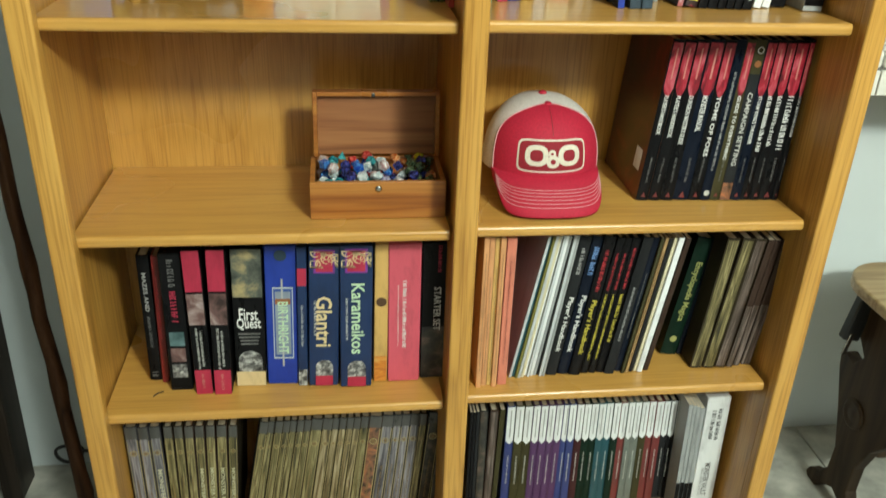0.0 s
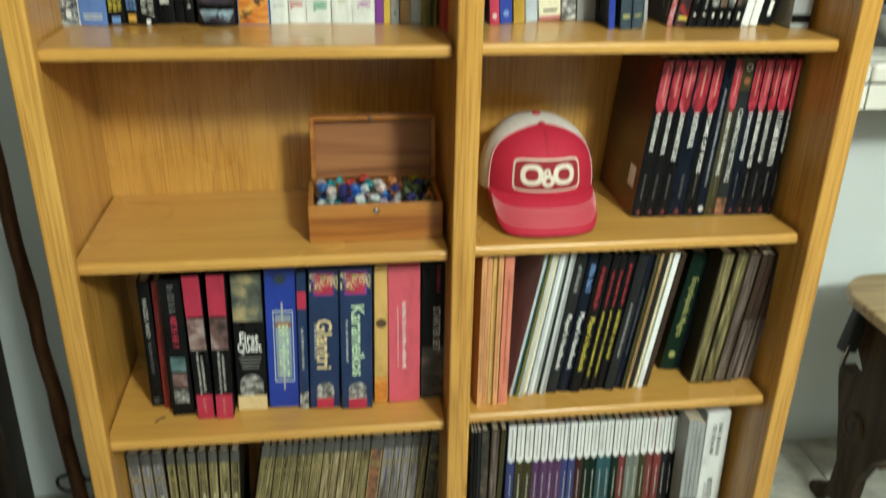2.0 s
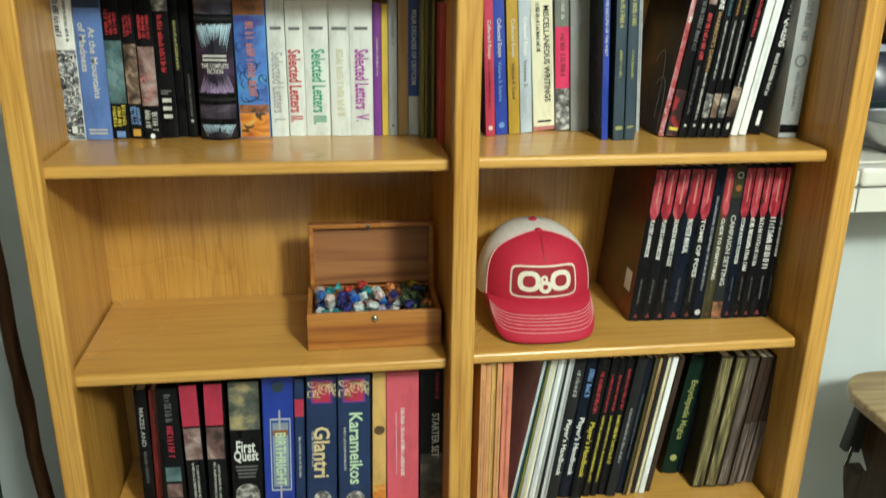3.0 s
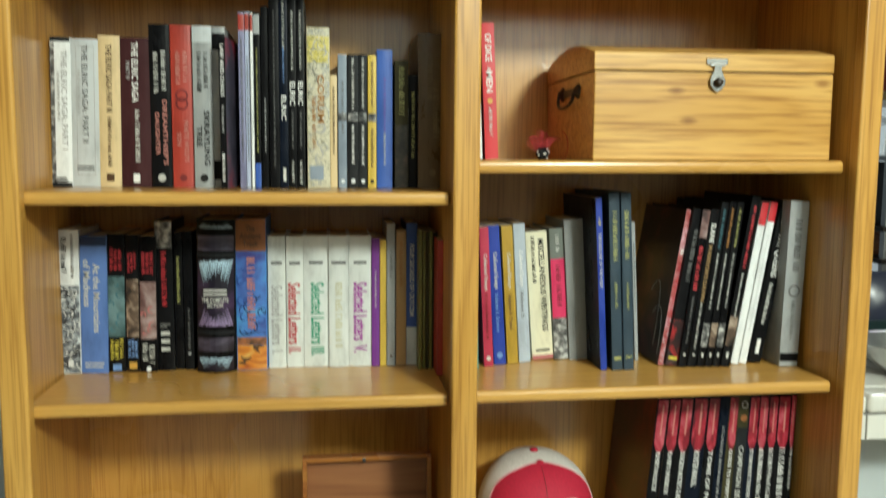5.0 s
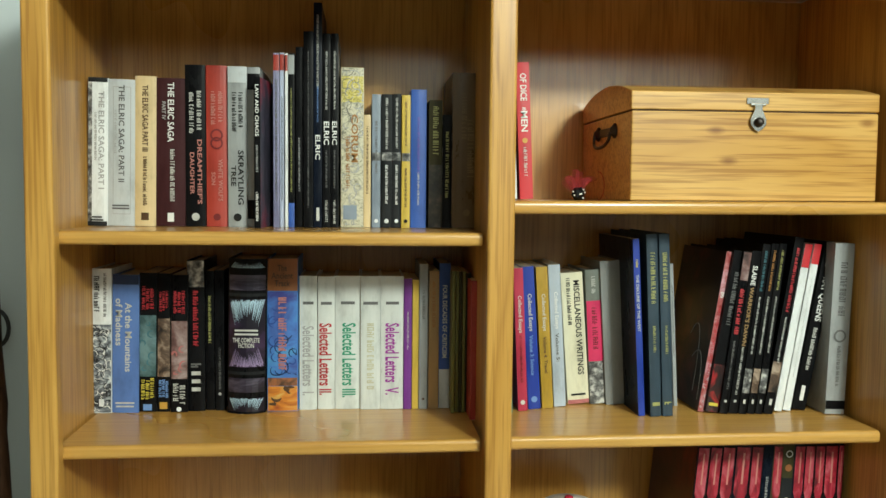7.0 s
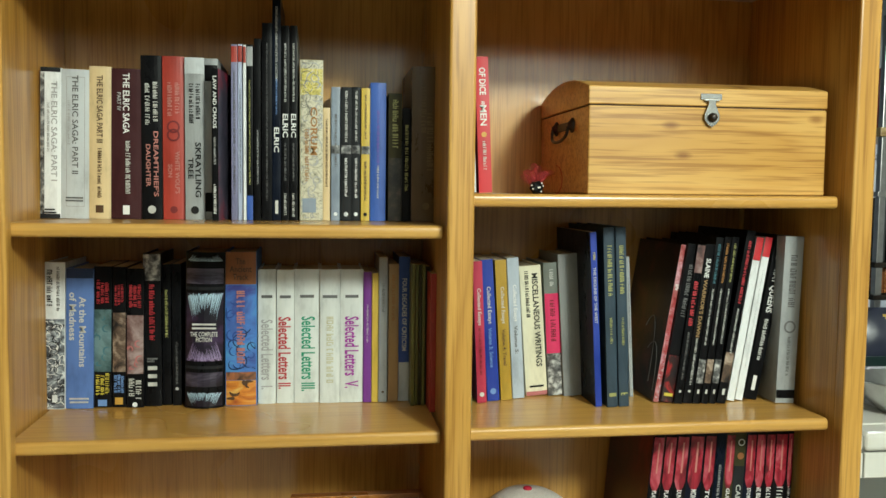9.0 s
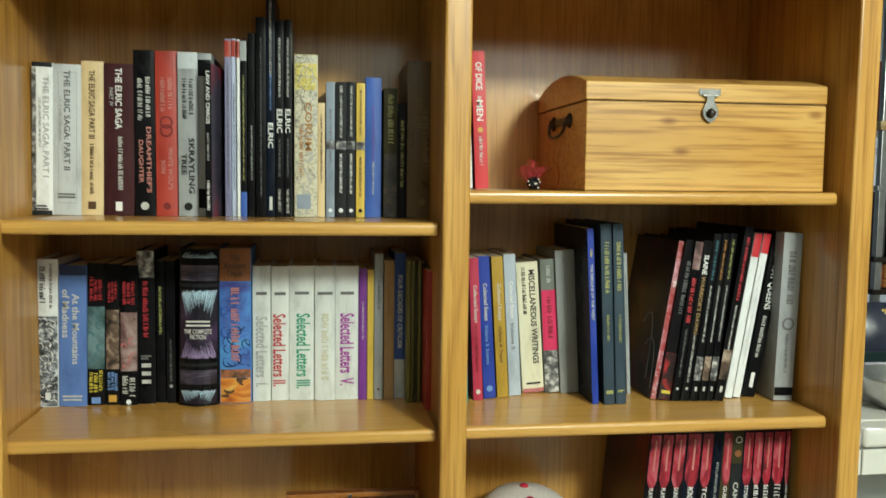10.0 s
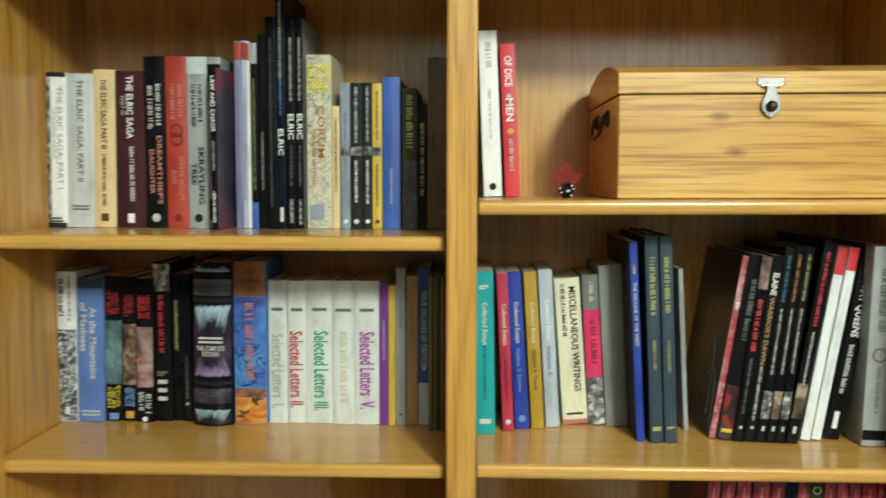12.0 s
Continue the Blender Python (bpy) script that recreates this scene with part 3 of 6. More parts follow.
CAP = (0.192, 0.178, 0.846)


def crown_point(a, v, off=0.0):
    """A point of the cap's crown: a is the angle from its front, v the height from rim to top."""
    rim = 0.053 + 0.004 * math.cos(a) - (0.036 if math.cos(a) < 0 else 0.0) * abs(math.cos(a)) - 0.0
    front = max(0.0, math.cos(a))
    r = max(0.0, 1 - v ** (2.5 + front)) ** (1 / 2.2)
    rx, ry = 0.107 + off, 0.106 + off
    z = rim + (0.179 - rim) * v + off * v
    return Vector((CAP[0] + rx * r * math.sin(a), CAP[1] - ry * r * math.cos(a) * (1 - 0.05 * front) + 0.022 * v * v, CAP[2] + z))


def crown_sheet(half, v0, v1, off, na, nv):
    """A sheet of the crown between the angles -half(v) and half(v)."""
    bm = bmesh.new()
    grid = [[bm.verts.new(crown_point((2 * i / na - 1) * half(v0 + (v1 - v0) * j / nv), v0 + (v1 - v0) * j / nv, off)) for j in range(nv + 1)] for i in range(na + 1)]
    for i in range(na):
        for j in range(nv):
            bm.faces.new((grid[i][j], grid[i + 1][j], grid[i + 1][j + 1], grid[i][j + 1]))
    bmesh.ops.remove_doubles(bm, verts=bm.verts, dist=1e-6)
    return bm


def crown_badge(ac, vc, ha, hv, off, power, inner=0.0, n=48):
    """A badge lying on the crown: a rounded block or, with inner, a frame of that shape."""
    bm = bmesh.new()
    rings = []
    for k in range(5):
        f = inner + (1 - inner) * k / 4
        ring = []
        for i in range(n):
            c, q = math.cos(2 * math.pi * i / n), math.sin(2 * math.pi * i / n)
            r = f * (abs(c) ** power + abs(q) ** power) ** (-1 / power)
            ring.append(bm.verts.new(crown_point(ac + ha * r * c, vc + hv * r * q, off)))
        rings.append(ring)
    for p, q in zip(rings, rings[1:]):
        for i in range(n):
            bm.faces.new((p[i], p[(i + 1) % n], q[(i + 1) % n], q[i]))
    bmesh.ops.remove_doubles(bm, verts=bm.verts, dist=1e-6)
    return bm


cap = empty("trucker_cap", pose(0, 0, 0), "red trucker cap with white mesh back and emblem patch", "cap")
HALF, PANEL_TOP = 1.1, 0.94


def panel_half(v):
    """Half the angle of the red front: upright sides, then a round shoulder."""
    return HALF * max(0.0, 1 - max(0.0, (v - 0.45) / (PANEL_TOP - 0.45)) ** 2.8) ** 0.5


part("front_panel", crown_sheet(panel_half, 0, PANEL_TOP, 0.0014, 28, 40), FELT_RED, cap, smooth=True)
part("mesh_panel", crown_sheet(lambda v: math.pi, 0, 0.9995, 0.0, 48, 20), MESH_WHITE, cap, "off-white nylon mesh", True)
edge = [(-panel_half(v), v) for v in [PANEL_TOP * math.sin(math.pi * k / 60) for k in range(31)]]
edge += [(-a, v) for a, v in reversed(edge[:-1])]
part("piping", tube([crown_point(a, v, 0.0016) for a, v in edge], 0.0012, 6), THREAD, cap)
part("centre_seam", tube([crown_point(0, 0.60 + v / 10 * 0.3, 0.0012) for v in range(11)], 0.0008, 6), DARKRED, cap)
for name, v, r in (("tuft", PANEL_TOP, 0.0075), ("button", 0.9995, 0.008)):
    bm = bmesh.new()
    bmesh.ops.create_uvsphere(bm, u_segments=14, v_segments=8, radius=r, matrix=Matrix.Translation(crown_point(0, v)) @ Matrix.Diagonal((1, 1, 0.6, 1)))
    part(name, bm, FELT_RED, cap, smooth=True)


def brim_point(u, s, lift=0.0):
    """u runs across the peak from -1 to 1, s from the crown to its front edge."""
    th = u * math.pi / 2
    root = crown_point(u * 1.22, 0.03, 0.0005)
    far = Vector((CAP[0] + 0.096 * math.copysign(abs(math.sin(th)) ** 0.72, u), CAP[1] - 0.046 - 0.114 * math.cos(th) ** 0.5, CAP[2] + 0.007 + 0.034 * abs(math.sin(th)) ** 10))
    p = root.lerp(far, s)
    p.z = root.z + (far.z - root.z) * (0.45 * s + 0.55 * s * s) + 0.004 * math.sin(math.pi * s)
    return p + Vector((0, -0.4, 0.9)) * lift


bm = bmesh.new()
top = [[bm.verts.new(brim_point(-1 + 2 * i / 60, j / 10, 0.001)) for j in range(11)] for i in range(61)]
low = [[bm.verts.new(brim_point(-1 + 2 * i / 60, j / 10, -0.0016)) for j in range(11)] for i in range(61)]
for g in (top, low):
    for i in range(60):
        for j in range(10):
            bm.faces.new((g[i][j], g[i + 1][j], g[i + 1][j + 1], g[i][j + 1]))
for i in range(60):
    bm.faces.new((top[i][10], top[i + 1][10], low[i + 1][10], low[i][10]))
bmesh.ops.remove_doubles(bm, verts=bm.verts, dist=1e-6)
brim = part("brim", bm, FELT_RED, cap, smooth=True)
for k in range(6):
    s = 0.50 + 0.07 * k
    part("stitching", tube([brim_point(u / 40 * 0.9, s, 0.0012) for u in range(-40, 41)], 0.00055, 4), THREAD, brim)
# patch: pale border, dark red ground, raised pale emblem of plain rounded shapes
patch = part("patch", crown_badge(0.0, 0.32, 0.60, 0.23, 0.0024, 9), PATCH_WHITE, cap, "white-bordered patch with pale emblem shapes", True)
part("patch_ground", crown_badge(0.0, 0.32, 0.565, 0.205, 0.0032, 9), PATCH_RED, patch, smooth=True)
for ac, vc, ha, hv, power, hole in ((-0.27, 0.33, 0.19, 0.145, 2.6, 0.56), (0.27, 0.33, 0.19, 0.145, 2.6, 0.56), (0.0, 0.25, 0.105, 0.09, 2.2, 0.4), (-0.02, 0.36, 0.06, 0.055, 2.2, 0.35)):
    part("emblem", crown_badge(ac, vc, ha, hv, 0.0042, power, hole, 32), PATCH_WHITE, patch, smooth=True)


# ---- beside the bookcase ----
stick = empty("walking_stick", pose(-0.749, 0.213, 0.0), "dark knotty wooden walking stick leaning on the wall", "walking stick")
rnd = random.Random(2)
pts, fat = [], []
for i in range(27):
    f = i / 26
    pts.append((-0.121 * f + rnd.uniform(-0.0025, 0.0025), 0.197 * f + rnd.uniform(-0.002, 0.002), 0.003 + 1.37 * f))
    fat.append(1.0 + (0.16 if i % 5 == 2 else 0.0) - 0.12 * f)
part("shaft", tube(pts, 0.0155, 14, taper=fat), STICK, stick, smooth=True)
part("ferrule", lathe([(0.017, 0), (0.018, 0.002), (0.018, 0.03), (0.016, 0.032)], 16), RUBBER, stick, "black rubber tip")
part("strap", tube([(-0.116 + 0.026 * math.sin(a) - 0.0, 0.195, 1.30 + 0.036 * math.cos(a)) for a in [2 * math.pi * i / 20 for i in range(21)]], 0.004, 8), RUBBER, stick, "black wrist strap", True)

cable = thing("cable_loop", tube([(-0.853 + 0.032 * math.cos(a), 0.435 + 0.01 * math.sin(a), 0.052 + 0.017 * math.sin(a) + 0.004 * math.cos(2 * a)) for a in [2 * math.pi * i / 28 for i in range(29)]] + [(-0.80 + 0.02 * i, 0.44, 0.05 - 0.012 * i) for i in range(4)], 0.0042, 8), RUBBER, "black cable loop lying against the wall", "cable", smooth=True)

cabinet = empty("dark_cabinet", pose(-0.93, 0.27, 0), "dark espresso-stained wooden cabinet on block feet", "cabinet")
part("body", box(-0.62, -0.052, -0.30, 0.15, 0.09, 0.66, 0.004), DARK_WOOD, cabinet)
part("top", box(-0.64, 0.0, -0.32, 0.17, 0.661, 0.69, 0.004), DARK_WOOD, cabinet)
for y in (-0.30, 0.06):
    bm = box(-0.05, 0.005, y, y + 0.09, 0.0, 0.66, 0.003)
    for v in bm.verts:
        if v.co.z < 0.05:
            v.co.x -= 0.012 if v.co.x > -0.02 else 0
    part("leg", bm, DARK_WOOD, cabinet)
part("pull", tube([(-0.09 + 0.03 * math.cos(a), -0.306, 0.22 + 0.03 * math.sin(a)) for a in [math.pi + math.pi * i / 10 for i in range(11)]], 0.003, 6), STEEL, cabinet, "steel drop pull")

# carved side table: a curved end board on splayed feet under a pale top
table = empty("side_table", pose(0.99, 0.0, 0.0), "dark carved end table with a pale wooden top", "table")
outline = [(0.262, 0.0), (0.272, 0.012), (0.262, 0.032), (0.225, 0.05), (0.2, 0.085), (0.196, 0.15), (0.228, 0.25), (0.262, 0.34), (0.268, 0.37), (0.25, 0.388), (0.215, 0.378), (0.19, 0.41), (0.235, 0.46), (0.25, 0.52), (0.25, 0.548), (-0.2, 0.548),
           (-0.2, 0.52), (-0.17, 0.45), (-0.13, 0.41), (-0.16, 0.38), (-0.2, 0.37), (-0.19, 0.36), (-0.06, 0.335), (0.03, 0.285), (0.085, 0.22), (0.113, 0.15), (0.116, 0.08), (0.085, 0.03), (0.05, 0.0), (0.078, 0.0), (0.12, 0.028), (0.165, 0.048), (0.2, 0.03), (0.225, 0.0)]
bm = prism(outline, 0.0, 0.03, 0.004)
bmesh.ops.transform(bm, matrix=Matrix(((0, 1, 0, 0), (1, 0, 0, 0), (0, 0, 1, 0), (0, 0, 0, 1))), verts=bm.verts)
part("end_board", bm, WALNUT, table)
roundel = lathe([(0.036, 0), (0.036, 0.004), (0.03, 0.007), (0.024, 0.004), (0.012, 0.006), (0, 0.007)], 28)
bmesh.ops.transform(roundel, matrix=pose(0.0, 0.165, 0.27, 0, -90, 0), verts=roundel.verts)
part("roundel", roundel, WALNUT, table, smooth=True)
bm = box(-0.03, 0.62, -0.24, 0.34, 0.549, 0.576)
bmesh.ops.bevel(bm, geom=[e for e in bm.edges if abs(e.verts[0].co.z - e.verts[1].co.z) > 0.01], offset=0.11, segments=8, profile=0.5, affect="EDGES")
bmesh.ops.bevel(bm, geom=[e for e in bm.edges if e.calc_face_angle(0) > 1.2], offset=0.005, segments=2, profile=0.5, affect="EDGES")
part("tabletop", bm, TABLE_TOP, table, "pale wooden top with rounded corners")
part("stretcher", box(0.03, 0.55, 0.09, 0.15, 0.2, 0.23, 0.004), WALNUT, table)

remote = empty("remote_holder", pose(0.965, 0.225, 0.44, 0, 10, 0), "black holder hung beside the side table", "holder")
part("shell", box(-0.02, 0.02, -0.012, 0.012, 0, 0.11, 0.004), RUBBER, remote)
part("clip", box(-0.012, 0.0, -0.016, -0.0125, -0.035, 0.02, 0.002), CHROME, remote)
mug = empty("black_mug", pose(1.12, 0.16, 0.5765), "black ceramic mug standing on the side table", "mug")
part("cup", lathe([(0.032, 0), (0.038, 0.003), (0.04, 0.09), (0.037, 0.09), (0.035, 0.006), (0, 0.006)], 28), RUBBER, mug, smooth=True)


# ---- tiled counter in the pass-through, and what stands on it ----
counter = tagged(new("counter"), "white tiled bar counter with a rounded trim edge", "counter")
C_TOP, C_LOW, C_Y = 1.105, 1.015, 0.20
part("slab", box(0.70, 2.6, C_Y + 0.008, 0.75, C_LOW, C_TOP - 0.008), GROUT, counter)
for i in range(12):
    x = 0.702 + 0.153 * i
    part("tile", box(x, x + 0.15, C_Y, C_Y + 0.0078, C_LOW + 0.001, C_TOP - 0.040, 0.0015, 1), WHITE_TILE, counter)
    part("trim_tile", box(x, x + 0.15, C_Y - 0.002, C_Y + 0.06, C_TOP - 0.037, C_TOP, 0.009, 3), WHITE_TILE, counter)
    for j in range(4):
        part("tile", box(x, x + 0.15, C_Y + 0.062 + 0.12 * j, C_Y + 0.18 + 0.12 * j, C_TOP - 0.0078, C_TOP, 0.0015, 1), WHITE_TILE, counter)


def turned(name, x, y, z, profile_rows, material, label, category):
    ob = thing(name, lathe(profile_rows, 36), material, label, category, smooth=True)
    ob.matrix_basis = pose(x, y, z)
    return ob


turned("mixing_bowl", 1.045, 0.335, C_TOP + 0.0003, [(0.05, 0), (0.055, 0.002), (0.095, 0.035), (0.112, 0.066), (0.117, 0.07), (0.115, 0.073), (0.108, 0.068), (0.09, 0.036), (0.05, 0.006), (0, 0.005)], STEEL, "brushed steel mixing bowl on the tiled counter", "bowl")
GREEN_PLASTIC = plain("dark_green_plastic", (0.012, 0.03, 0.03), 0.35)
tray = empty("dish_tray", pose(1.19, 0.58, C_TOP + 0.0003), "dark green plastic dish tray on the counter", "tray")
part("base", box(-0.12, 0.2, -0.09, 0.09, 0, 0.006, 0.002), GREEN_PLASTIC, tray)
for x0, x1, y0, y1 in ((-0.12, 0.2, -0.09, -0.085), (-0.12, 0.2, 0.085, 0.09), (-0.12, -0.115, -0.084, 0.084), (0.195, 0.2, -0.084, 0.084)):
    part("rim", box(x0, x1, y0, y1, 0.0065, 0.05, 0.002), GREEN_PLASTIC, tray)
NAVY_FOIL = plain("navy_foil", (0.03, 0.035, 0.06), 0.3)
YELLOW_FOIL = plain("yellow_foil", (0.55, 0.36, 0.02), 0.35, scale=25.0, vary=0.9)


def snack_bag(x, y, w, h, material, label, seed):
    r = random.Random(seed)
    bm = bmesh.new()
    bmesh.ops.create_grid(bm, x_segments=10, y_segments=14, size=0.5)
    front = [v for v in bm.verts]
    bmesh.ops.duplicate(bm, geom=bm.verts[:] + bm.edges[:] + bm.faces[:])
    for i, v in enumerate(bm.verts):
        u, s = v.co.x * 2, v.co.y + 0.5
        side = -1 if v in front else 1
        puff = 0.035 * math.sqrt(max(0, 1 - u * u)) * math.sin(math.pi * min(1, s * 0.95 + 0.06)) ** 0.6
        v.co = Vector((u * w / 2, side * (puff + r.uniform(0, 0.003)), s * h))
    bmesh.ops.remove_doubles(bm, verts=bm.verts, dist=0.002)
    ob = thing("snack_bag", bm, material, label, "bag", smooth=True)
    ob.matrix_basis = pose(x, y, C_TOP + 0.0003, -6, 0, r.uniform(-12, 12))


snack_bag(1.245, 0.72, 0.16, 0.165, NAVY_FOIL, "dark navy foil snack bag standing on the counter", 3)
snack_bag(1.34, 0.70, 0.17, 0.15, YELLOW_FOIL, "yellow and black foil snack bag on the counter", 5)
GLASS = plain("frosted_plastic", (0.62, 0.68, 0.72), 0.18)
kitchen = empty("kitchen_shelving", pose(1.33, 0.86, 0.0), "dark kitchen shelf unit seen past the counter", "shelving")
for z in (1.285, 1.375, 1.57):
    part("shelf", box(0.0, 1.2, 0.0, 0.32, z - 0.014, z, 0.002), DARK_WOOD if z < 1.5 else STEEL, kitchen)
part("wood_shelf", box(0.0, 1.2, 0.0, 0.32, 1.72, 1.745, 0.003), TABLE_TOP, kitchen)
for x in (0.012, 1.17):
    for y in (0.01, 0.29):
        part("post", box(x, x + 0.02, y, y + 0.02, 0.0, 2.05, 0.002), STEEL, kitchen)
micro = empty("microwave_oven", pose(1.37, 0.87, 1.3753), "black microwave oven on the kitchen shelving", "microwave")
part("case", box(0, 0.46, 0.012, 0.3, 0, 0.178, 0.004), RUBBER, micro)
part("door", box(0.004, 0.34, 0, 0.0115, 0.004, 0.174, 0.003), BLACK, micro)
basket = empty("wicker_basket", pose(1.38, 0.89, 1.2853), "orange-brown wicker basket on the kitchen shelving", "basket")
for i in range(6):
    part("weave", tube([(0.0, 0, 0.008 + 0.012 * i), (0.3, 0, 0.008 + 0.012 * i), (0.3, 0.2, 0.008 + 0.012 * i), (0.0, 0.2, 0.008 + 0.012 * i), (0.0, 0, 0.008 + 0.012 * i)], 0.0062, 6), RUST, basket)
turned("cake_dome", 1.45, 0.66, C_TOP + 0.0003, [(0.1, 0), (0.105, 0.01), (0.1, 0.09), (0.08, 0.14), (0.03, 0.165), (0.012, 0.17), (0.014, 0.185), (0, 0.188)], GLASS, "frosted plastic cake dome on the counter", "dome")
for i, (m, w, h) in enumerate(((RED, 0.055, 0.17), (ROSE, 0.045, 0.14), (WHITE, 0.05, 0.155), (RED_BRIGHT, 0.06, 0.13))):
    ob = thing("food_carton", box(0, w, 0, 0.16, 0, h, 0.002, 1), m, "printed food carton standing on the kitchen shelf", "carton", group="cartons on the kitchen shelf")
    ob.matrix_basis = pose(1.37 + 0.066 * i, 0.90, 1.7453, 0, 0, 4 * (i - 1))
rack = empty("wire_rack", pose(1.36, 0.90, 1.5703), "white wire dish rack on the kitchen shelving", "rack")
for i in range(8):
    part("wire", tube([(0.03 * i, 0.0, 0.0), (0.03 * i + 0.005, 0.02, 0.09), (0.03 * i + 0.012, 0.1, 0.11), (0.03 * i + 0.005, 0.18, 0.09), (0.03 * i, 0.2, 0.0)], 0.0022, 5), WHITE, rack)


# ---- books ----
FONTS = {}


def text_mesh(words, material):
    """The words as a flat mesh one unit wide and one high, centred, facing +z."""
    key = (words, material.name)
    if key not in FONTS:
        curve = bpy.data.curves.new("words", "FONT")
        curve.body, curve.resolution_u, curve.fill_mode, curve.offset = words, 2, "FRONT", 0.018
        ob = bpy.data.objects.new("words", curve)
        me = bpy.data.meshes.new_from_object(ob)
        bpy.data.objects.remove(ob)
        bpy.data.curves.remove(curve)
        co = np.zeros(len(me.vertices) * 3)
        me.vertices.foreach_get("co", co)
        co = co.reshape(-1, 3)
        low, high = co.min(0), co.max(0)
        co = (co - (low + high) / 2) / np.maximum(high - low, 1e-6)
        co[:, 2] = 0
        me.vertices.foreach_set("co", co.ravel())
        me.materials.clear()
        me.materials.append(material)
        me.update()
        FONTS[key] = me
    return FONTS[key]


def profile(t, bulge, n=6, off=0.0):
    """The spine's front line: x from 0 to t, y bulging towards the viewer."""
    return [(t * i / n, bulge * (2 * i / n - 1) ** 2 - off) for i in range(n + 1)]


def spine_patch(t, bulge, z0, z1, off, x0=0.0, x1=1.0):
    bm = bmesh.new()
    n = 6
    low = [(t * (x0 + (x1 - x0) * i / n)) for i in range(n + 1)]
    pts = [(x, bulge * (2 * x / t - 1) ** 2 - off) for x in low]
    a = [bm.verts.new((x, y, z0)) for x, y in pts]
    b = [bm.verts.new((x, y, z1)) for x, y in pts]
    for i in range(n):
        bm.faces.new((a[i], a[i + 1], b[i + 1], b[i]))
    return bm


DOWN = Matrix(((0, 1, 0, 0), (0, 0, -1, 0), (-1, 0, 0, 0), (0, 0, 0, 1)))    # words that run down the spine
LEVEL = Matrix(((1, 0, 0, 0), (0, 0, -1, 0), (0, 1, 0, 0), (0, 0, 0, 1)))   # words across it
jot = random.Random(21)


def disc_mesh(r, material, inner=0.0):
    bm = bmesh.new()
    n = 22
    if inner:
        a = [bm.verts.new((r * math.cos(2 * math.pi * i / n), 0, r * math.sin(2 * math.pi * i / n))) for i in range(n)]
        b = [bm.verts.new((inner * r * math.cos(2 * math.pi * i / n), 0, inner * r * math.sin(2 * math.pi * i / n))) for i in range(n)]
        for i in range(n):
            bm.faces.new((a[i], a[(i + 1) % n], b[(i + 1) % n], b[i]))
    else:
        bm.faces.new([bm.verts.new((r * math.cos(2 * math.pi * i / n), 0, r * math.sin(2 * math.pi * i / n))) for i in range(n)])
    return bm


def bars(t, bulge, zc, length, width, xc):
    """Writing too small to read: plain short bars, grouped like words, in a row down the spine."""
    bm = bmesh.new()
    tall = 0.85 * width * t
    thin = 0.17 * tall
    x0 = xc * t - tall / 2
    y = bulge * (2 * xc - 1) ** 2 - 0.0009
    z, end, left = zc + length / 2, zc - length / 2, jot.randint(3, 8)

    def stroke(u0, u1, v0, v1):
        bm.faces.new([bm.verts.new(p) for p in ((x0 + v0, y, z - u0), (x0 + v1, y, z - u0), (x0 + v1, y, z - u1), (x0 + v0, y, z - u1))])

    while z - 0.5 * tall > end:
        wide = jot.uniform(0.36, 0.58) * tall
        stroke(0, thin, 0, tall * jot.choice((1, 1, 0.75)))
        if jot.random() < 0.6:
            stroke(wide - thin, wide, 0, tall * jot.choice((1, 0.7)))
        for v in jot.sample((0.0, 0.42 * tall, 0.83 * tall), jot.choice((1, 2, 2))):
            stroke(thin, wide - thin, v, v + thin)
        z -= wide + 0.14 * tall
        left -= 1
        if not left:
            z, left = z - 0.3 * tall, jot.randint(3, 8)
    if not bm.faces:
        stroke(0, length, 0, tall)
    return bm


def on_spine(bm, t, bulge, off, points):
    """A thin filled strip through (x, z, half width) points, lying on the rounded spine."""
    rows = []
    for i, (x, z, w) in enumerate(points):
        x2, z2, _ = points[min(i + 1, len(points) - 1)]
        x1, z1, _ = points[max(i - 1, 0)]
        n = math.hypot(x2 - x1, z2 - z1) or 1e-6
        nx, nz = -(z2 - z1) / n * w, (x2 - x1) / n * w
        rows.append([bm.verts.new((px, bulge * (2 * px / t - 1) ** 2 - off, pz)) for px, pz in ((x + nx, z + nz), (x - nx, z - nz))])
    for p, q in zip(rows, rows[1:]):
        bm.faces.new((p[0], p[1], q[1], q[0]))


def burst(t, bulge, z0, z1, off, n, seed):
    """Fine rays fanning from a dark middle at z0 out to an edge at z1."""
    r, bm = random.Random(seed), bmesh.new()
    for i in range(n):
        u = (i + r.uniform(0.2, 0.8)) / n
        xe = t * (0.04 + 0.92 * u)
        xs = t * (0.5 + (u - 0.5) * 0.62)
        zs = z0 + (z1 - z0) * (0.55 * (1 - (2 * u - 1) ** 2) * r.uniform(0.5, 1) + r.uniform(0, 0.2))
        reach = r.uniform(0.82, 1.0)
        pts = [(xs + (xe - xs) * f * reach, zs + (z1 - zs) * f * reach, t * 0.0065 * (0.25 + f) * r.uniform(0.7, 1.2)) for f in (0, 0.4, 0.75, 1)]
        on_spine(bm, t, bulge, off, pts)
    return bm


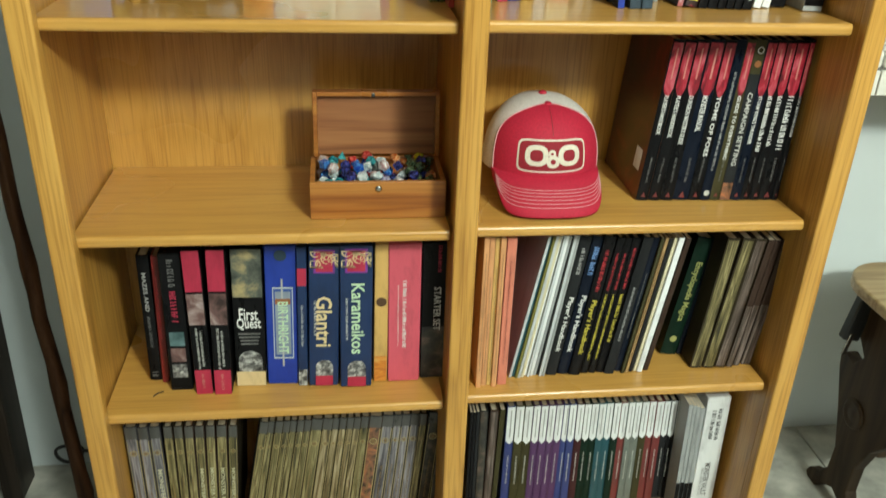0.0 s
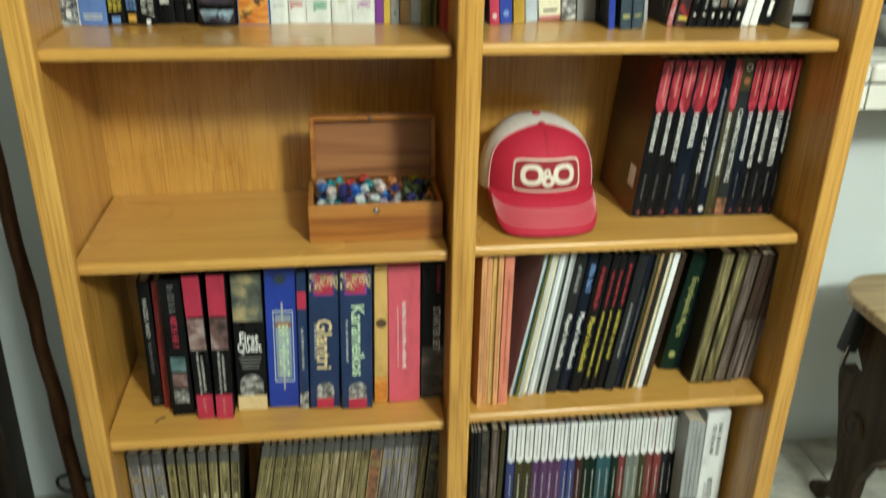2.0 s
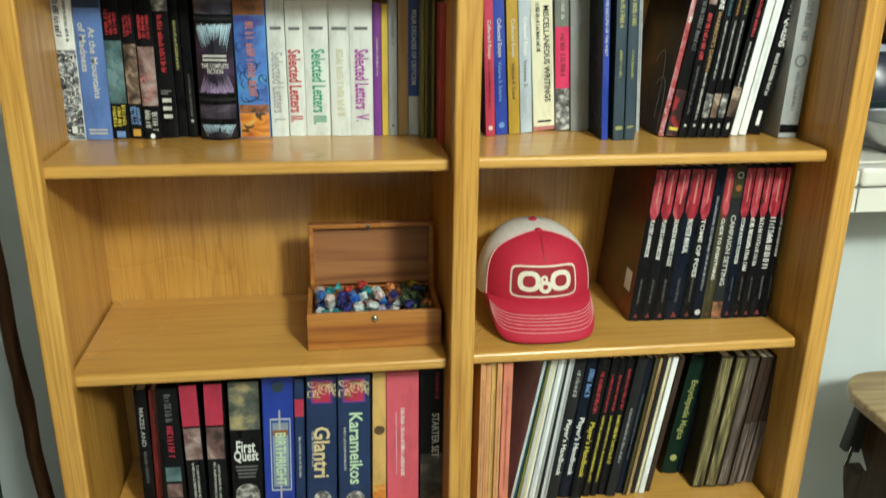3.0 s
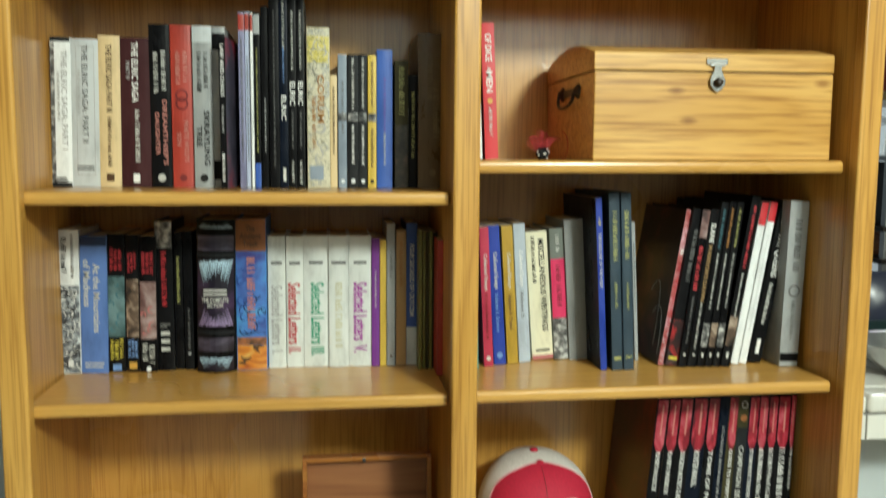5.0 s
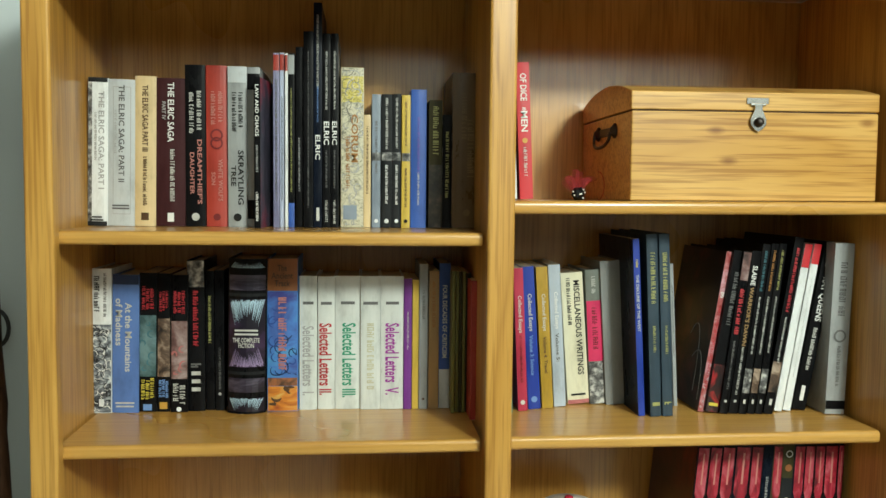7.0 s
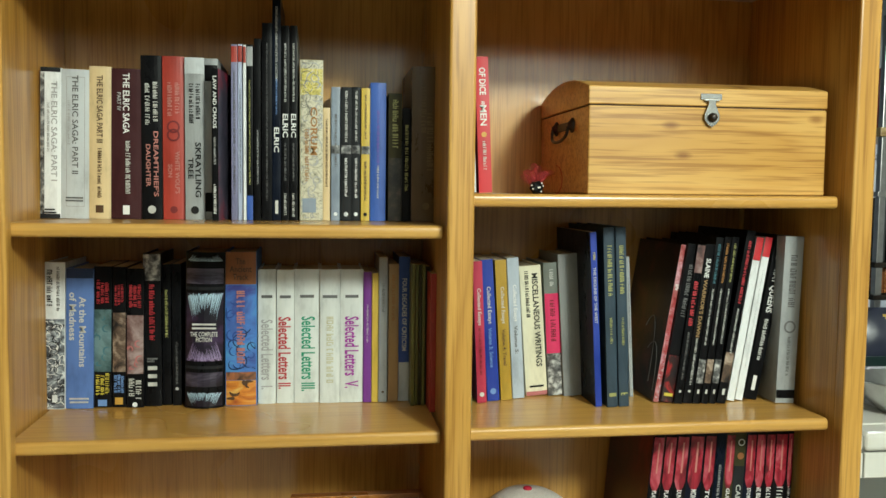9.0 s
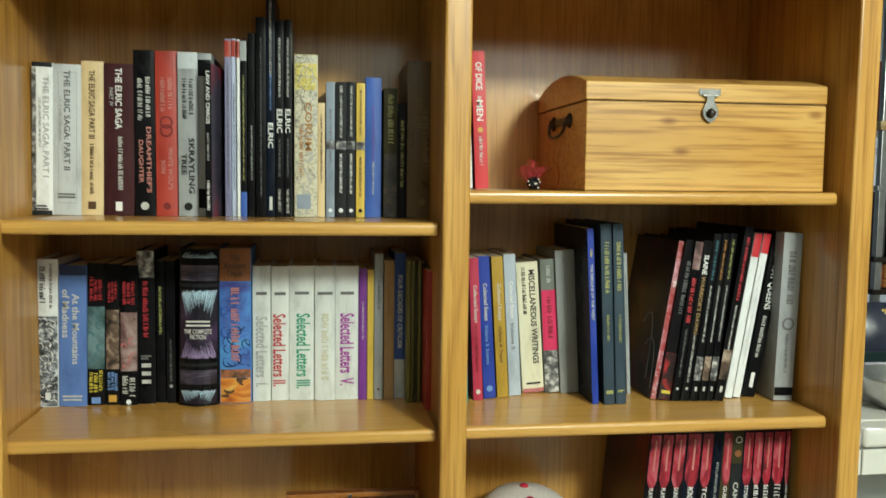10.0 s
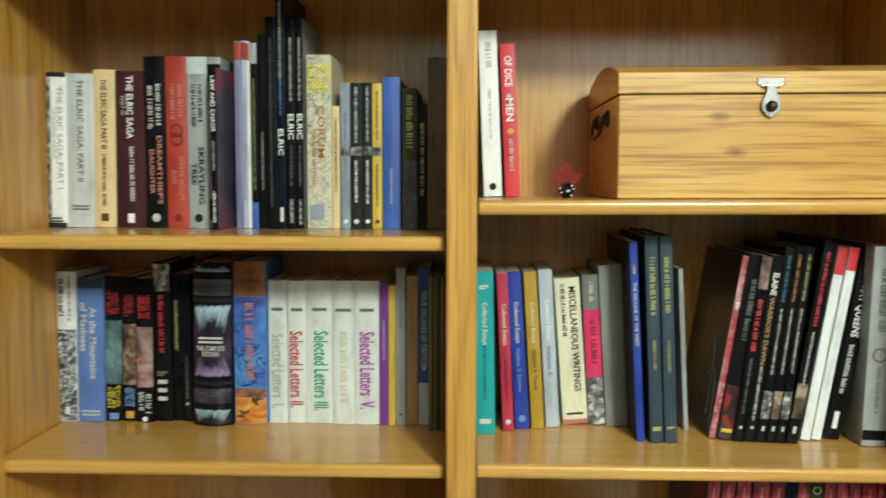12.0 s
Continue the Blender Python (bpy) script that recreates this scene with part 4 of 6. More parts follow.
def curls(t, bulge, z0, z1, off, n, width, seed):
    """Drawn line art: loose hooked strokes scattered over part of the spine."""
    r, bm = random.Random(seed), bmesh.new()
    for i in range(n):
        x, z, a = r.uniform(0.12, 0.88) * t, z0 + (z1 - z0) * (i + 0.5) / n, r.uniform(0, 6.28)
        bend, step, pts = r.choice((-1, 1)) * r.uniform(0.25, 0.6), t * r.uniform(0.05, 0.1), []
        for k in range(9):
            pts.append((min(0.95 * t, max(0.05 * t, x)), min(z1, max(z0, z)), width * t * math.sin(math.pi * (k + 1) / 10)))
            x, z, a = x + step * math.cos(a), z + step * math.sin(a), a + bend
        on_spine(bm, t, bulge, off, pts)
    return bm


def arch(t, z0, z1, off, x0, x1):
    """A round-headed panel."""
    r = t * (x1 - x0) / 2
    top = max(z0, z1 - r)
    ring = [(t * x0, z0), (t * x1, z0)] + [(t * (x0 + x1) / 2 + r * math.cos(math.pi * i / 12), top + r * math.sin(math.pi * i / 12)) for i in range(13)]
    bm = bmesh.new()
    bm.faces.new([bm.verts.new((x, -off, z)) for x, z in ring])
    return bm


def book(x, y, z, t, h, lean, d, material, label, *marks, hard=0, cat="book", cover=None, turn=0, round=None):
    """A standing book or box. x, y: lower left corner of its spine; it stands on z; lean: degrees to the right."""
    if len(label.split()) < 4:
        label += " standing on the shelf"
    a = radians(lean)
    drop = t * math.sin(a) if a > 0 else 0.0
    m = Matrix.Translation((x, y, z + drop + 0.0004)) @ pose(0, 0, 0, 0, lean, 0) @ pose(0, 0, 0, 0, 0, turn)
    ob = empty("book" if cat == "book" else "game_box", m, label, cat, "books on the shelves" if cat == "book" else "boxed games")
    boxed = cat != "book"
    bulge = round if round else (0.0 if boxed else min(0.0022, t * 0.07) if hard else min(0.0008, t * 0.05))
    wall_t = min(0.0026 if hard else 0.0007, t * 0.16)
    board = material if cover is None else cover
    front = profile(t, bulge)
    if boxed:
        bm = box(0, t, 0, d, 0, h * 0.30, 0.0012, 1)
        part("tray", bm, material, ob)
        part("box_lid", box(-0.0006, t + 0.0006, -0.0006, d, 0.004, h, 0.0014, 1), material, ob)
        face = 0.0012
    else:
        bm = bmesh.new()
        inset = 0.5 * wall_t + 0.0005
        outer = front
        inner = [(wall_t + (t - 2 * wall_t) * i / 6, yy + wall_t) for i, (_, yy) in enumerate(front)]
        ring = [[bm.verts.new((px, py, zz)) for px, py in outer] + [bm.verts.new((px, py, zz)) for px, py in reversed(inner)] for zz in (0.0, h)]
        k = len(ring[0])
        for i in range(k):
            bm.faces.new((ring[0][i], ring[0][(i + 1) % k], ring[1][(i + 1) % k], ring[1][i]))
        for r in ring:
            for i in range(6):
                bm.faces.new((r[i], r[i + 1], r[k - 2 - i], r[k - 1 - i]))
        part("spine", bm, material, ob)
        y0 = bulge + 0.0002
        for x0, x1 in ((0.0, wall_t), (t - wall_t, t)):
            part("cover", box(x0, x1, y0, d, 0, h), board, ob)
        gap = 0.003 if hard else 0.0004
        part("page_block", box(wall_t, t - wall_t, y0 + wall_t, d - gap, gap, h - gap), PAGES, ob)
        face = 0.0004
    for i, mark in enumerate(marks):
        kind = mark[0]
        off = face + 0.00015 * (i + 1)
        if kind == "band":
            part("panel", spine_patch(t, bulge, mark[1] * h, mark[2] * h, off, 0.01, 0.99), mark[3], ob)
        elif kind == "art":
            x0, x1 = (mark[4], mark[5]) if len(mark) > 5 else (0.02, 0.98)
            part("picture", spine_patch(t, bulge, mark[1] * h + 0.001, mark[2] * h - 0.001, off, x0, x1), mark[3], ob)
        elif kind == "panel":
            part("panel", spine_patch(t, bulge, mark[1] * h, mark[2] * h, off, mark[4], mark[5]), mark[3], ob)
        elif kind == "tab":
            bm = spine_patch(t, bulge, (mark[1] + 0.03) * h, mark[2] * h - 0.001, off, 0.06, 0.94)
            lowest = sorted(bm.verts, key=lambda v: (v.co.z, v.co.x))[:7]
            for v in lowest:
                v.co.z -= 0.03 * h * (1 - abs(2 * v.co.x / t - 1))
            part("panel", bm, mark[3], ob)
            part("strip", spine_patch(t, bulge, (mark[1] + 0.06) * h, (mark[2] - 0.03) * h, off + 0.0003, 0.42, 0.58), SILVER, ob)
        elif kind == "frame":
            for x0, x1, z0, z1 in ((0.2, 0.22, mark[1], mark[2]), (0.84, 0.86, mark[1], mark[2]), (0.2, 0.86, mark[1], mark[1] + 0.004), (0.2, 0.86, mark[2] - 0.004, mark[2])):
                part("rule", spine_patch(t, bulge, z0 * h, z1 * h, off, x0, x1), mark[3], ob)
        elif kind == "bars":
            xc = mark[5] if len(mark) > 5 else 0.5
            bm = bars(t, bulge, mark[1] * h, mark[2] * h, mark[3], xc)
            bmesh.ops.translate(bm, verts=bm.verts, vec=(0, 0.0009 - off - 0.0003, 0))
            part("lettering", bm, mark[4], ob)
        elif kind == "lines":
            zc, length, width, n = mark[1] * h, mark[2] * h, mark[3], mark[4]
            bm = bmesh.new()
            for k in range(n):
                row = bars(t, bulge, zc + jot.uniform(-0.04, 0.04) * length, length * jot.uniform(0.8, 1), width / n * 0.95, 0.5 + width * ((k + 0.5) / n - 0.5))
                me = bpy.data.meshes.new("row")
                row.to_mesh(me)
                row.free()
                bm.from_mesh(me)
                bpy.data.meshes.remove(me)
            bmesh.ops.translate(bm, verts=bm.verts, vec=(0, 0.0006 - off, 0))
            part("lettering", bm, mark[5], ob)
        elif kind == "burst":
            tagged(part("picture", burst(t, bulge, mark[1] * h, mark[2] * h, off + 0.0003, mark[4], mark[5]), mark[3], ob), kind="stuff")
        elif kind == "curls":
            tagged(part("picture", curls(t, bulge, mark[1] * h, mark[2] * h, off + 0.0003, mark[4], mark[5], mark[6]), mark[3], ob), kind="stuff")
        elif kind == "arch":
            part("picture", arch(t, mark[1] * h, mark[2] * h, off - 0.0001, mark[4], mark[5]), mark[3], ob)
        elif kind == "drop":
            bm = spine_patch(t, bulge, mark[1] * h, mark[2] * h - 0.001, off, mark[4], mark[5])
            for v in sorted(bm.verts, key=lambda v: v.co.z)[:7]:
                v.co.z += 0.09 * h * (2 * v.co.x / t - 1) ** 2
            part("panel", bm, mark[3], ob)
        elif kind == "strands":
            for k in (0, 2):
                pts = [(-0.0006, 0.012 + 0.012 * k + 0.05 * f * f, h * (0.06 + 0.02 * k + (0.3 + 0.06 * k) * math.sin(2.2 * f))) for f in [i / 10 for i in range(11)]]
                part("picture", tube(pts, 0.0006, 4), mark[1], ob)
        elif kind == "across":
            bm = bmesh.new()
            n = mark[4]
            for r in range(n):
                zc = (mark[1] + mark[2] * (0.5 - (r + 0.5) / n)) * h
                hh = mark[2] * h / n * 0.24
                w = jot.uniform(0.24, 0.38) * t
                bm.faces.new([bm.verts.new(p) for p in ((t / 2 - w, -off - 0.0003, zc - hh), (t / 2 + w, -off - 0.0003, zc - hh), (t / 2 + w, -off - 0.0003, zc + hh), (t / 2 - w, -off - 0.0003, zc + hh))])
            part("lettering", bm, mark[3], ob)
        elif kind in ("text", "line"):
            if kind == "text":
                _, words, zc, length, width, colour, *rest = mark
                xc = rest[0] if rest else 0.5
                turned, sx, sy = DOWN, length * h, width * t
            else:
                _, words, zc, width, height, colour = mark
                xc, turned, sx, sy = 0.5, LEVEL, width * t, height * h
            letters = new("title", text_mesh(words, colour))
            letters.parent = ob
            letters.matrix_basis = Matrix.Translation((xc * t, bulge * (2 * xc - 1) ** 2 - off - 0.0004, zc * h)) @ turned @ Matrix.Diagonal((sx, sy, 1, 1))
        elif kind in ("disc", "ring"):
            bm = disc_mesh(mark[2] * t, mark[3], 0.72 if kind == "ring" else 0.0)
            bmesh.ops.translate(bm, verts=bm.verts, vec=(t / 2, -off - 0.0003, max(mark[1] * h, mark[2] * t + 0.001)))
            part("emblem", bm, mark[3], ob)
        elif kind == "sticker":
            part("label", box(-0.0006, -0.0001, 0.02, 0.05, 0.05, 0.09), WHITE, ob, "white price label")
        elif kind == "tri":
            bm = bmesh.new()
            w, zc = mark[2] * t / 2, mark[1] * h
            bm.faces.new([bm.verts.new(p) for p in ((t / 2 - w, -off - 0.0003, zc - w), (t / 2 + w, -off - 0.0003, zc - w), (t / 2, -off - 0.0003, zc + w))])
            part("emblem", bm, mark[3], ob)
    return ob


RAY, LILAC_RAY = ink((0.42, 0.6, 0.74), 0.35), ink((0.34, 0.26, 0.46), 0.35)
GILT, PEWTER = ink((0.34, 0.27, 0.12), 0.35), ink((0.075, 0.075, 0.072), 0.35)


def gilt(title="", ring=GILT):
    """Metal-look rulebook spine: pewter cap, oval cartouche, gilt side rules, title."""
    name = ('text', title, .4, .52, .42, FADED) if title else ('bars', .42, .34, .2, BRONZE)
    return (('panel', .91, 1, PEWTER, .06, .94), ('panel', .02, .9, ring, .07, .13), ('panel', .02, .9, ring, .87, .93), ('ring', .8, .3, ring), ('disc', .8, .16, BRONZE), name)


def manual(title, length, low=GREY):
    """Game manual spine: red lacquered head with a pink highlight painted down it, white title, small red mark at the
    foot.
    """
    name = ('text', title, .67 - length / 2, length, .36, WHITE_INK) if title else ('bars', .67 - length / 2, length, .5, WHITE_INK)
    return (('drop', .66, .985, ART_HEADRED, .1, .9), ('panel', .77, .95, ROSE_INK, .46, .58), name, ('bars', .2, .16, .2, low), ('tri', .04, .42, DIM_RED))


# L1
book(-0.6164, 0.166, 1.5035, 0.0307, 0.237, 1.1, 0.145, WHITE, "white-jacketed hardcover novel with black and grey lettering", ('art', 0, 1, ART_GREY, 0, .22), ('text', "THE ELRIC SAGA: PART I", .58, .66, .3, SILVER, .7), ('band', 0, .03, CHARCOAL), ('band', .97, 1, CHARCOAL), ('bars', .6, .33, .14, SILVER, .42), ('across', .05, .04, INK, 2), hard=1)
book(-0.5854, 0.167, 1.5035, 0.0421, 0.235, 1.0, 0.145, PALE, "pale grey hardcover novel with worn edges", ('text', "THE ELRIC SAGA: PART II", .63, .66, .22, GREY, .52), ('bars', .64, .3, .12, SILVER, .3), ('across', .13, .04, GREY, 2), ('frame', .08, .95, SILVER), hard=1)
book(-0.5428, 0.167, 1.5035, 0.0330, 0.241, 0.9, 0.145, CREAM, "cream hardcover novel with fine serif lettering", ('text', "THE ELRIC SAGA PART III", .72, .44, .28, UMBER), ('bars', .3, .33, .22, UMBER), ('panel', .04, .09, UMBER, .32, .68), hard=1)
book(-0.5095, 0.169, 1.5035, 0.0464, 0.239, 0.8, 0.145, MAROON, "dark brown hardcover novel with white lettering", ('text', "THE ELRIC SAGA", .77, .4, .22, WHITE_INK), ('text', "PART IV", .78, .12, .13, SILVER, .26), ('bars', .34, .36, .18, PALE_INK, .56), ('panel', .03, .09, WHITE_INK, .4, .62), hard=1)
book(-0.4613, 0.167, 1.5035, 0.0318, 0.261, 0.0, 0.145, BLACK, "black hardcover novel with pale display lettering", ('bars', .72, .24, .26, PALE_INK, .7), ('bars', .7, .26, .26, PALE_INK, .32), ('text', "DREAMTHIEF'S", .34, .4, .24, ROSE_INK, .72), ('text', "DAUGHTER", .33, .26, .22, ROSE_INK, .34), ('disc', .06, 0.20, PALE_INK), hard=1)
book(-0.4283, 0.168, 1.5035, 0.0338, 0.261, 0.0, 0.145, RED, "brick red hardcover novel with debossed lettering", ('bars', .74, .2, .24, ROSE_INK, .68), ('bars', .73, .22, .24, ROSE_INK, .34), ('ring', .57, .3, DARKRED), ('ring', .52, .3, DARKRED), ('text', "WHITE WOLF'S", .29, .26, .22, ROSE_INK, .68), ('text', "SON", .3, .08, .2, ROSE_INK, .34), ('disc', .06, 0.17, DARKRED), hard=1)
book(-0.3927, 0.161, 1.5035, 0.0304, 0.259, 0.0, 0.145, SILVER_COVER, "silver grey hardcover novel with black lettering", ('bars', .73, .22, .26, INK, .68), ('bars', .71, .26, .26, INK, .34), ('text', "SKRAYLING", .31, .34, .3, INK, .68), ('text', "TREE", .32, .13, .26, INK, .3), ('disc', .06, 0.21, INK), ('band', .9, 1, PALE), hard=1)
book(-0.3623, 0.165, 1.5035, 0.0208, 0.259, 0.0, 0.145, SILVER_COVER, "grey hardcover novel with a dark head panel", ('band', .86, .96, BLACK), ('band', .05, .17, BLACK), hard=1)
book(-0.3464, 0.124, 1.5035, 0.0102, 0.238, 0.0, 0.130, BLACK, "black and red softcover novel pulled forward on the shelf", ('text', "LAW AND CHAOS", .78, .34, .6, WHITE_INK), ('bars', .14, .2, .5, WHITE_INK), ('bars', .46, .18, .4, SILVER), cover=ART_SLEEVE, turn=-7)
book(-0.3204, 0.166, 1.5035, 0.0097, 0.283, 0.0, 0.145, LILAC, "slim lilac magazine with a red head label", ('band', .9, .99, RED), ('bars', .5, .7, .4, GREY))
book(-0.3098, 0.168, 1.5035, 0.0070, 0.284, 0.0, 0.145, PALE_BLUE, "slim pale blue magazine with a red head label", ('band', .9, .99, RED), ('bars', .45, .6, .35, GREY))
book(-0.3011, 0.162, 1.5035, 0.0043, 0.282, 0.0, 0.145, WHITE, "slim white magazine with a red head label", ('band', .9, .99, RED))
book(-0.2960, 0.165, 1.5035, 0.0097, 0.283, 0.0, 0.145, BLACK, "slim black magazine with a blue foot", ('band', .88, .99, SILVER_COVER), ('band', .0, .14, BLUE), ('bars', .5, .6, .3, OLIVE_INK))
book(-0.2841, 0.163, 1.5035, 0.0116, 0.293, 0.0, 0.145, BLACK, "thin black softcover graphic novel", ('bars', .35, .3, .25, SILVER))
book(-0.2709, 0.155, 1.5035, 0.0156, 0.317, 0.0, 0.145, BLACK, "tall black softcover game book", ('bars', .6, .6, .16, GREY), ('bars', .2, .2, .2, GREY))
book(-0.2546, 0.154, 1.5035, 0.0134, 0.363, 0.0, 0.164, NAVY_BLACK, "tallest black softcover game book with white lettering", ('bars', .78, .33, .3, PALE_INK), ('text', "ELRIC", .36, .11, .6, WHITE_INK), ('panel', .03, .09, PALE_INK, .34, .7), ('bars', .55, .16, .2, BLUE_INK))
book(-0.2404, 0.161, 1.5035, 0.0126, 0.315, 0.0, 0.145, BLACK, "black softcover graphic novel with white lettering", ('bars', .76, .3, .3, PALE_INK), ('text', "ELRIC", .49, .12, .7, WHITE_INK), ('bars', .3, .2, .3, GREY), ('bars', .08, .12, .4, PALE_INK))
book(-0.2268, 0.163, 1.5035, 0.0117, 0.316, 0.0, 0.145, BLACK, "black softcover graphic novel with white lettering", ('bars', .76, .3, .3, PALE_INK), ('text', "ELRIC", .49, .12, .7, WHITE_INK), ('bars', .3, .2, .3, GREY), ('bars', .08, .12, .4, PALE_INK), cover=SILVER_COVER)
book(-0.2104, 0.163, 1.5035, 0.0371, 0.262, 0.0, 0.145, IVORY, "ivory softcover omnibus with scrolling line art", ('art', .0, 1, ART_SCROLL), ('art', .78, .95, ART_YELLOW), ('curls', .02, .98, SILVER, 46, .022, 3), ('curls', .5, .98, GREY, 22, .014, 5), ('text', "CORUM", .56, .3, .3, OCHRE_INK, .6), ('bars', .4, .34, .2, OCHRE_INK, .3), ('panel', .05, .14, GREYBLUE, .1, .7))
book(-0.1726, 0.168, 1.5035, 0.0110, 0.186, 0.0, 0.145, CREAM, "small cream paperback", ('bars', .6, .6, .35, UMBER))
book(-0.1596, 0.167, 1.5035, 0.0147, 0.220, 0.0, 0.145, GREYBLUE, "grey-blue paperback", ('bars', .6, .4, .3, GREY), ('art', .5, .57, ART_GREY), ('disc', .05, 0.22, WHITE))
book(-0.1439, 0.162, 1.5035, 0.0171, 0.220, 0.0, 0.145, CHARCOAL, "charcoal paperback with white lettering", ('bars', .78, .38, .28, PALE_INK), ('art', .5, .57, ART_GREY), ('bars', .32, .3, .3, WHITE_INK), ('disc', .05, 0.22, WHITE))
book(-0.1261, 0.167, 1.5035, 0.0148, 0.221, 0.0, 0.145, CHARCOAL, "charcoal paperback with white lettering", ('bars', .78, .38, .28, PALE_INK), ('art', .5, .57, ART_GREY), ('bars', .32, .3, .3, WHITE_INK), ('disc', .05, 0.22, WHITE))
book(-0.1104, 0.162, 1.5035, 0.0139, 0.219, 0.0, 0.145, YELLOW, "yellow paperback with dark lettering", ('bars', .78, .34, .26, UMBER), ('art', .5, .57, ART_GREY), ('bars', .3, .3, .3, UMBER), ('disc', .05, 0.22, INK))
book(-0.0952, 0.166, 1.5035, 0.0258, 0.229, 0.0, 0.145, BLUE, "mid-blue hardcover novel", ('bars', .6, .4, .18, VIOLET_INK), ('bars', .28, .24, .14, PALE_INK), hard=1)
book(-0.0653, 0.162, 1.5035, 0.0221, 0.212, 0.0, 0.145, DARKOLIVE, "dark olive paperback with picture spine", ('art', .0, .5, ART_DARK), ('bars', .75, .4, .5, OLIVE_INK))
book(-0.0427, 0.161, 1.5035, 0.0155, 0.188, 0.0, 0.145, BLACK, "small black paperback with olive lettering", ('bars', .55, .6, .4, OLIVE_INK))
book(-0.0268, 0.158, 1.5035, 0.0490, 0.257, 0.0, 0.160, LEATHER, "large brown leather-look slipcase book", ('bars', .72, .3, .2, BRONZE, .4), ('bars', .5, .4, .25, BRONZE, .62), ('disc', .1, 0.12, BRONZE), hard=1)

# L2
book(-0.6227, 0.186, 1.1910, 0.0330, 0.241, 0.9, 0.128, WHITE, "hardcover with engraved black-and-white spine art", ('art', 0, .62, ART_ENGRAVE), ('curls', .02, .6, WHITE_INK, 40, .02, 8), ('curls', .02, .6, INK, 36, .02, 9), ('bars', .82, .26, .3, INK, .3), ('bars', .82, .3, .18, GREY, .7), ('panel', .05, .1, WHITE, .42, .66), hard=1)
book(-0.5886, 0.186, 1.1910, 0.0425, 0.231, 1.0, 0.128, BLUE_CLOTH, "blue hardcover novel with silver script lettering", ('text', "At the Mountains", .55, .5, .26, PALE_INK, .62), ('text', "of Madness", .66, .34, .26, PALE_INK, .26), ('across', .06, .05, PALE_INK, 2), ('band', .93, 1, NAVY), hard=1)
book(-0.5462, 0.192, 1.1910, 0.0279, 0.234, 0.9, 0.126, BLACK, "black paperback with red head lettering and picture spine", ('art', .25, .7, ART_TEAL), ('curls', .3, .66, TEAL_INK, 7, .05, 3), ('lines', .81, .19, .72, 3, RED_INK), ('lines', .16, .16, .8, 3, YELLOW_INK), ('panel', .01, .055, BLUE_INK, .25, .75))
book(-0.5165, 0.191, 1.1910, 0.0209, 0.233, 0.8, 0.127, BLACK, "black paperback with red lettering and sepia art", ('art', .25, .68, ART_SEPIA), ('lines', .8, .17, .72, 3, RED_INK), ('lines', .16, .15, .8, 3, BLUE_INK), ('panel', .02, .07, OCHRE, .2, .8))
book(-0.4931, 0.186, 1.1910, 0.0272, 0.231, 0.7, 0.128, BLACK, "black paperback with red lettering and mauve art", ('art', .24, .67, ART_MAUVE), ('curls', .28, .5, ROSE, 6, .05, 3), ('lines', .8, .2, .72, 3, RED_INK), ('lines', .13, .17, .8, 2, PALE_INK), ('disc', .02, 0.15, WHITE))
book(-0.4664, 0.192, 1.1910, 0.0284, 0.255, 0.0, 0.126, BLACK, "black hardcover anthology with a photo head panel", ('art', .82, 1, ART_GREY), ('bars', .6, .4, .34, RED_INK), ('across', .2, .16, PALE_INK, 3), ('bars', .3, .04, .7, GREY), hard=1)
book(-0.4368, 0.198, 1.1910, 0.0135, 0.237, 0.0, 0.120, BLACK, "thin black paperback", ('bars', .65, .34, .4, OLIVE_INK))
book(-0.4206, 0.194, 1.1910, 0.0144, 0.238, 0.0, 0.124, BLACK, "thin black paperback with grey lettering", ('bars', .3, .3, .3, GREY), ('disc', .12, 0.19, SILVER))
book(-0.3987, 0.166, 1.1910, 0.0627, 0.259, 0.9, 0.152, BLACK, "thick black rounded-spine omnibus with violet and silver rays", ('art', .3, .745, ART_VIOLET, .03, .97), ('burst', .56, .742, RAY, 56, 4), ('burst', .44, .303, LILAC_RAY, 44, 5), ('art', .135, .235, ART_DUSK, .03, .97), ('art', .795, .9, ART_DUSK, .03, .97), ('art', .01, .105, ART_VIOLET, .03, .97), ('burst', .012, .104, RAY, 40, 6), ('burst', .985, .94, RAY, 34, 7), ('line', "THE COMPLETE", .48, .7, .03, PALE_INK), ('line', "FICTION", .445, .4, .03, PALE_INK), ('across', .53, .05, PALE_INK, 2), ('band', .255, .275, CHARCOAL), ('band', .76, .78, CHARCOAL), hard=1, round=.012)
book(-0.3335, 0.182, 1.1910, 0.0512, 0.259, 0.0, 0.128, SKY, "painted jacket hardcover, orange head and foot, blue sky", ('band', .79, 1, RUST), ('art', .22, .79, ART_SEA), ('art', 0, .17, ART_FIRE), ('art', .165, .225, ART_FIRETOME), ('line', "The", .94, .3, .04, UMBER), ('line', "Ancient", .89, .7, .04, UMBER), ('line', "Track", .84, .5, .04, UMBER), ('curls', .24, .5, NAVY, 12, .02, 2), ('curls', .3, .75, BLUE_DEEP, 8, .025, 6), ('bars', .5, .5, .3, ROSE_INK), ('curls', .05, .16, UMBER, 4, .05, 1), hard=1)
book(-0.2804, 0.190, 1.1910, 0.0294, 0.229, 0.0, 0.128, WHITE_JACKET, "white jacketed letters volume with grey title", ('across', .8, .045, GREY, 1), ('text', "Selected Letters  I.", .37, .52, 0.66, SILVER, .5), hard=1)
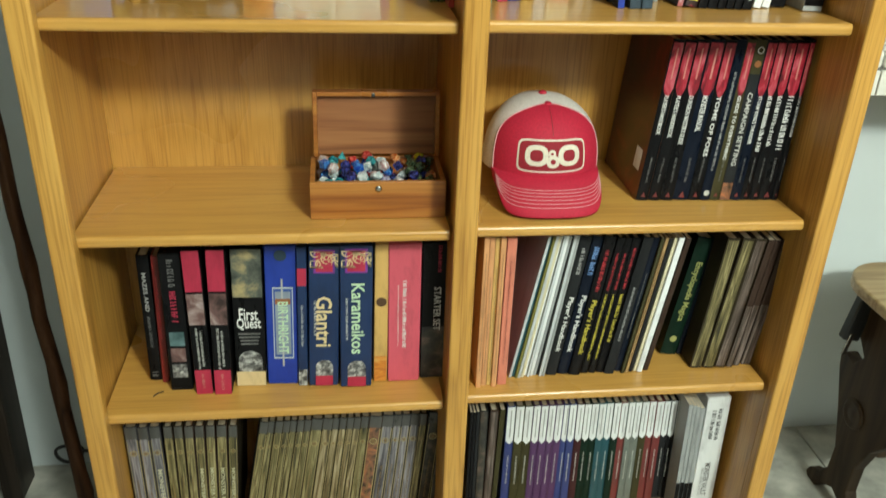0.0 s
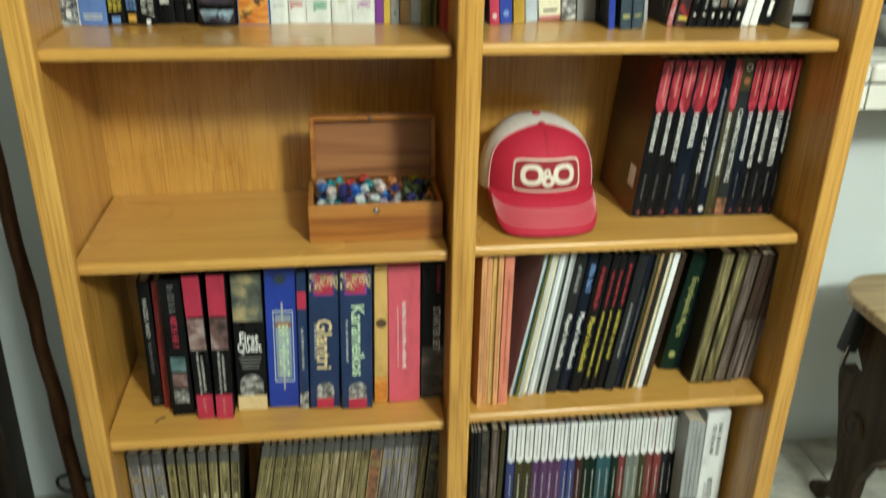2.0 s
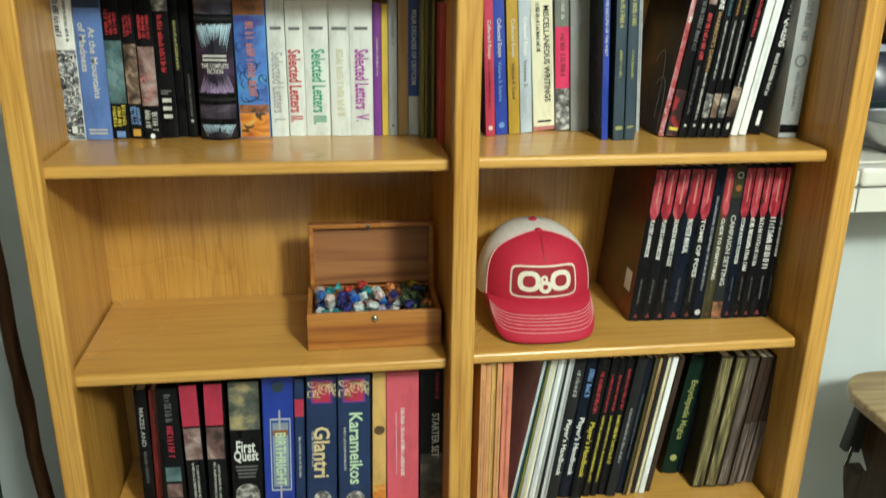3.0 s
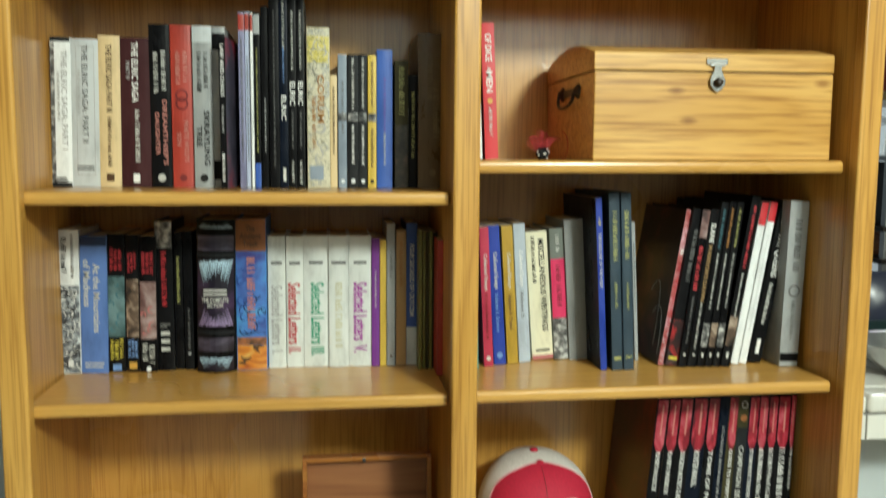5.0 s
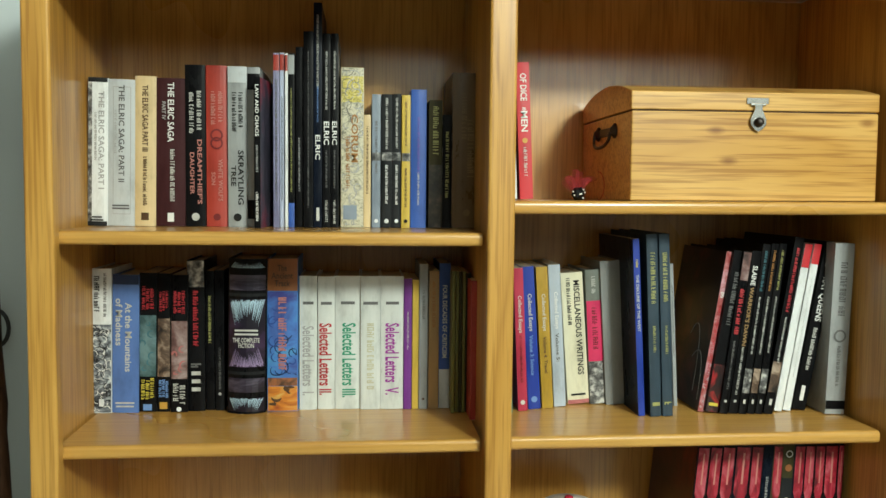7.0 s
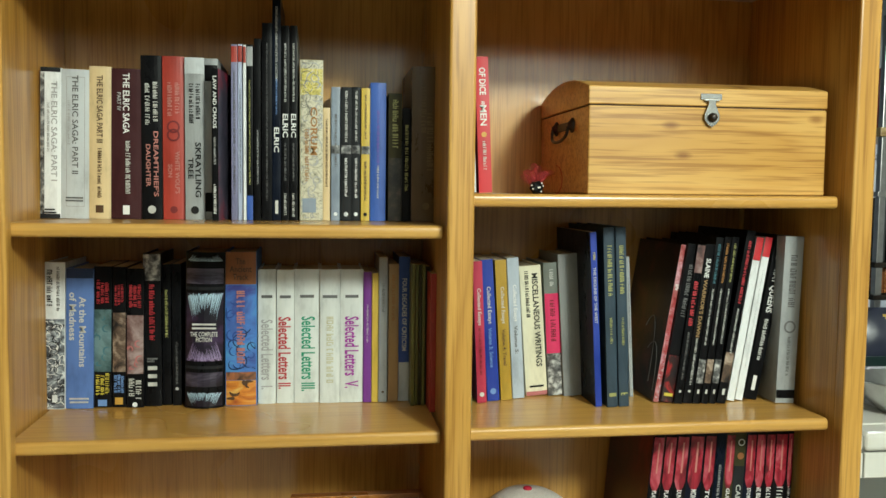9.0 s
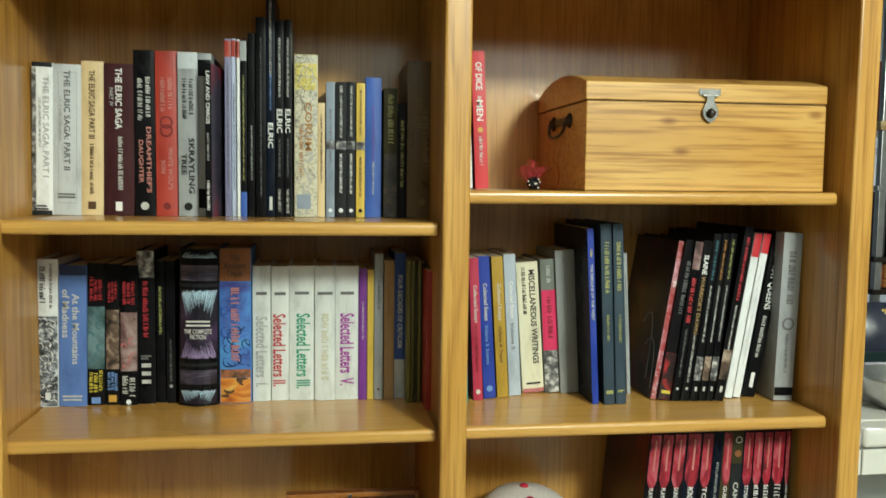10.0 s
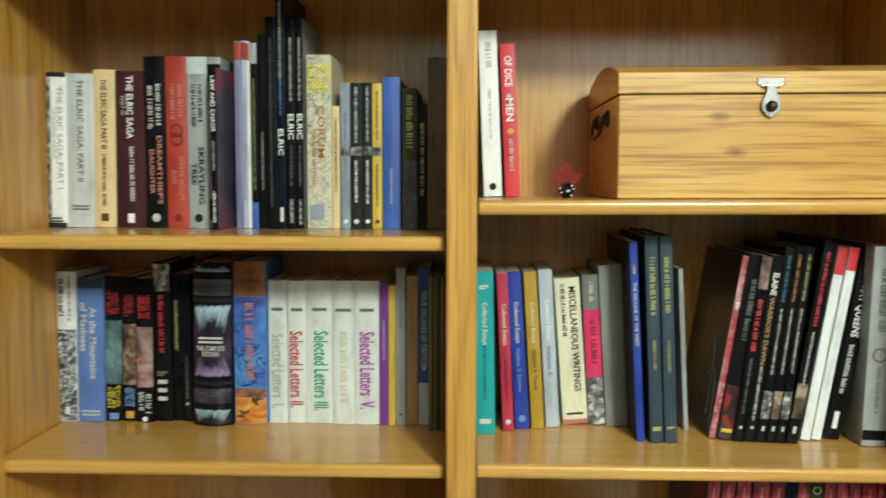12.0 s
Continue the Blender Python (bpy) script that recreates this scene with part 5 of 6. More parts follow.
book(-0.2496, 0.192, 1.1910, 0.0287, 0.228, 0.0, 0.126, WHITE_JACKET, "white jacketed letters volume with red title", ('across', .8, .045, GREY, 1), ('text', "Selected Letters II.", .38, .54, 0.73, RED_INK, .45), hard=1)
book(-0.2202, 0.191, 1.1910, 0.0422, 0.229, 0.0, 0.127, WHITE_JACKET, "white jacketed letters volume with green title", ('across', .8, .045, GREY, 1), ('text', "Selected Letters III.", .37, .56, 0.55, GREEN_INK, .55), hard=1)
book(-0.1774, 0.186, 1.1910, 0.0338, 0.229, 0.0, 0.128, WHITE_JACKET, "white jacketed letters volume with faded yellow title", ('across', .8, .045, GREY, 1), ('bars', .4, .5, .4, FADED), hard=1)
book(-0.1430, 0.187, 1.1910, 0.0389, 0.229, 0.0, 0.128, WHITE_JACKET, "white jacketed letters volume with purple title", ('across', .8, .045, GREY, 1), ('text', "Selected Letters  V.", .38, .54, 0.61, PURPLE_INK, .5), hard=1)
book(-0.1036, 0.185, 1.1910, 0.0134, 0.225, 0.0, 0.128, PURPLE, "slim purple paperback", ('bars', .6, .3, .25, PALE_INK))
book(-0.0891, 0.185, 1.1910, 0.0105, 0.223, 0.0, 0.128, YELLOW, "slim mustard yellow booklet")
book(-0.0774, 0.185, 1.1910, 0.0145, 0.250, 0.0, 0.128, SILVER_COVER, "tall pale grey paperback", ('bars', .72, .2, .35, GREY), ('disc', .07, 0.15, UMBER))
book(-0.0608, 0.186, 1.1910, 0.0170, 0.238, 0.0, 0.128, TAN, "tan paperback", ('bars', .75, .35, .4, OCHRE_INK))
book(-0.0430, 0.189, 1.1910, 0.0190, 0.251, 0.0, 0.128, BLUE_DEEP, "deep blue paperback with a pale foot", ('band', 0, .27, PALE), ('text', "FOUR DECADES OF CRITICISM", .6, .5, .42, PALE_INK))
book(-0.0250, 0.154, 1.1910, 0.0056, 0.241, 0.0, 0.128, OLIVE, "thin olive stapled booklet")
book(-0.0177, 0.159, 1.1910, 0.0047, 0.240, 0.0, 0.128, OLIVE, "thin olive stapled booklet")
book(-0.0122, 0.157, 1.1910, 0.0047, 0.240, 0.0, 0.128, DARKOLIVE, "thin olive stapled booklet")
book(-0.0065, 0.156, 1.1910, 0.0047, 0.240, 0.0, 0.128, OLIVE, "thin olive stapled booklet")
book(-0.0002, 0.161, 1.1910, 0.0076, 0.237, 0.0, 0.128, DARKOLIVE, "dark green paperback")
book(0.0019, 0.110, 1.1910, 0.0111, 0.229, 0.0, 0.128, RED, "red paperback next to the divider")

# R1
book(0.0591, 0.174, 1.5527, 0.0274, 0.249, -2.5, 0.140, WHITE, "white softcover book leaning on the divider", ('bars', .85, .16, .35, SILVER), ('bars', .5, .3, .2, SILVER), ('disc', .06, .2, INK), cover=NAVY)
book(0.0919, 0.175, 1.5527, 0.0226, 0.230, -2.8, 0.140, RED_BRIGHT, "red softcover book with white title", ('text', "OF DICE", .82, .2, .5, WHITE_INK), ('text', "AND", .65, .05, .3, WHITE_INK), ('text', "MEN", .57, .15, .5, WHITE_INK), ('disc', .43, .2, OCHRE), ('bars', .27, .22, .3, PALE_INK))

# R2
book(0.0487, 0.137, 1.1930, 0.0285, 0.249, -1.1, 0.150, TEAL, "teal softcover essay volume leaning on the divider", ('text', "Collected Essays", .68, .26, .34, PALE_INK), ('bars', .08, .03, .7, PALE_INK), ('bars', .38, .34, .2, DARKTEAL), ('bars', .9, .03, .5, PALE_INK))

# R2
book(0.0904, 0.153, 1.1930, 0.0161, 0.244, -2.9, 0.130, CRIMSON, "crimson softcover essay volume", ('text', "Collected Essays", .68, .26, .5, PALE_INK), ('bars', .36, .34, .3, DARKRED), ('disc', .06, .25, PALE_INK))
book(0.1101, 0.163, 1.1930, 0.0212, 0.246, -3.9, 0.130, BLUE_BRIGHT, "blue softcover essay volume", ('text', "Collected Essays", .68, .26, .42, PALE_INK), ('text', "Volume 3: Science", .38, .28, .3, BLUE_INK), ('disc', .07, .25, BLUE_INK))
book(0.1351, 0.168, 1.1930, 0.0194, 0.245, -3.6, 0.130, GOLD, "mustard gold softcover essay volume", ('text', "Collected Essays", .68, .26, .42, PALE_INK), ('text', "Volume 4: Travel", .38, .26, .3, UMBER))
book(0.1584, 0.178, 1.1930, 0.0206, 0.248, -3.6, 0.130, SILVER_BLUE, "pale silver softcover essay volume", ('text', "Collected Essays", .68, .26, .42, WHITE_INK), ('text', "Volume 5:", .42, .2, .3, GREY))
book(0.1871, 0.195, 1.1930, 0.0385, 0.232, -4.4, 0.123, CREAM_PALE, "cream hardcover with black decorative lettering", ('text', "MISCELLANEOUS WRITINGS", .58, .72, .28, INK, .68), ('bars', .78, .36, .2, INK, .3), ('across', .07, .03, INK, 1), ('band', 0, .03, ROSE), hard=1)
book(0.2264, 0.192, 1.1930, 0.0263, 0.238, -3.5, 0.126, GREYGREEN, "grey photo-spine hardcover with a hot pink panel", ('band', .32, .77, HOTPINK), ('bars', .55, .34, .4, DARKRED), ('art', 0, .32, ART_GREY), ('bars', .88, .14, .3, PALE_INK), hard=1)
book(0.2535, 0.185, 1.1930, 0.0357, 0.254, -3.9, 0.130, GREY_CLOTH, "plain grey clothbound hardcover", hard=1)
book(0.2861, 0.109, 1.1930, 0.0108, 0.297, -3.4, 0.200, BLUE_BRIGHT, "tall softcover with a bright blue spine and black covers", ('text', "THE DECLINE OF THE WEST", .64, .32, .45, PALE_INK), ('bars', .86, .05, .4, YELLOW_INK), cover=NAVY_BLACK)
book(0.3050, 0.103, 1.1930, 0.0183, 0.305, -2.9, 0.200, SLATE, "tall slate blue hardcover with yellow lettering", ('bars', .76, .28, .5, OLIVE_INK), ('bars', .42, .16, .3, OLIVE_INK), ('bars', .07, .02, .8, OLIVE_INK), hard=1)
book(0.3265, 0.105, 1.1930, 0.0174, 0.305, -2.8, 0.200, SLATE, "tall slate blue hardcover with yellow lettering", ('bars', .76, .28, .5, OLIVE_INK), ('bars', .42, .16, .3, OLIVE_INK), ('bars', .07, .02, .8, OLIVE_INK), hard=1)
book(0.3704, 0.171, 1.1930, 0.0062, 0.251, -3.4, 0.130, SILVER_COVER, "thin grey softcover", ('bars', .6, .5, .3, GREY))

# R2
book(0.3964, 0.129, 1.1930, 0.0111, 0.277, 8.9, 0.189, ROSE, "thick softcover with pink and red illustrated spine and black cover", ('art', .0, 1, ART_PINK), ('bars', .72, .06, .7, WHITE_INK), ('bars', .4, .5, .6, RED_INK), ('curls', .02, .3, PALE, 8, .06, 3), ('strands', SILVER), cover=ART_BLACKRED)
book(0.4061, 0.120, 1.1930, 0.0227, 0.278, 8.8, 0.190, BLACK, "black softcover with a red foot and yellow numeral", ('art', .0, .3, ART_RED), ('across', .05, .04, YELLOW_INK, 1), ('bars', .7, .34, .4, GREY))
book(0.4282, 0.114, 1.1930, 0.0142, 0.277, 7.1, 0.190, BLACK, "black softcover with red and grey spine art", ('art', .82, 1, ART_MAUVE), ('bars', .62, .3, .6, RED_INK), ('bars', .3, .3, .3, GREY), ('panel', .07, .085, PALE_INK, .35, .65))
book(0.4439, 0.113, 1.1930, 0.0157, 0.278, 7.0, 0.190, BLACK, "black softcover with white and brown title", ('text', "SLAINE", .85, .12, .55, WHITE_INK), ('text', "WARRIOR'S DAWN", .6, .36, .45, TAN), ('bars', .26, .3, .3, PALE_INK), ('panel', .07, .085, PALE_INK, .35, .65))
book(0.4607, 0.111, 1.1930, 0.0132, 0.290, 6.8, 0.190, BLACK, "black softcover comic volume with a figure at the foot", ('bars', .84, .24, .4, TEAL_INK), ('bars', .52, .34, .3, PALE_INK), ('art', .12, .27, ART_GREY), ('panel', .06, .085, PALE_INK, .35, .65))
book(0.4755, 0.110, 1.1930, 0.0122, 0.291, 6.8, 0.190, BLACK, "black softcover comic volume with a figure at the foot", ('bars', .84, .24, .4, OCHRE_INK), ('bars', .52, .34, .3, PALE_INK), ('art', .12, .27, ART_SEPIA), ('panel', .06, .085, PALE_INK, .35, .65))
book(0.4893, 0.109, 1.1930, 0.0122, 0.291, 6.7, 0.190, BLACK, "black softcover comic volume with a figure at the foot", ('bars', .84, .24, .4, OLIVE_INK), ('bars', .52, .34, .3, PALE_INK), ('art', .12, .27, ART_GREY), ('panel', .06, .085, PALE_INK, .35, .65))
book(0.5031, 0.107, 1.1930, 0.0158, 0.303, 8.7, 0.190, BLACK, "black softcover comic volume with red lettering", ('bars', .76, .36, .4, RED_INK), ('bars', .42, .26, .25, PALE_INK), ('art', .12, .3, ART_SEPIA), ('panel', .05, .085, PALE_INK, .35, .65))
book(0.5303, 0.124, 1.1930, 0.0135, 0.291, 8.9, 0.190, WHITE, "white softcover comic with a red head", ('band', .86, 1, RED_BRIGHT))
book(0.5473, 0.127, 1.1930, 0.0135, 0.291, 9.1, 0.190, WHITE, "white softcover comic with a red head", ('band', .88, 1, RED_BRIGHT), ('bars', .5, .6, .08, SILVER))
book(0.5654, 0.129, 1.1930, 0.0235, 0.294, 9.8, 0.189, BLACK, "black softcover comic with bold white lettering", ('text', "RAT QUEENS", .66, .26, .6, WHITE_INK), ('bars', .9, .14, .6, WHITE_INK), ('bars', .36, .26, .35, PALE_INK), ('line', "1", .1, .3, .09, WHITE_INK))

# R2
book(0.6087, 0.101, 1.1930, 0.0342, 0.291, 1.5, 0.190, SILVER_COVER, "grey softcover with outline lettering and a black foot label", ('bars', .72, .34, .4, GREY), ('ring', .46, .32, GREY), ('bars', .28, .24, .2, GREY), ('band', .03, .08, BLACK))

# R3
book(0.3634, 0.102, 0.8460, 0.0222, 0.298, 4.9, 0.200, BLACK, "black and red game manual hardcover with white title strip", *manual("PLAYER'S HANDBOOK", 0.24), ('sticker',), hard=1, cover=ART_REDCOVER)
book(0.3859, 0.101, 0.8460, 0.0229, 0.298, 4.6, 0.200, BLACK, "black and red game manual hardcover with white title strip", *manual("PLAYER'S HANDBOOK", 0.26), hard=1, cover=RUST)
book(0.4092, 0.100, 0.8460, 0.0242, 0.298, 4.2, 0.200, BLACK, "black and red game manual hardcover with white title strip", *manual("DUNGEON MASTER'S GUIDE", 0.3), hard=1)
book(0.4337, 0.100, 0.8460, 0.0293, 0.298, 3.9, 0.200, NAVY_BLACK, "navy and red game manual hardcover with white title strip", *manual("MONSTER MANUAL", 0.22), hard=1)
book(0.4632, 0.099, 0.8460, 0.0226, 0.298, 3.5, 0.200, BLACK, "black and red game manual hardcover with white title strip", *manual("TOME OF FOES", 0.38), hard=1)
book(0.4860, 0.098, 0.8460, 0.0183, 0.299, 3.2, 0.200, NAVY_BLACK, "dark navy game manual hardcover with grey title", ('bars', .5, .62, .3, SILVER), ('disc', .05, .3, PALE_INK), hard=1)
book(0.5045, 0.098, 0.8460, 0.0183, 0.299, 2.9, 0.200, DARKOLIVE, "olive and red game manual hardcover with white title strip", *manual("GUIDE TO EVERYTHING", 0.4), hard=1)
book(0.5231, 0.097, 0.8460, 0.0203, 0.299, 2.6, 0.200, DARKOLIVE, "olive and black campaign book with white title", ('band', 0, .8, CHARCOAL), ('ring', .94, .3, PALE_INK), ('disc', .86, .3, RUST), ('text', "CAMPAIGN SETTING", .46, .46, .45, PALE_INK), ('art', 0, .12, ART_FIRETOME), hard=1)
book(0.5436, 0.096, 0.8460, 0.0197, 0.299, 2.4, 0.200, NAVY_BLACK, "navy and red game manual hardcover with white title strip", *manual("STORM KING'S THUNDER", 0.3), hard=1)
book(0.5636, 0.096, 0.8460, 0.0185, 0.299, 2.1, 0.200, BLACK, "black and red game manual hardcover with white title strip", *manual("", 0.36), hard=1)
book(0.5823, 0.095, 0.8460, 0.0186, 0.299, 1.8, 0.200, BLACK, "black and red game manual hardcover with white title strip", *manual("", 0.32), hard=1)
book(0.6011, 0.095, 0.8460, 0.0251, 0.299, 1.5, 0.200, BLACK, "black and red game manual hardcover with white title strip", *manual("", 0.36), hard=1)
book(0.6262, 0.094, 0.8460, 0.0100, 0.300, 1.2, 0.200, BLACK, "black and red game manual hardcover with white title strip", *manual("", 0.26), hard=1)

# R3
book(0.6385, 0.112, 0.8460, 0.0065, 0.273, 1.6, 0.194, SILVER_COVER, "thin pale grey folder at the end of the row")

# L4
book(-0.5495, 0.108, 0.4840, 0.0211, 0.269, 0.9, 0.210, BLACK, "black game box leaning against the row", ('text', "MAZES AND", .72, .3, .36, SILVER), ('bars', .4, .26, .3, GREY), ('bars', .05, .05, .6, GREY), hard=1)
book(-0.5253, 0.100, 0.4840, 0.0123, 0.272, 1.7, 0.218, DARKRED, "thin dark red hardcover", ('bars', .6, .5, .3, RED_INK), hard=1)
book(-0.5040, 0.072, 0.4840, 0.0381, 0.290, 1.1, 0.220, BLACK, "black boxed set with small picture panels", ('bars', .86, .2, .34, GREY), ('bars', .62, .24, .34, CRIMSON), ('art', .34, .45, ART_TEAL, .15, .85), ('art', .22, .33, ART_MAUVE, .15, .85), ('art', .1, .21, ART_GREY, .15, .85), cat="game box")
book(-0.4561, 0.059, 0.4840, 0.0300, 0.301, 0.0, 0.220, BLACK, "black boxed set with red head and foot panels", ('band', .73, 1, CRIMSON), ('art', .5, .72, ART_MAUVE), ('bars', .33, .3, .16, PALE_INK, .38), ('bars', .33, .26, .16, PALE_INK, .62), ('band', .0, .18, CRIMSON), ('bars', .09, .12, .2, ROSE_INK), cat="game box")
book(-0.4218, 0.055, 0.4840, 0.0311, 0.303, 1.5, 0.220, BLACK, "black boxed set with red head and foot panels", ('band', .73, 1, CRIMSON), ('art', .5, .72, ART_MAUVE), ('bars', .33, .3, .16, PALE_INK, .38), ('bars', .33, .26, .16, PALE_INK, .62), ('band', .0, .18, CRIMSON), ('bars', .09, .12, .2, ROSE_INK), cat="game box")
book(-0.3837, 0.079, 0.4840, 0.0550, 0.292, 1.4, 0.220, BLACK, "black boxed introductory game with a painted head panel", ('art', .66, 1, ART_PAINT), ('line', "First", .54, .62, .09, WHITE_INK), ('line', "Quest", .47, .8, .09, WHITE_INK), ('across', .36, .1, GREY, 4), ('arch', .06, .27, ART_GREY, .1, .9), ('band', 0, .11, CREAM), cat="game box")
book(-0.3246, 0.078, 0.4840, 0.0555, 0.296, 1.6, 0.220, BLUE_BRIGHT, "bright blue boxed campaign set with a grey emblem panel", ('panel', .2, .72, PALE, .22, .88), ('panel', .21, .71, BLUE_DEEP, .25, .85), ('panel', .23, .69, GREYBLUE, .3, .8), ('panel', .14, .78, SILVER, .5, .56), ('panel', .6, .64, RUST, .3, .8), ('text', "BIRTHRIGHT", .43, .38, .34, MINT_INK, .55), ('disc', .94, .2, SLATE), cat="game box")
book(-0.2670, 0.071, 0.4840, 0.0164, 0.296, 1.5, 0.220, NAVY, "thin navy boxed audio set", ('band', .74, .86, CRIMSON), ('bars', .45, .3, .3, PALE_INK), ('art', .0, .13, ART_GREY), cat="game box")
book(-0.2467, 0.067, 0.4840, 0.0538, 0.299, 1.8, 0.220, NAVY, "navy boxed campaign set with an emblem at the foot", ('panel', .82, .98, PURPLE, .15, .85), ('panel', .83, .97, CRIMSON, .22, .78), ('curls', .86, .965, CREAM_INK, 26, .02, 4), ('text', "Glantri", .48, .36, .55, CREAM_INK, .5), ('bars', .5, .26, .1, PALE_INK, .2), ('arch', .01, .2, ART_GREY, .22, .82), ('panel', .005, .08, CRIMSON, .22, .82), cat="game box")
book(-0.1869, 0.060, 0.4840, 0.0575, 0.303, 0.8, 0.220, NAVY, "navy boxed campaign set with pale green lettering", ('panel', .82, .98, PURPLE, .15, .85), ('panel', .83, .97, CRIMSON, .22, .78), ('curls', .86, .965, CREAM_INK, 26, .02, 4), ('text', "Karameikos", .5, .5, .42, MINT_INK, .55), ('bars', .5, .3, .08, PALE_INK, .2), ('arch', .01, .2, ART_GREY, .22, .82), ('panel', .005, .08, CRIMSON, .22, .82), cat="game box")
book(-0.1236, 0.075, 0.4840, 0.0245, 0.297, 0.8, 0.220, SAND, "thin sand yellow boxed set", ('disc', .6, .4, UMBER), ('art', .0, .2, ART_FIRE), cat="game box")
book(-0.0954, 0.072, 0.4840, 0.0588, 0.298, 0.0, 0.220, PINK, "salmon pink boxed set with white lettering", ('bars', .5, .5, .14, WHITE_INK, .5), ('bars', .5, .44, .04, WHITE_INK, .3), cat="game box")
book(-0.0328, 0.081, 0.4840, 0.0530, 0.295, 0.0, 0.220, BLACK, "black starter box with pale lettering", ('text', "STARTER SET", .53, .32, .26, PALE_INK, .55), ('art', .0, .4, ART_DARK), ('bars', .88, .2, .14, CRIMSON, .6), cat="game box")

# R4
book(0.0696, 0.026, 0.4940, 0.0090, 0.320, 0.0, 0.200, SALMON_PALE, "slim orange-spined game module", ('bars', .5, .8, .2, UMBER))
book(0.0808, 0.032, 0.4940, 0.0090, 0.316, 0.0, 0.200, SALMON_PALE, "slim orange-spined game module", ('bars', .4, .7, .2, UMBER))
book(0.0911, 0.033, 0.4940, 0.0091, 0.315, 0.0, 0.200, SAND, "slim sand-spined game module", ('bars', .45, .75, .2, UMBER))
book(0.0998, 0.026, 0.4940, 0.0090, 0.318, 0.0, 0.200, SALMON_PALE, "slim orange-spined game module", ('bars', .5, .8, .2, UMBER))

# R4
book(0.1124, 0.032, 0.4940, 0.0170, 0.315, 0.0, 0.200, SALMON, "salmon softcover with a dark red cover", ('bars', .5, .7, .2, DARKRED), cover=RED)

# R4
book(0.1391, 0.054, 0.4940, 0.0049, 0.309, 9.8, 0.200, PALE, "slim pale stapled game module")
book(0.1455, 0.056, 0.4940, 0.0049, 0.308, 9.6, 0.200, DARKTEAL_COVER, "slim teal-spined stapled game module")
book(0.1504, 0.051, 0.4940, 0.0049, 0.310, 9.3, 0.200, OLIVE, "slim olive stapled game module")
book(0.1565, 0.051, 0.4940, 0.0049, 0.310, 9.1, 0.200, PALE, "slim white stapled game module")
book(0.1628, 0.052, 0.4940, 0.0049, 0.309, 8.9, 0.200, IVORY, "slim ivory stapled game module")
book(0.1705, 0.059, 0.4940, 0.0049, 0.306, 8.8, 0.200, WHITE, "slim white stapled game module")
book(0.1749, 0.053, 0.4940, 0.0049, 0.309, 8.5, 0.200, PALE, "slim pale stapled game module")
book(0.1822, 0.057, 0.4940, 0.0050, 0.306, 8.3, 0.200, WHITE, "slim white stapled game module")
book(0.1887, 0.058, 0.4940, 0.0050, 0.306, 8.1, 0.200, SILVER_COVER, "slim grey stapled game module")
book(0.1948, 0.059, 0.4940, 0.0050, 0.306, 7.9, 0.200, CHARCOAL, "slim charcoal stapled game module")
book(0.1995, 0.054, 0.4940, 0.0050, 0.308, 7.6, 0.200, PALE, "slim pale stapled game module")
book(0.2056, 0.054, 0.4940, 0.0050, 0.308, 7.4, 0.200, SILVER_COVER, "slim grey stapled game module")

# R4
book(0.2131, 0.055, 0.4940, 0.0208, 0.305, 7.5, 0.200, CHARCOAL, "charcoal rulebook with white script title", ('text', "Player's Handbook", .38, .4, .6, WHITE_INK), ('bars', .82, .2, .4, SILVER), hard=1)
book(0.2365, 0.057, 0.4940, 0.0221, 0.303, 7.7, 0.200, NAVY_BLACK, "black rulebook with white script title", ('text', "Player's Handbook", .38, .42, .6, WHITE_INK), ('bars', .82, .22, .5, BLUE_INK), hard=1)
book(0.2587, 0.052, 0.4940, 0.0221, 0.304, 7.2, 0.200, BLACK, "black rulebook with red and yellow lettering", ('text', "Player's Handbook", .36, .4, .6, YELLOW_INK), ('bars', .76, .3, .4, RED_INK), hard=1)
book(0.2845, 0.057, 0.4940, 0.0138, 0.300, 7.5, 0.200, BLACK, "black rulebook with red and yellow lettering", ('bars', .35, .5, .4, YELLOW_INK), ('bars', .76, .26, .4, RED_INK), hard=1)
book(0.3008, 0.057, 0.4940, 0.0127, 0.299, 7.2, 0.200, BLACK, "black rulebook with red and yellow lettering", ('bars', .35, .5, .4, YELLOW_INK), ('bars', .76, .26, .4, RED_INK), hard=1)
book(0.3160, 0.058, 0.4940, 0.0155, 0.298, 7.2, 0.200, BLACK, "black rulebook with red and yellow lettering", ('bars', .42, .36, .5, YELLOW_INK), ('bars', .78, .3, .4, RED_INK), hard=1)
book(0.3308, 0.051, 0.4940, 0.0189, 0.302, 7.6, 0.200, CHARCOAL, "charcoal hardcover with grey lettering", ('bars', .45, .4, .3, SILVER), hard=1)
book(0.3544, 0.059, 0.4940, 0.0116, 0.297, 7.5, 0.200, NAVY_BLACK, "dark navy softcover", ('bars', .5, .5, .3, GREY))
book(0.3656, 0.052, 0.4940, 0.0058, 0.300, 7.5, 0.200, DARKOLIVE, "thin dark booklet")
book(0.3746, 0.054, 0.4940, 0.0059, 0.299, 7.5, 0.200, TAN, "thin tan booklet", ('bars', .5, .8, .5, UMBER))
book(0.3836, 0.056, 0.4940, 0.0059, 0.297, 7.5, 0.200, CHARCOAL, "thin charcoal booklet")
book(0.3928, 0.058, 0.4940, 0.0059, 0.297, 7.6, 0.200, IVORY, "thin ivory booklet")
book(0.3989, 0.054, 0.4940, 0.0105, 0.299, 7.9, 0.200, WHITE, "white softcover booklet")
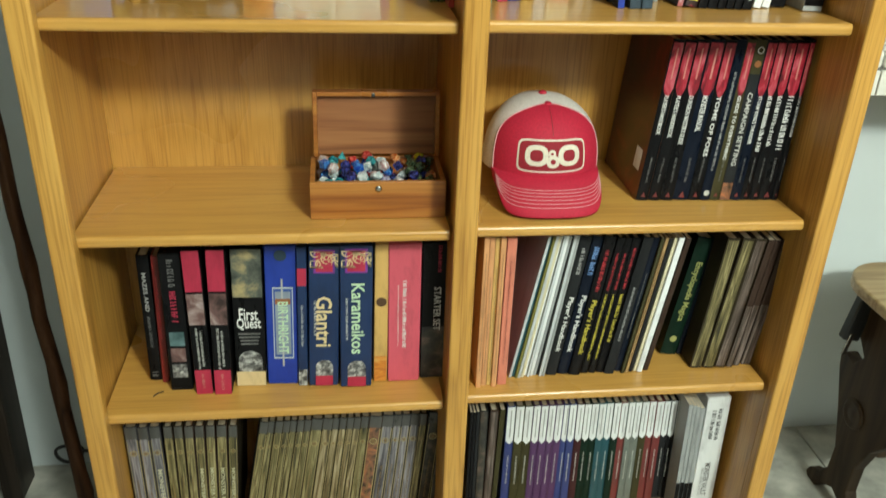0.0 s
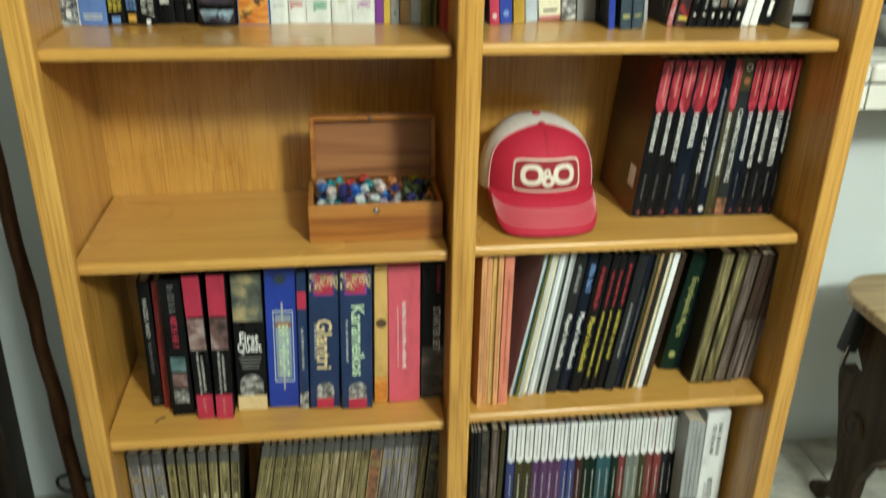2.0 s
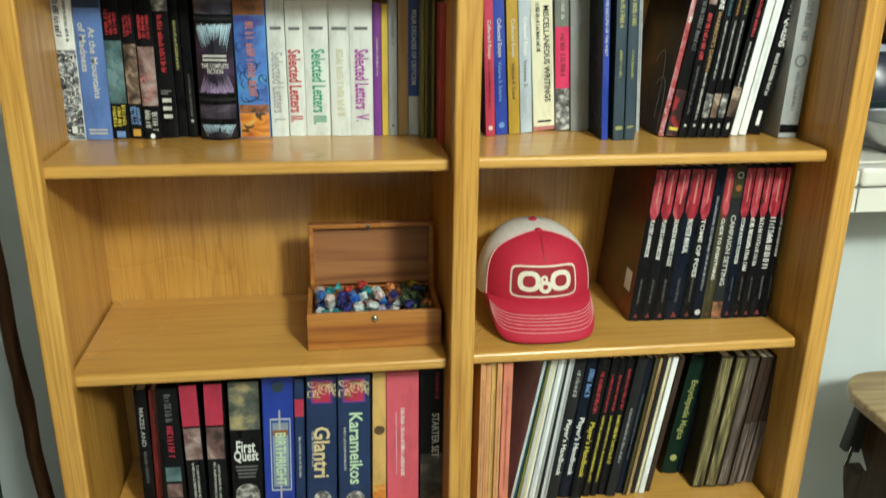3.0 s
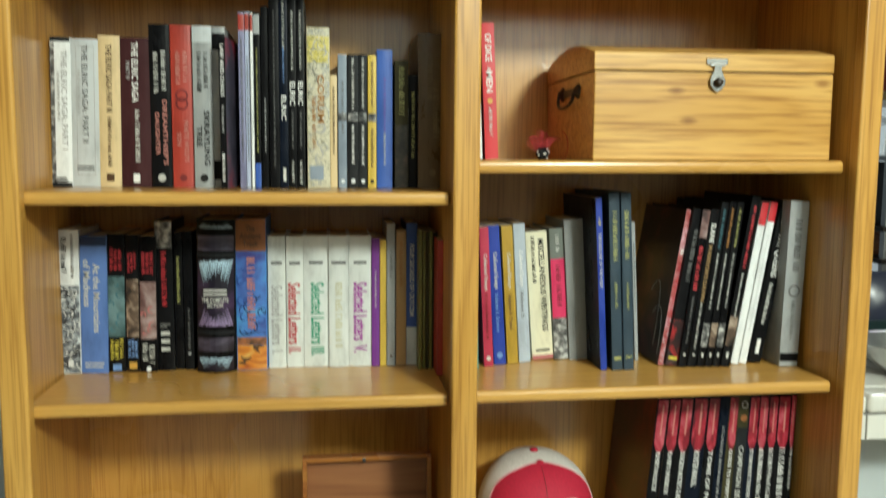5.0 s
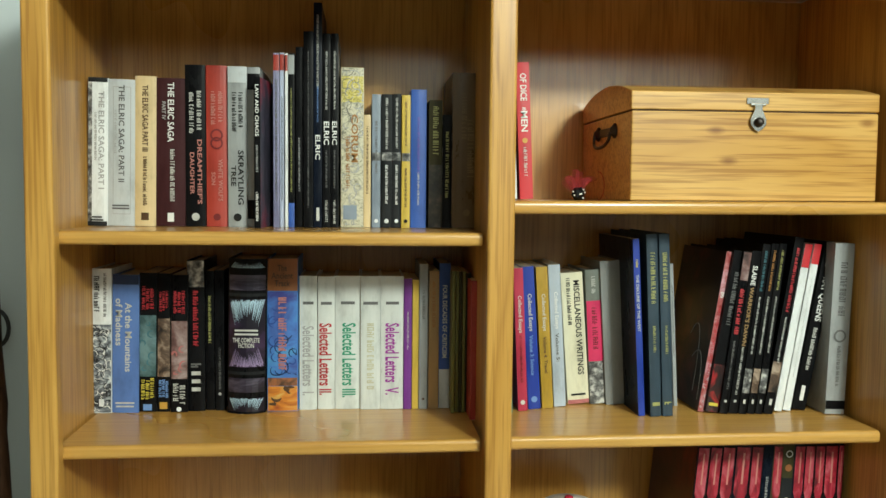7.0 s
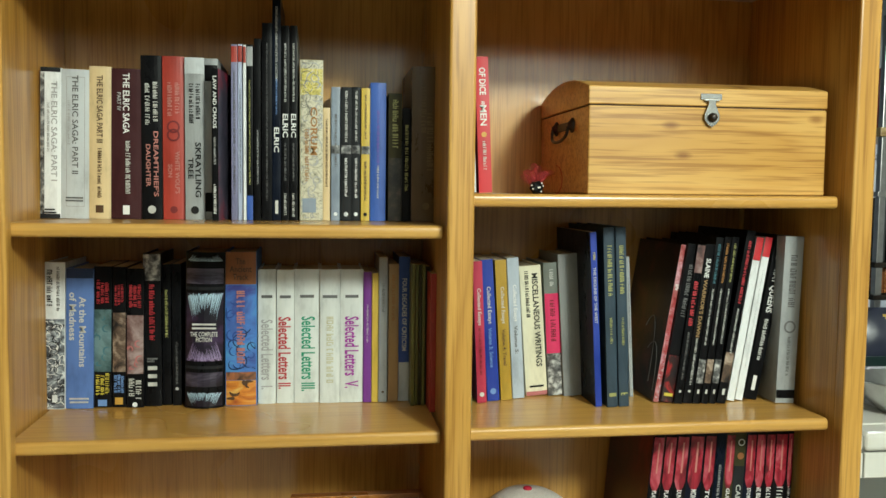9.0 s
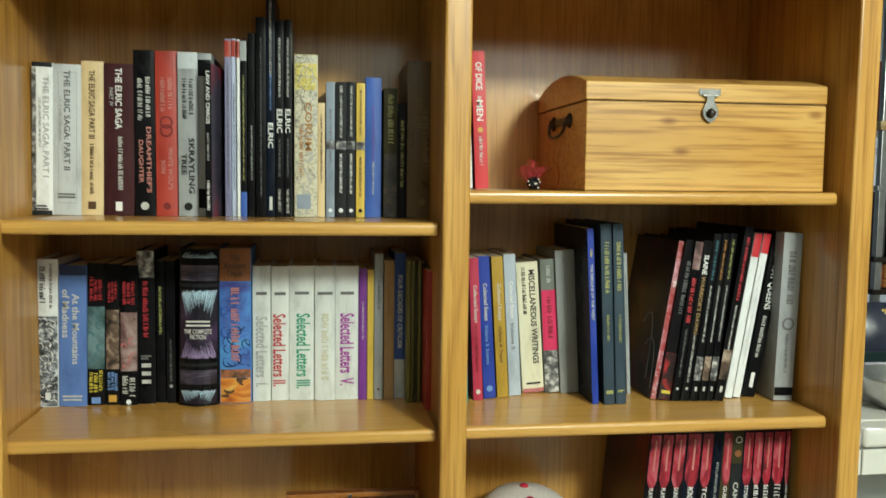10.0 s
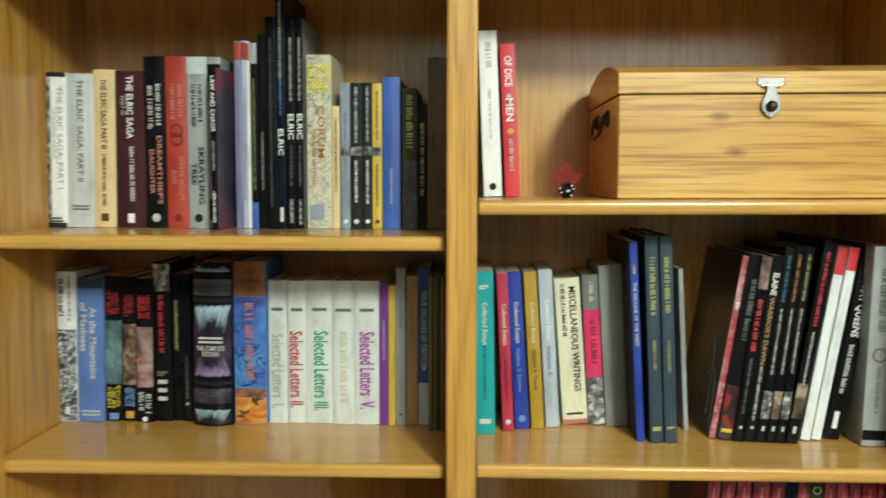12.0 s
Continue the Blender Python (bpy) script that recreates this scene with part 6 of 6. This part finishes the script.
book(0.4135, 0.058, 0.4940, 0.0094, 0.296, 8.2, 0.200, UMBER_COVER, "thin brown booklet")

# R4
book(0.4676, 0.110, 0.4940, 0.0334, 0.268, 7.9, 0.190, DARKGREEN, "dark green rulebook with pale lettering", ('text', "Encyclopedia Magica", .55, .5, .5, OLIVE_INK), ('disc', .14, .22, OLIVE_INK), hard=1)
book(0.5023, 0.108, 0.4940, 0.0251, 0.267, 7.1, 0.190, NAVY_BLACK, "dark navy rulebook", hard=1)

# R4
book(0.5117, 0.059, 0.4940, 0.0246, 0.290, 5.2, 0.200, TOME, "brown tome-style rulebook with a gilt clasp spine", ('art', 0.01, .99, ART_TOME4, .1, .9), hard=1)
book(0.5376, 0.057, 0.4940, 0.0235, 0.290, 6.0, 0.200, TOME, "brown tome-style rulebook with a gilt spine", ('art', 0.01, .99, ART_TOME4, .1, .9), hard=1)
book(0.5628, 0.057, 0.4940, 0.0224, 0.289, 5.9, 0.200, TOME, "mauve-brown tome-style rulebook", ('art', 0.01, .99, ART_TOME2, .1, .9), hard=1)
book(0.5874, 0.057, 0.4940, 0.0122, 0.287, 6.2, 0.200, UMBER_COVER, "dark brown rulebook", ('art', 0, .5, ART_TOME2))
book(0.6046, 0.062, 0.4940, 0.0123, 0.284, 6.1, 0.200, UMBER_COVER, "dark brown rulebook", ('art', 0, .5, ART_TOME2))
book(0.6207, 0.064, 0.4940, 0.0202, 0.282, 6.4, 0.200, UMBER_COVER, "dark brown rulebook at the end of the row", ('art', 0, .5, ART_TOME2))

# L5
book(-0.6123, 0.097, 0.0620, 0.0245, 0.320, 0.0, 0.210, MAUVE_GREY, "grey-violet tome-style rulebook with gilt cartouche spine", ('art', 0.01, .99, ART_TOME3, .12, .88), *gilt(), hard=1)
book(-0.5867, 0.096, 0.0620, 0.0206, 0.319, 0.0, 0.210, MAUVE_GREY, "grey-violet tome-style rulebook with gilt cartouche spine", ('art', 0.01, .99, ART_TOME3, .12, .88), *gilt(), hard=1)
book(-0.5674, 0.104, 0.0620, 0.0223, 0.313, 0.0, 0.210, MAUVE_GREY, "grey-violet tome-style rulebook with gilt cartouche spine", ('art', 0.01, .99, ART_TOME3, .12, .88), *gilt("MONSTER MANUAL"), hard=1)
book(-0.5433, 0.100, 0.0620, 0.0172, 0.315, 0.9, 0.210, TOME, "olive-brown tome-style rulebook with gilt cartouche spine", ('art', 0.01, .99, ART_TOME4, .12, .88), *gilt(), hard=1)
book(-0.5251, 0.099, 0.0620, 0.0172, 0.315, 1.3, 0.210, TOME, "olive-brown tome-style rulebook with gilt cartouche spine", ('art', 0.01, .99, ART_TOME4, .12, .88), *gilt(), hard=1)
book(-0.5068, 0.098, 0.0620, 0.0173, 0.315, 1.7, 0.210, UMBER_COVER, "dark brown tome-style rulebook with gilt cartouche spine", ('art', 0.01, .99, ART_TOME4, .12, .88), *gilt(), hard=1)
book(-0.4894, 0.101, 0.0620, 0.0179, 0.312, 2.1, 0.210, UMBER_COVER, "dark brown tome-style rulebook with gilt cartouche spine", ('art', 0.01, .99, ART_TOME4, .12, .88), *gilt("MONSTER MANUAL"), hard=1)
book(-0.4711, 0.103, 0.0620, 0.0179, 0.310, 2.6, 0.210, UMBER_COVER, "dark brown tome-style rulebook with gilt cartouche spine", ('art', 0.01, .99, ART_TOME4, .12, .88), *gilt("MONSTER MANUAL III"), hard=1)
book(-0.4518, 0.100, 0.0620, 0.0200, 0.312, 3.0, 0.210, UMBER_COVER, "dark brown tome-style rulebook with gilt cartouche spine", ('art', 0.01, .99, ART_TOME4, .12, .88), *gilt("MONSTER MANUAL IV"), hard=1)
book(-0.4310, 0.099, 0.0620, 0.0175, 0.311, 3.5, 0.210, TOME, "olive-brown tome-style rulebook with gilt cartouche spine", ('art', 0.01, .99, ART_TOME4, .12, .88), *gilt("MONSTER MANUAL V"), hard=1)

# L5
book(-0.4053, 0.101, 0.0620, 0.0172, 0.318, 10.2, 0.200, TOME, "olive-brown tome-style rulebook with gilt cartouche spine", ('art', 0.01, .99, ART_TOME4, .12, .88), *gilt(), hard=1)
book(-0.3880, 0.108, 0.0620, 0.0138, 0.313, 10.1, 0.200, TOME, "olive-brown tome-style rulebook with gilt cartouche spine", ('art', 0.01, .99, ART_TOME4, .12, .88), *gilt(), hard=1)
book(-0.3717, 0.101, 0.0620, 0.0161, 0.318, 9.6, 0.200, TOME, "olive-brown tome-style rulebook with gilt cartouche spine", ('art', 0.01, .99, ART_TOME4, .12, .88), *gilt(), hard=1)
book(-0.3550, 0.105, 0.0620, 0.0139, 0.315, 9.5, 0.200, TOME, "olive-brown tome-style rulebook with gilt cartouche spine", ('art', 0.01, .99, ART_TOME4, .12, .88), *gilt(), hard=1)
book(-0.3400, 0.108, 0.0620, 0.0139, 0.313, 9.3, 0.200, TOME, "olive-brown tome-style rulebook with gilt cartouche spine", ('art', 0.01, .99, ART_TOME4, .12, .88), *gilt(), hard=1)
book(-0.3240, 0.102, 0.0620, 0.0139, 0.317, 8.9, 0.200, TOME, "olive-brown tome-style rulebook with gilt cartouche spine", ('art', 0.01, .99, ART_TOME4, .12, .88), *gilt(), hard=1)
book(-0.3091, 0.107, 0.0620, 0.0140, 0.313, 8.8, 0.200, UMBER_COVER, "dark brown tome-style rulebook with gilt cartouche spine", ('art', 0.01, .99, ART_TOME4, .12, .88), *gilt(), hard=1)
book(-0.2938, 0.109, 0.0620, 0.0237, 0.312, 8.6, 0.200, TOME, "olive-brown tome-style rulebook with gilt cartouche spine", ('art', 0.01, .99, ART_TOME4, .12, .88), *gilt(), hard=1)
book(-0.2689, 0.106, 0.0620, 0.0207, 0.314, 8.2, 0.200, TOME, "brown tome-style rulebook with gilt cartouche spine", ('art', 0.01, .99, ART_TOME, .12, .88), *gilt(), hard=1)
book(-0.2473, 0.107, 0.0620, 0.0142, 0.313, 7.9, 0.200, TOME, "brown tome-style rulebook with gilt cartouche spine", ('art', 0.01, .99, ART_TOME, .12, .88), *gilt(), hard=1)
book(-0.2316, 0.102, 0.0620, 0.0141, 0.317, 7.5, 0.200, TOME, "brown tome-style rulebook with gilt cartouche spine", ('art', 0.01, .99, ART_TOME, .12, .88), *gilt(), hard=1)
book(-0.2162, 0.104, 0.0620, 0.0142, 0.315, 7.4, 0.200, TOME, "brown tome-style rulebook with gilt cartouche spine", ('art', 0.01, .99, ART_TOME, .12, .88), *gilt(), hard=1)
book(-0.2007, 0.102, 0.0620, 0.0142, 0.316, 7.1, 0.200, TOME, "brown tome-style rulebook with gilt cartouche spine", ('art', 0.01, .99, ART_TOME, .12, .88), *gilt(), hard=1)
book(-0.1852, 0.108, 0.0620, 0.0179, 0.312, 7.0, 0.200, UMBER_COVER, "dark brown tome-style rulebook with gilt cartouche spine", ('art', 0.01, .99, ART_TOME4, .12, .88), *gilt(), hard=1)
book(-0.1665, 0.103, 0.0620, 0.0272, 0.315, 6.6, 0.200, UMBER_COVER, "rust and brown rulebook with gilt cartouche spine", ('art', 0.01, .99, ART_FIRETOME, .12, .88), *gilt(), hard=1)
book(-0.1385, 0.105, 0.0620, 0.0242, 0.314, 6.3, 0.200, MAUVE_GREY, "blue-grey tome-style rulebook with gilt cartouche spine", ('art', 0.01, .99, ART_TOME3, .12, .88), *gilt(), hard=1)
book(-0.1133, 0.109, 0.0620, 0.0181, 0.311, 6.0, 0.200, MAUVE_GREY, "blue-grey tome-style rulebook with gilt cartouche spine", ('art', 0.01, .99, ART_TOME3, .12, .88), *gilt(), hard=1)
book(-0.0945, 0.108, 0.0620, 0.0182, 0.312, 5.7, 0.200, MAUVE_GREY, "blue-grey tome-style rulebook with gilt cartouche spine", ('art', 0.01, .99, ART_TOME3, .12, .88), *gilt(), hard=1)
book(-0.0756, 0.109, 0.0620, 0.0214, 0.311, 5.5, 0.200, MAUVE_GREY, "blue-grey tome-style rulebook with gilt cartouche spine", ('art', 0.01, .99, ART_TOME3, .12, .88), *gilt(), hard=1)
book(-0.0540, 0.105, 0.0620, 0.0146, 0.314, 5.1, 0.200, UMBER_COVER, "dark brown tome-style rulebook with gilt cartouche spine", ('art', 0.01, .99, ART_TOME4, .12, .88), *gilt(), hard=1)

# L5
book(-0.0347, 0.120, 0.0620, 0.0285, 0.304, 5.3, 0.198, BLACK, "black rulebook with gilt cartouche spine", ('art', 0.01, .99, ART_DARK, .12, .88), *gilt(), hard=1)
book(-0.0052, 0.122, 0.0620, 0.0288, 0.301, 3.4, 0.196, BLACK, "black rulebook with gilt cartouche spine", ('art', 0.01, .99, ART_DARK, .12, .88), *gilt(), hard=1)

# R5
book(0.0752, 0.095, 0.0650, 0.0056, 0.316, 0.0, 0.200, BLACK, "slim black softcover")
book(0.0817, 0.093, 0.0650, 0.0056, 0.317, 0.0, 0.200, BLACK, "slim black softcover")
book(0.0886, 0.094, 0.0650, 0.0067, 0.317, 0.0, 0.200, CHARCOAL, "slim charcoal softcover")
book(0.0960, 0.092, 0.0650, 0.0161, 0.319, 0.0, 0.200, CHARCOAL, "dark grey rulebook", ('art', 0, 1, ART_DARK), hard=1)
book(0.1132, 0.094, 0.0650, 0.0173, 0.319, 0.7, 0.200, UMBER_COVER, "dark brown rulebook", ('art', 0.01, .99, ART_TOME2, .1, .9), hard=1)
book(0.1324, 0.099, 0.0650, 0.0102, 0.316, 1.2, 0.200, DARKOLIVE, "thin olive softcover")

# R5
book(0.1574, 0.116, 0.0650, 0.0184, 0.310, 0.0, 0.200, DIM_BLUE, "blue-spined game manual with a white head panel", ('tab', .68, 1, WHITE), ('bars', .45, .26, .22, PALE_INK), ('art', 0, .12, ART_SEPIA), hard=1)
book(0.1756, 0.113, 0.0650, 0.0184, 0.312, 0.0, 0.200, DARKOLIVE, "olive-spined game manual with a white head panel", ('tab', .68, 1, WHITE), ('bars', .45, .26, .22, PALE_INK), ('art', 0, .12, ART_SEPIA), hard=1)
book(0.1942, 0.112, 0.0650, 0.0184, 0.312, 0.0, 0.200, DARKOLIVE, "olive-spined game manual with a white head panel", ('tab', .68, 1, WHITE), ('bars', .45, .26, .22, PALE_INK), ('art', 0, .12, ART_SEPIA), hard=1)
book(0.2128, 0.111, 0.0650, 0.0157, 0.313, 0.0, 0.200, VIOLET, "purple-spined game manual with a white head panel", ('tab', .68, 1, WHITE), ('bars', .45, .26, .22, PALE_INK), ('art', 0, .12, ART_SEPIA), hard=1)
book(0.2285, 0.109, 0.0650, 0.0158, 0.314, 0.0, 0.200, VIOLET, "purple-spined game manual with a white head panel", ('tab', .68, 1, WHITE), ('bars', .45, .26, .22, PALE_INK), ('art', 0, .12, ART_SEPIA), hard=1)
book(0.2452, 0.110, 0.0650, 0.0158, 0.313, 0.0, 0.200, VIOLET, "purple-spined game manual with a white head panel", ('tab', .68, 1, WHITE), ('bars', .45, .26, .22, PALE_INK), ('art', 0, .12, ART_SEPIA), hard=1)
book(0.2628, 0.114, 0.0650, 0.0159, 0.310, 0.0, 0.200, VIOLET, "purple-spined game manual with a white head panel", ('tab', .68, 1, WHITE), ('bars', .45, .26, .22, PALE_INK), ('art', 0, .12, ART_SEPIA), hard=1)
book(0.2795, 0.115, 0.0650, 0.0160, 0.309, 0.0, 0.200, DIM_BLUE, "blue-spined game manual with a white head panel", ('tab', .68, 1, WHITE), ('bars', .45, .26, .22, PALE_INK), ('art', 0, .12, ART_SEPIA), hard=1)
book(0.2945, 0.111, 0.0650, 0.0159, 0.312, -0.8, 0.200, DIM_BLUE, "blue-spined game manual with a white head panel", ('tab', .68, 1, WHITE), ('bars', .45, .26, .22, PALE_INK), ('art', 0, .12, ART_SEPIA), hard=1)
book(0.3122, 0.114, 0.0650, 0.0160, 0.309, -0.8, 0.200, MAROON, "maroon-spined game manual with a white head panel", ('tab', .68, 1, WHITE), ('bars', .45, .26, .22, PALE_INK), ('art', 0, .12, ART_SEPIA), hard=1)
book(0.3287, 0.114, 0.0650, 0.0161, 0.309, -0.9, 0.200, DARKGREEN, "green-spined game manual with a white head panel", ('tab', .68, 1, WHITE), ('bars', .45, .26, .22, PALE_INK), ('art', 0, .12, ART_SEPIA), hard=1)
book(0.3450, 0.114, 0.0650, 0.0161, 0.309, -1.0, 0.200, DARKGREEN, "green-spined game manual with a white head panel", ('tab', .68, 1, WHITE), ('bars', .45, .26, .22, PALE_INK), ('art', 0, .12, ART_SEPIA), hard=1)
book(0.3615, 0.113, 0.0650, 0.0161, 0.309, -1.1, 0.200, DARKTEAL_COVER, "teal-spined game manual with a white head panel", ('tab', .68, 1, WHITE), ('bars', .45, .26, .22, PALE_INK), ('art', 0, .12, ART_SEPIA), hard=1)
book(0.3784, 0.114, 0.0650, 0.0162, 0.309, -1.2, 0.200, DARKTEAL_COVER, "teal-spined game manual with a white head panel", ('tab', .68, 1, WHITE), ('bars', .45, .26, .22, PALE_INK), ('art', 0, .12, ART_SEPIA), hard=1)
book(0.3937, 0.111, 0.0650, 0.0162, 0.311, -1.2, 0.200, DARKGREEN, "green-spined game manual with a white head panel", ('tab', .68, 1, WHITE), ('bars', .45, .26, .22, PALE_INK), ('art', 0, .12, ART_SEPIA), hard=1)
book(0.4116, 0.114, 0.0650, 0.0163, 0.308, -1.3, 0.200, DIM_RED, "red-spined game manual with a white head panel", ('tab', .68, 1, WHITE), ('bars', .45, .26, .22, PALE_INK), ('art', 0, .12, ART_SEPIA), hard=1)
book(0.4268, 0.110, 0.0650, 0.0144, 0.311, -1.4, 0.200, GREYGREEN, "grey-green-spined game manual with a white head panel", ('tab', .68, 1, WHITE), ('bars', .45, .26, .22, PALE_INK), ('art', 0, .12, ART_SEPIA), hard=1)
book(0.4429, 0.112, 0.0650, 0.0144, 0.309, -1.5, 0.200, GREYGREEN, "grey-green-spined game manual with a white head panel", ('tab', .68, 1, WHITE), ('bars', .45, .26, .22, PALE_INK), ('art', 0, .12, ART_SEPIA), hard=1)
book(0.4593, 0.114, 0.0650, 0.0164, 0.308, -1.6, 0.200, DARKOLIVE, "olive-spined game manual with a white head panel", ('tab', .68, 1, WHITE), ('bars', .45, .26, .22, PALE_INK), ('art', 0, .12, ART_SEPIA), hard=1)
book(0.4759, 0.114, 0.0650, 0.0164, 0.308, -1.6, 0.200, DIM_RED, "red-spined game manual with a white head panel", ('tab', .68, 1, WHITE), ('bars', .45, .26, .22, PALE_INK), ('art', 0, .12, ART_SEPIA), hard=1)
book(0.4912, 0.110, 0.0650, 0.0164, 0.310, -1.7, 0.200, DIM_RED, "red-spined game manual with a white head panel", ('tab', .68, 1, WHITE), ('bars', .45, .26, .22, PALE_INK), ('art', 0, .12, ART_SEPIA), hard=1)
book(0.5107, 0.116, 0.0650, 0.0146, 0.306, -1.8, 0.200, CHARCOAL, "charcoal-spined game manual with a white head panel", ('tab', .68, 1, WHITE), ('bars', .45, .26, .22, PALE_INK), ('art', 0, .12, ART_SEPIA), hard=1)
book(0.5250, 0.113, 0.0650, 0.0146, 0.308, -1.9, 0.200, BLACK, "black-spined game manual with a white head panel", ('tab', .68, 1, WHITE), ('bars', .45, .26, .22, PALE_INK), ('art', 0, .12, ART_SEPIA), hard=1)
book(0.5403, 0.113, 0.0650, 0.0132, 0.308, -2.0, 0.200, CHARCOAL, "charcoal-spined game manual with a white head panel", ('tab', .68, 1, WHITE), ('bars', .45, .26, .22, PALE_INK), ('art', 0, .12, ART_SEPIA), hard=1)

# R5
book(0.5408, 0.066, 0.0650, 0.0087, 0.331, -1.7, 0.200, SILVER_COVER, "grey stapled magazine with a black strap", ('band', .2, .36, BLACK))
book(0.5529, 0.070, 0.0650, 0.0088, 0.325, -1.8, 0.200, SILVER_COVER, "grey stapled magazine with a black strap", ('band', .2, .36, BLACK))
book(0.5615, 0.068, 0.0650, 0.0088, 0.323, -2.0, 0.200, SILVER_COVER, "grey stapled magazine with a black strap", ('band', .2, .36, BLACK))
book(0.5732, 0.071, 0.0650, 0.0088, 0.317, -2.1, 0.200, SILVER_COVER, "grey stapled magazine with a black strap", ('band', .2, .36, BLACK))

# R5
book(0.5925, 0.090, 0.0650, 0.0511, 0.328, -1.6, 0.200, WHITE, "white boxed set with black lettering", ('bars', .78, .26, .2, INK, .62), ('bars', .78, .24, .2, INK, .36), ('text', "MONSTER VAULT", .32, .28, .26, GREY), ('bars', .3, .24, .14, SILVER, .3), cat="game box")


# ---- floor tiles ----
tile_mesh = mesh_of("tile", box(-0.1505, 0.1505, -0.1505, 0.1505, FLOOR_DROP, 0.0, 0.0015, 1), TILE)
for i in range(19):
    for j in range(14):
        ob = new("tile", tile_mesh)
        ob.parent = floor
        ob.matrix_basis = pose(-2.45 + 0.305 * i, WALL_Y - 0.155 - 0.305 * j, 0)
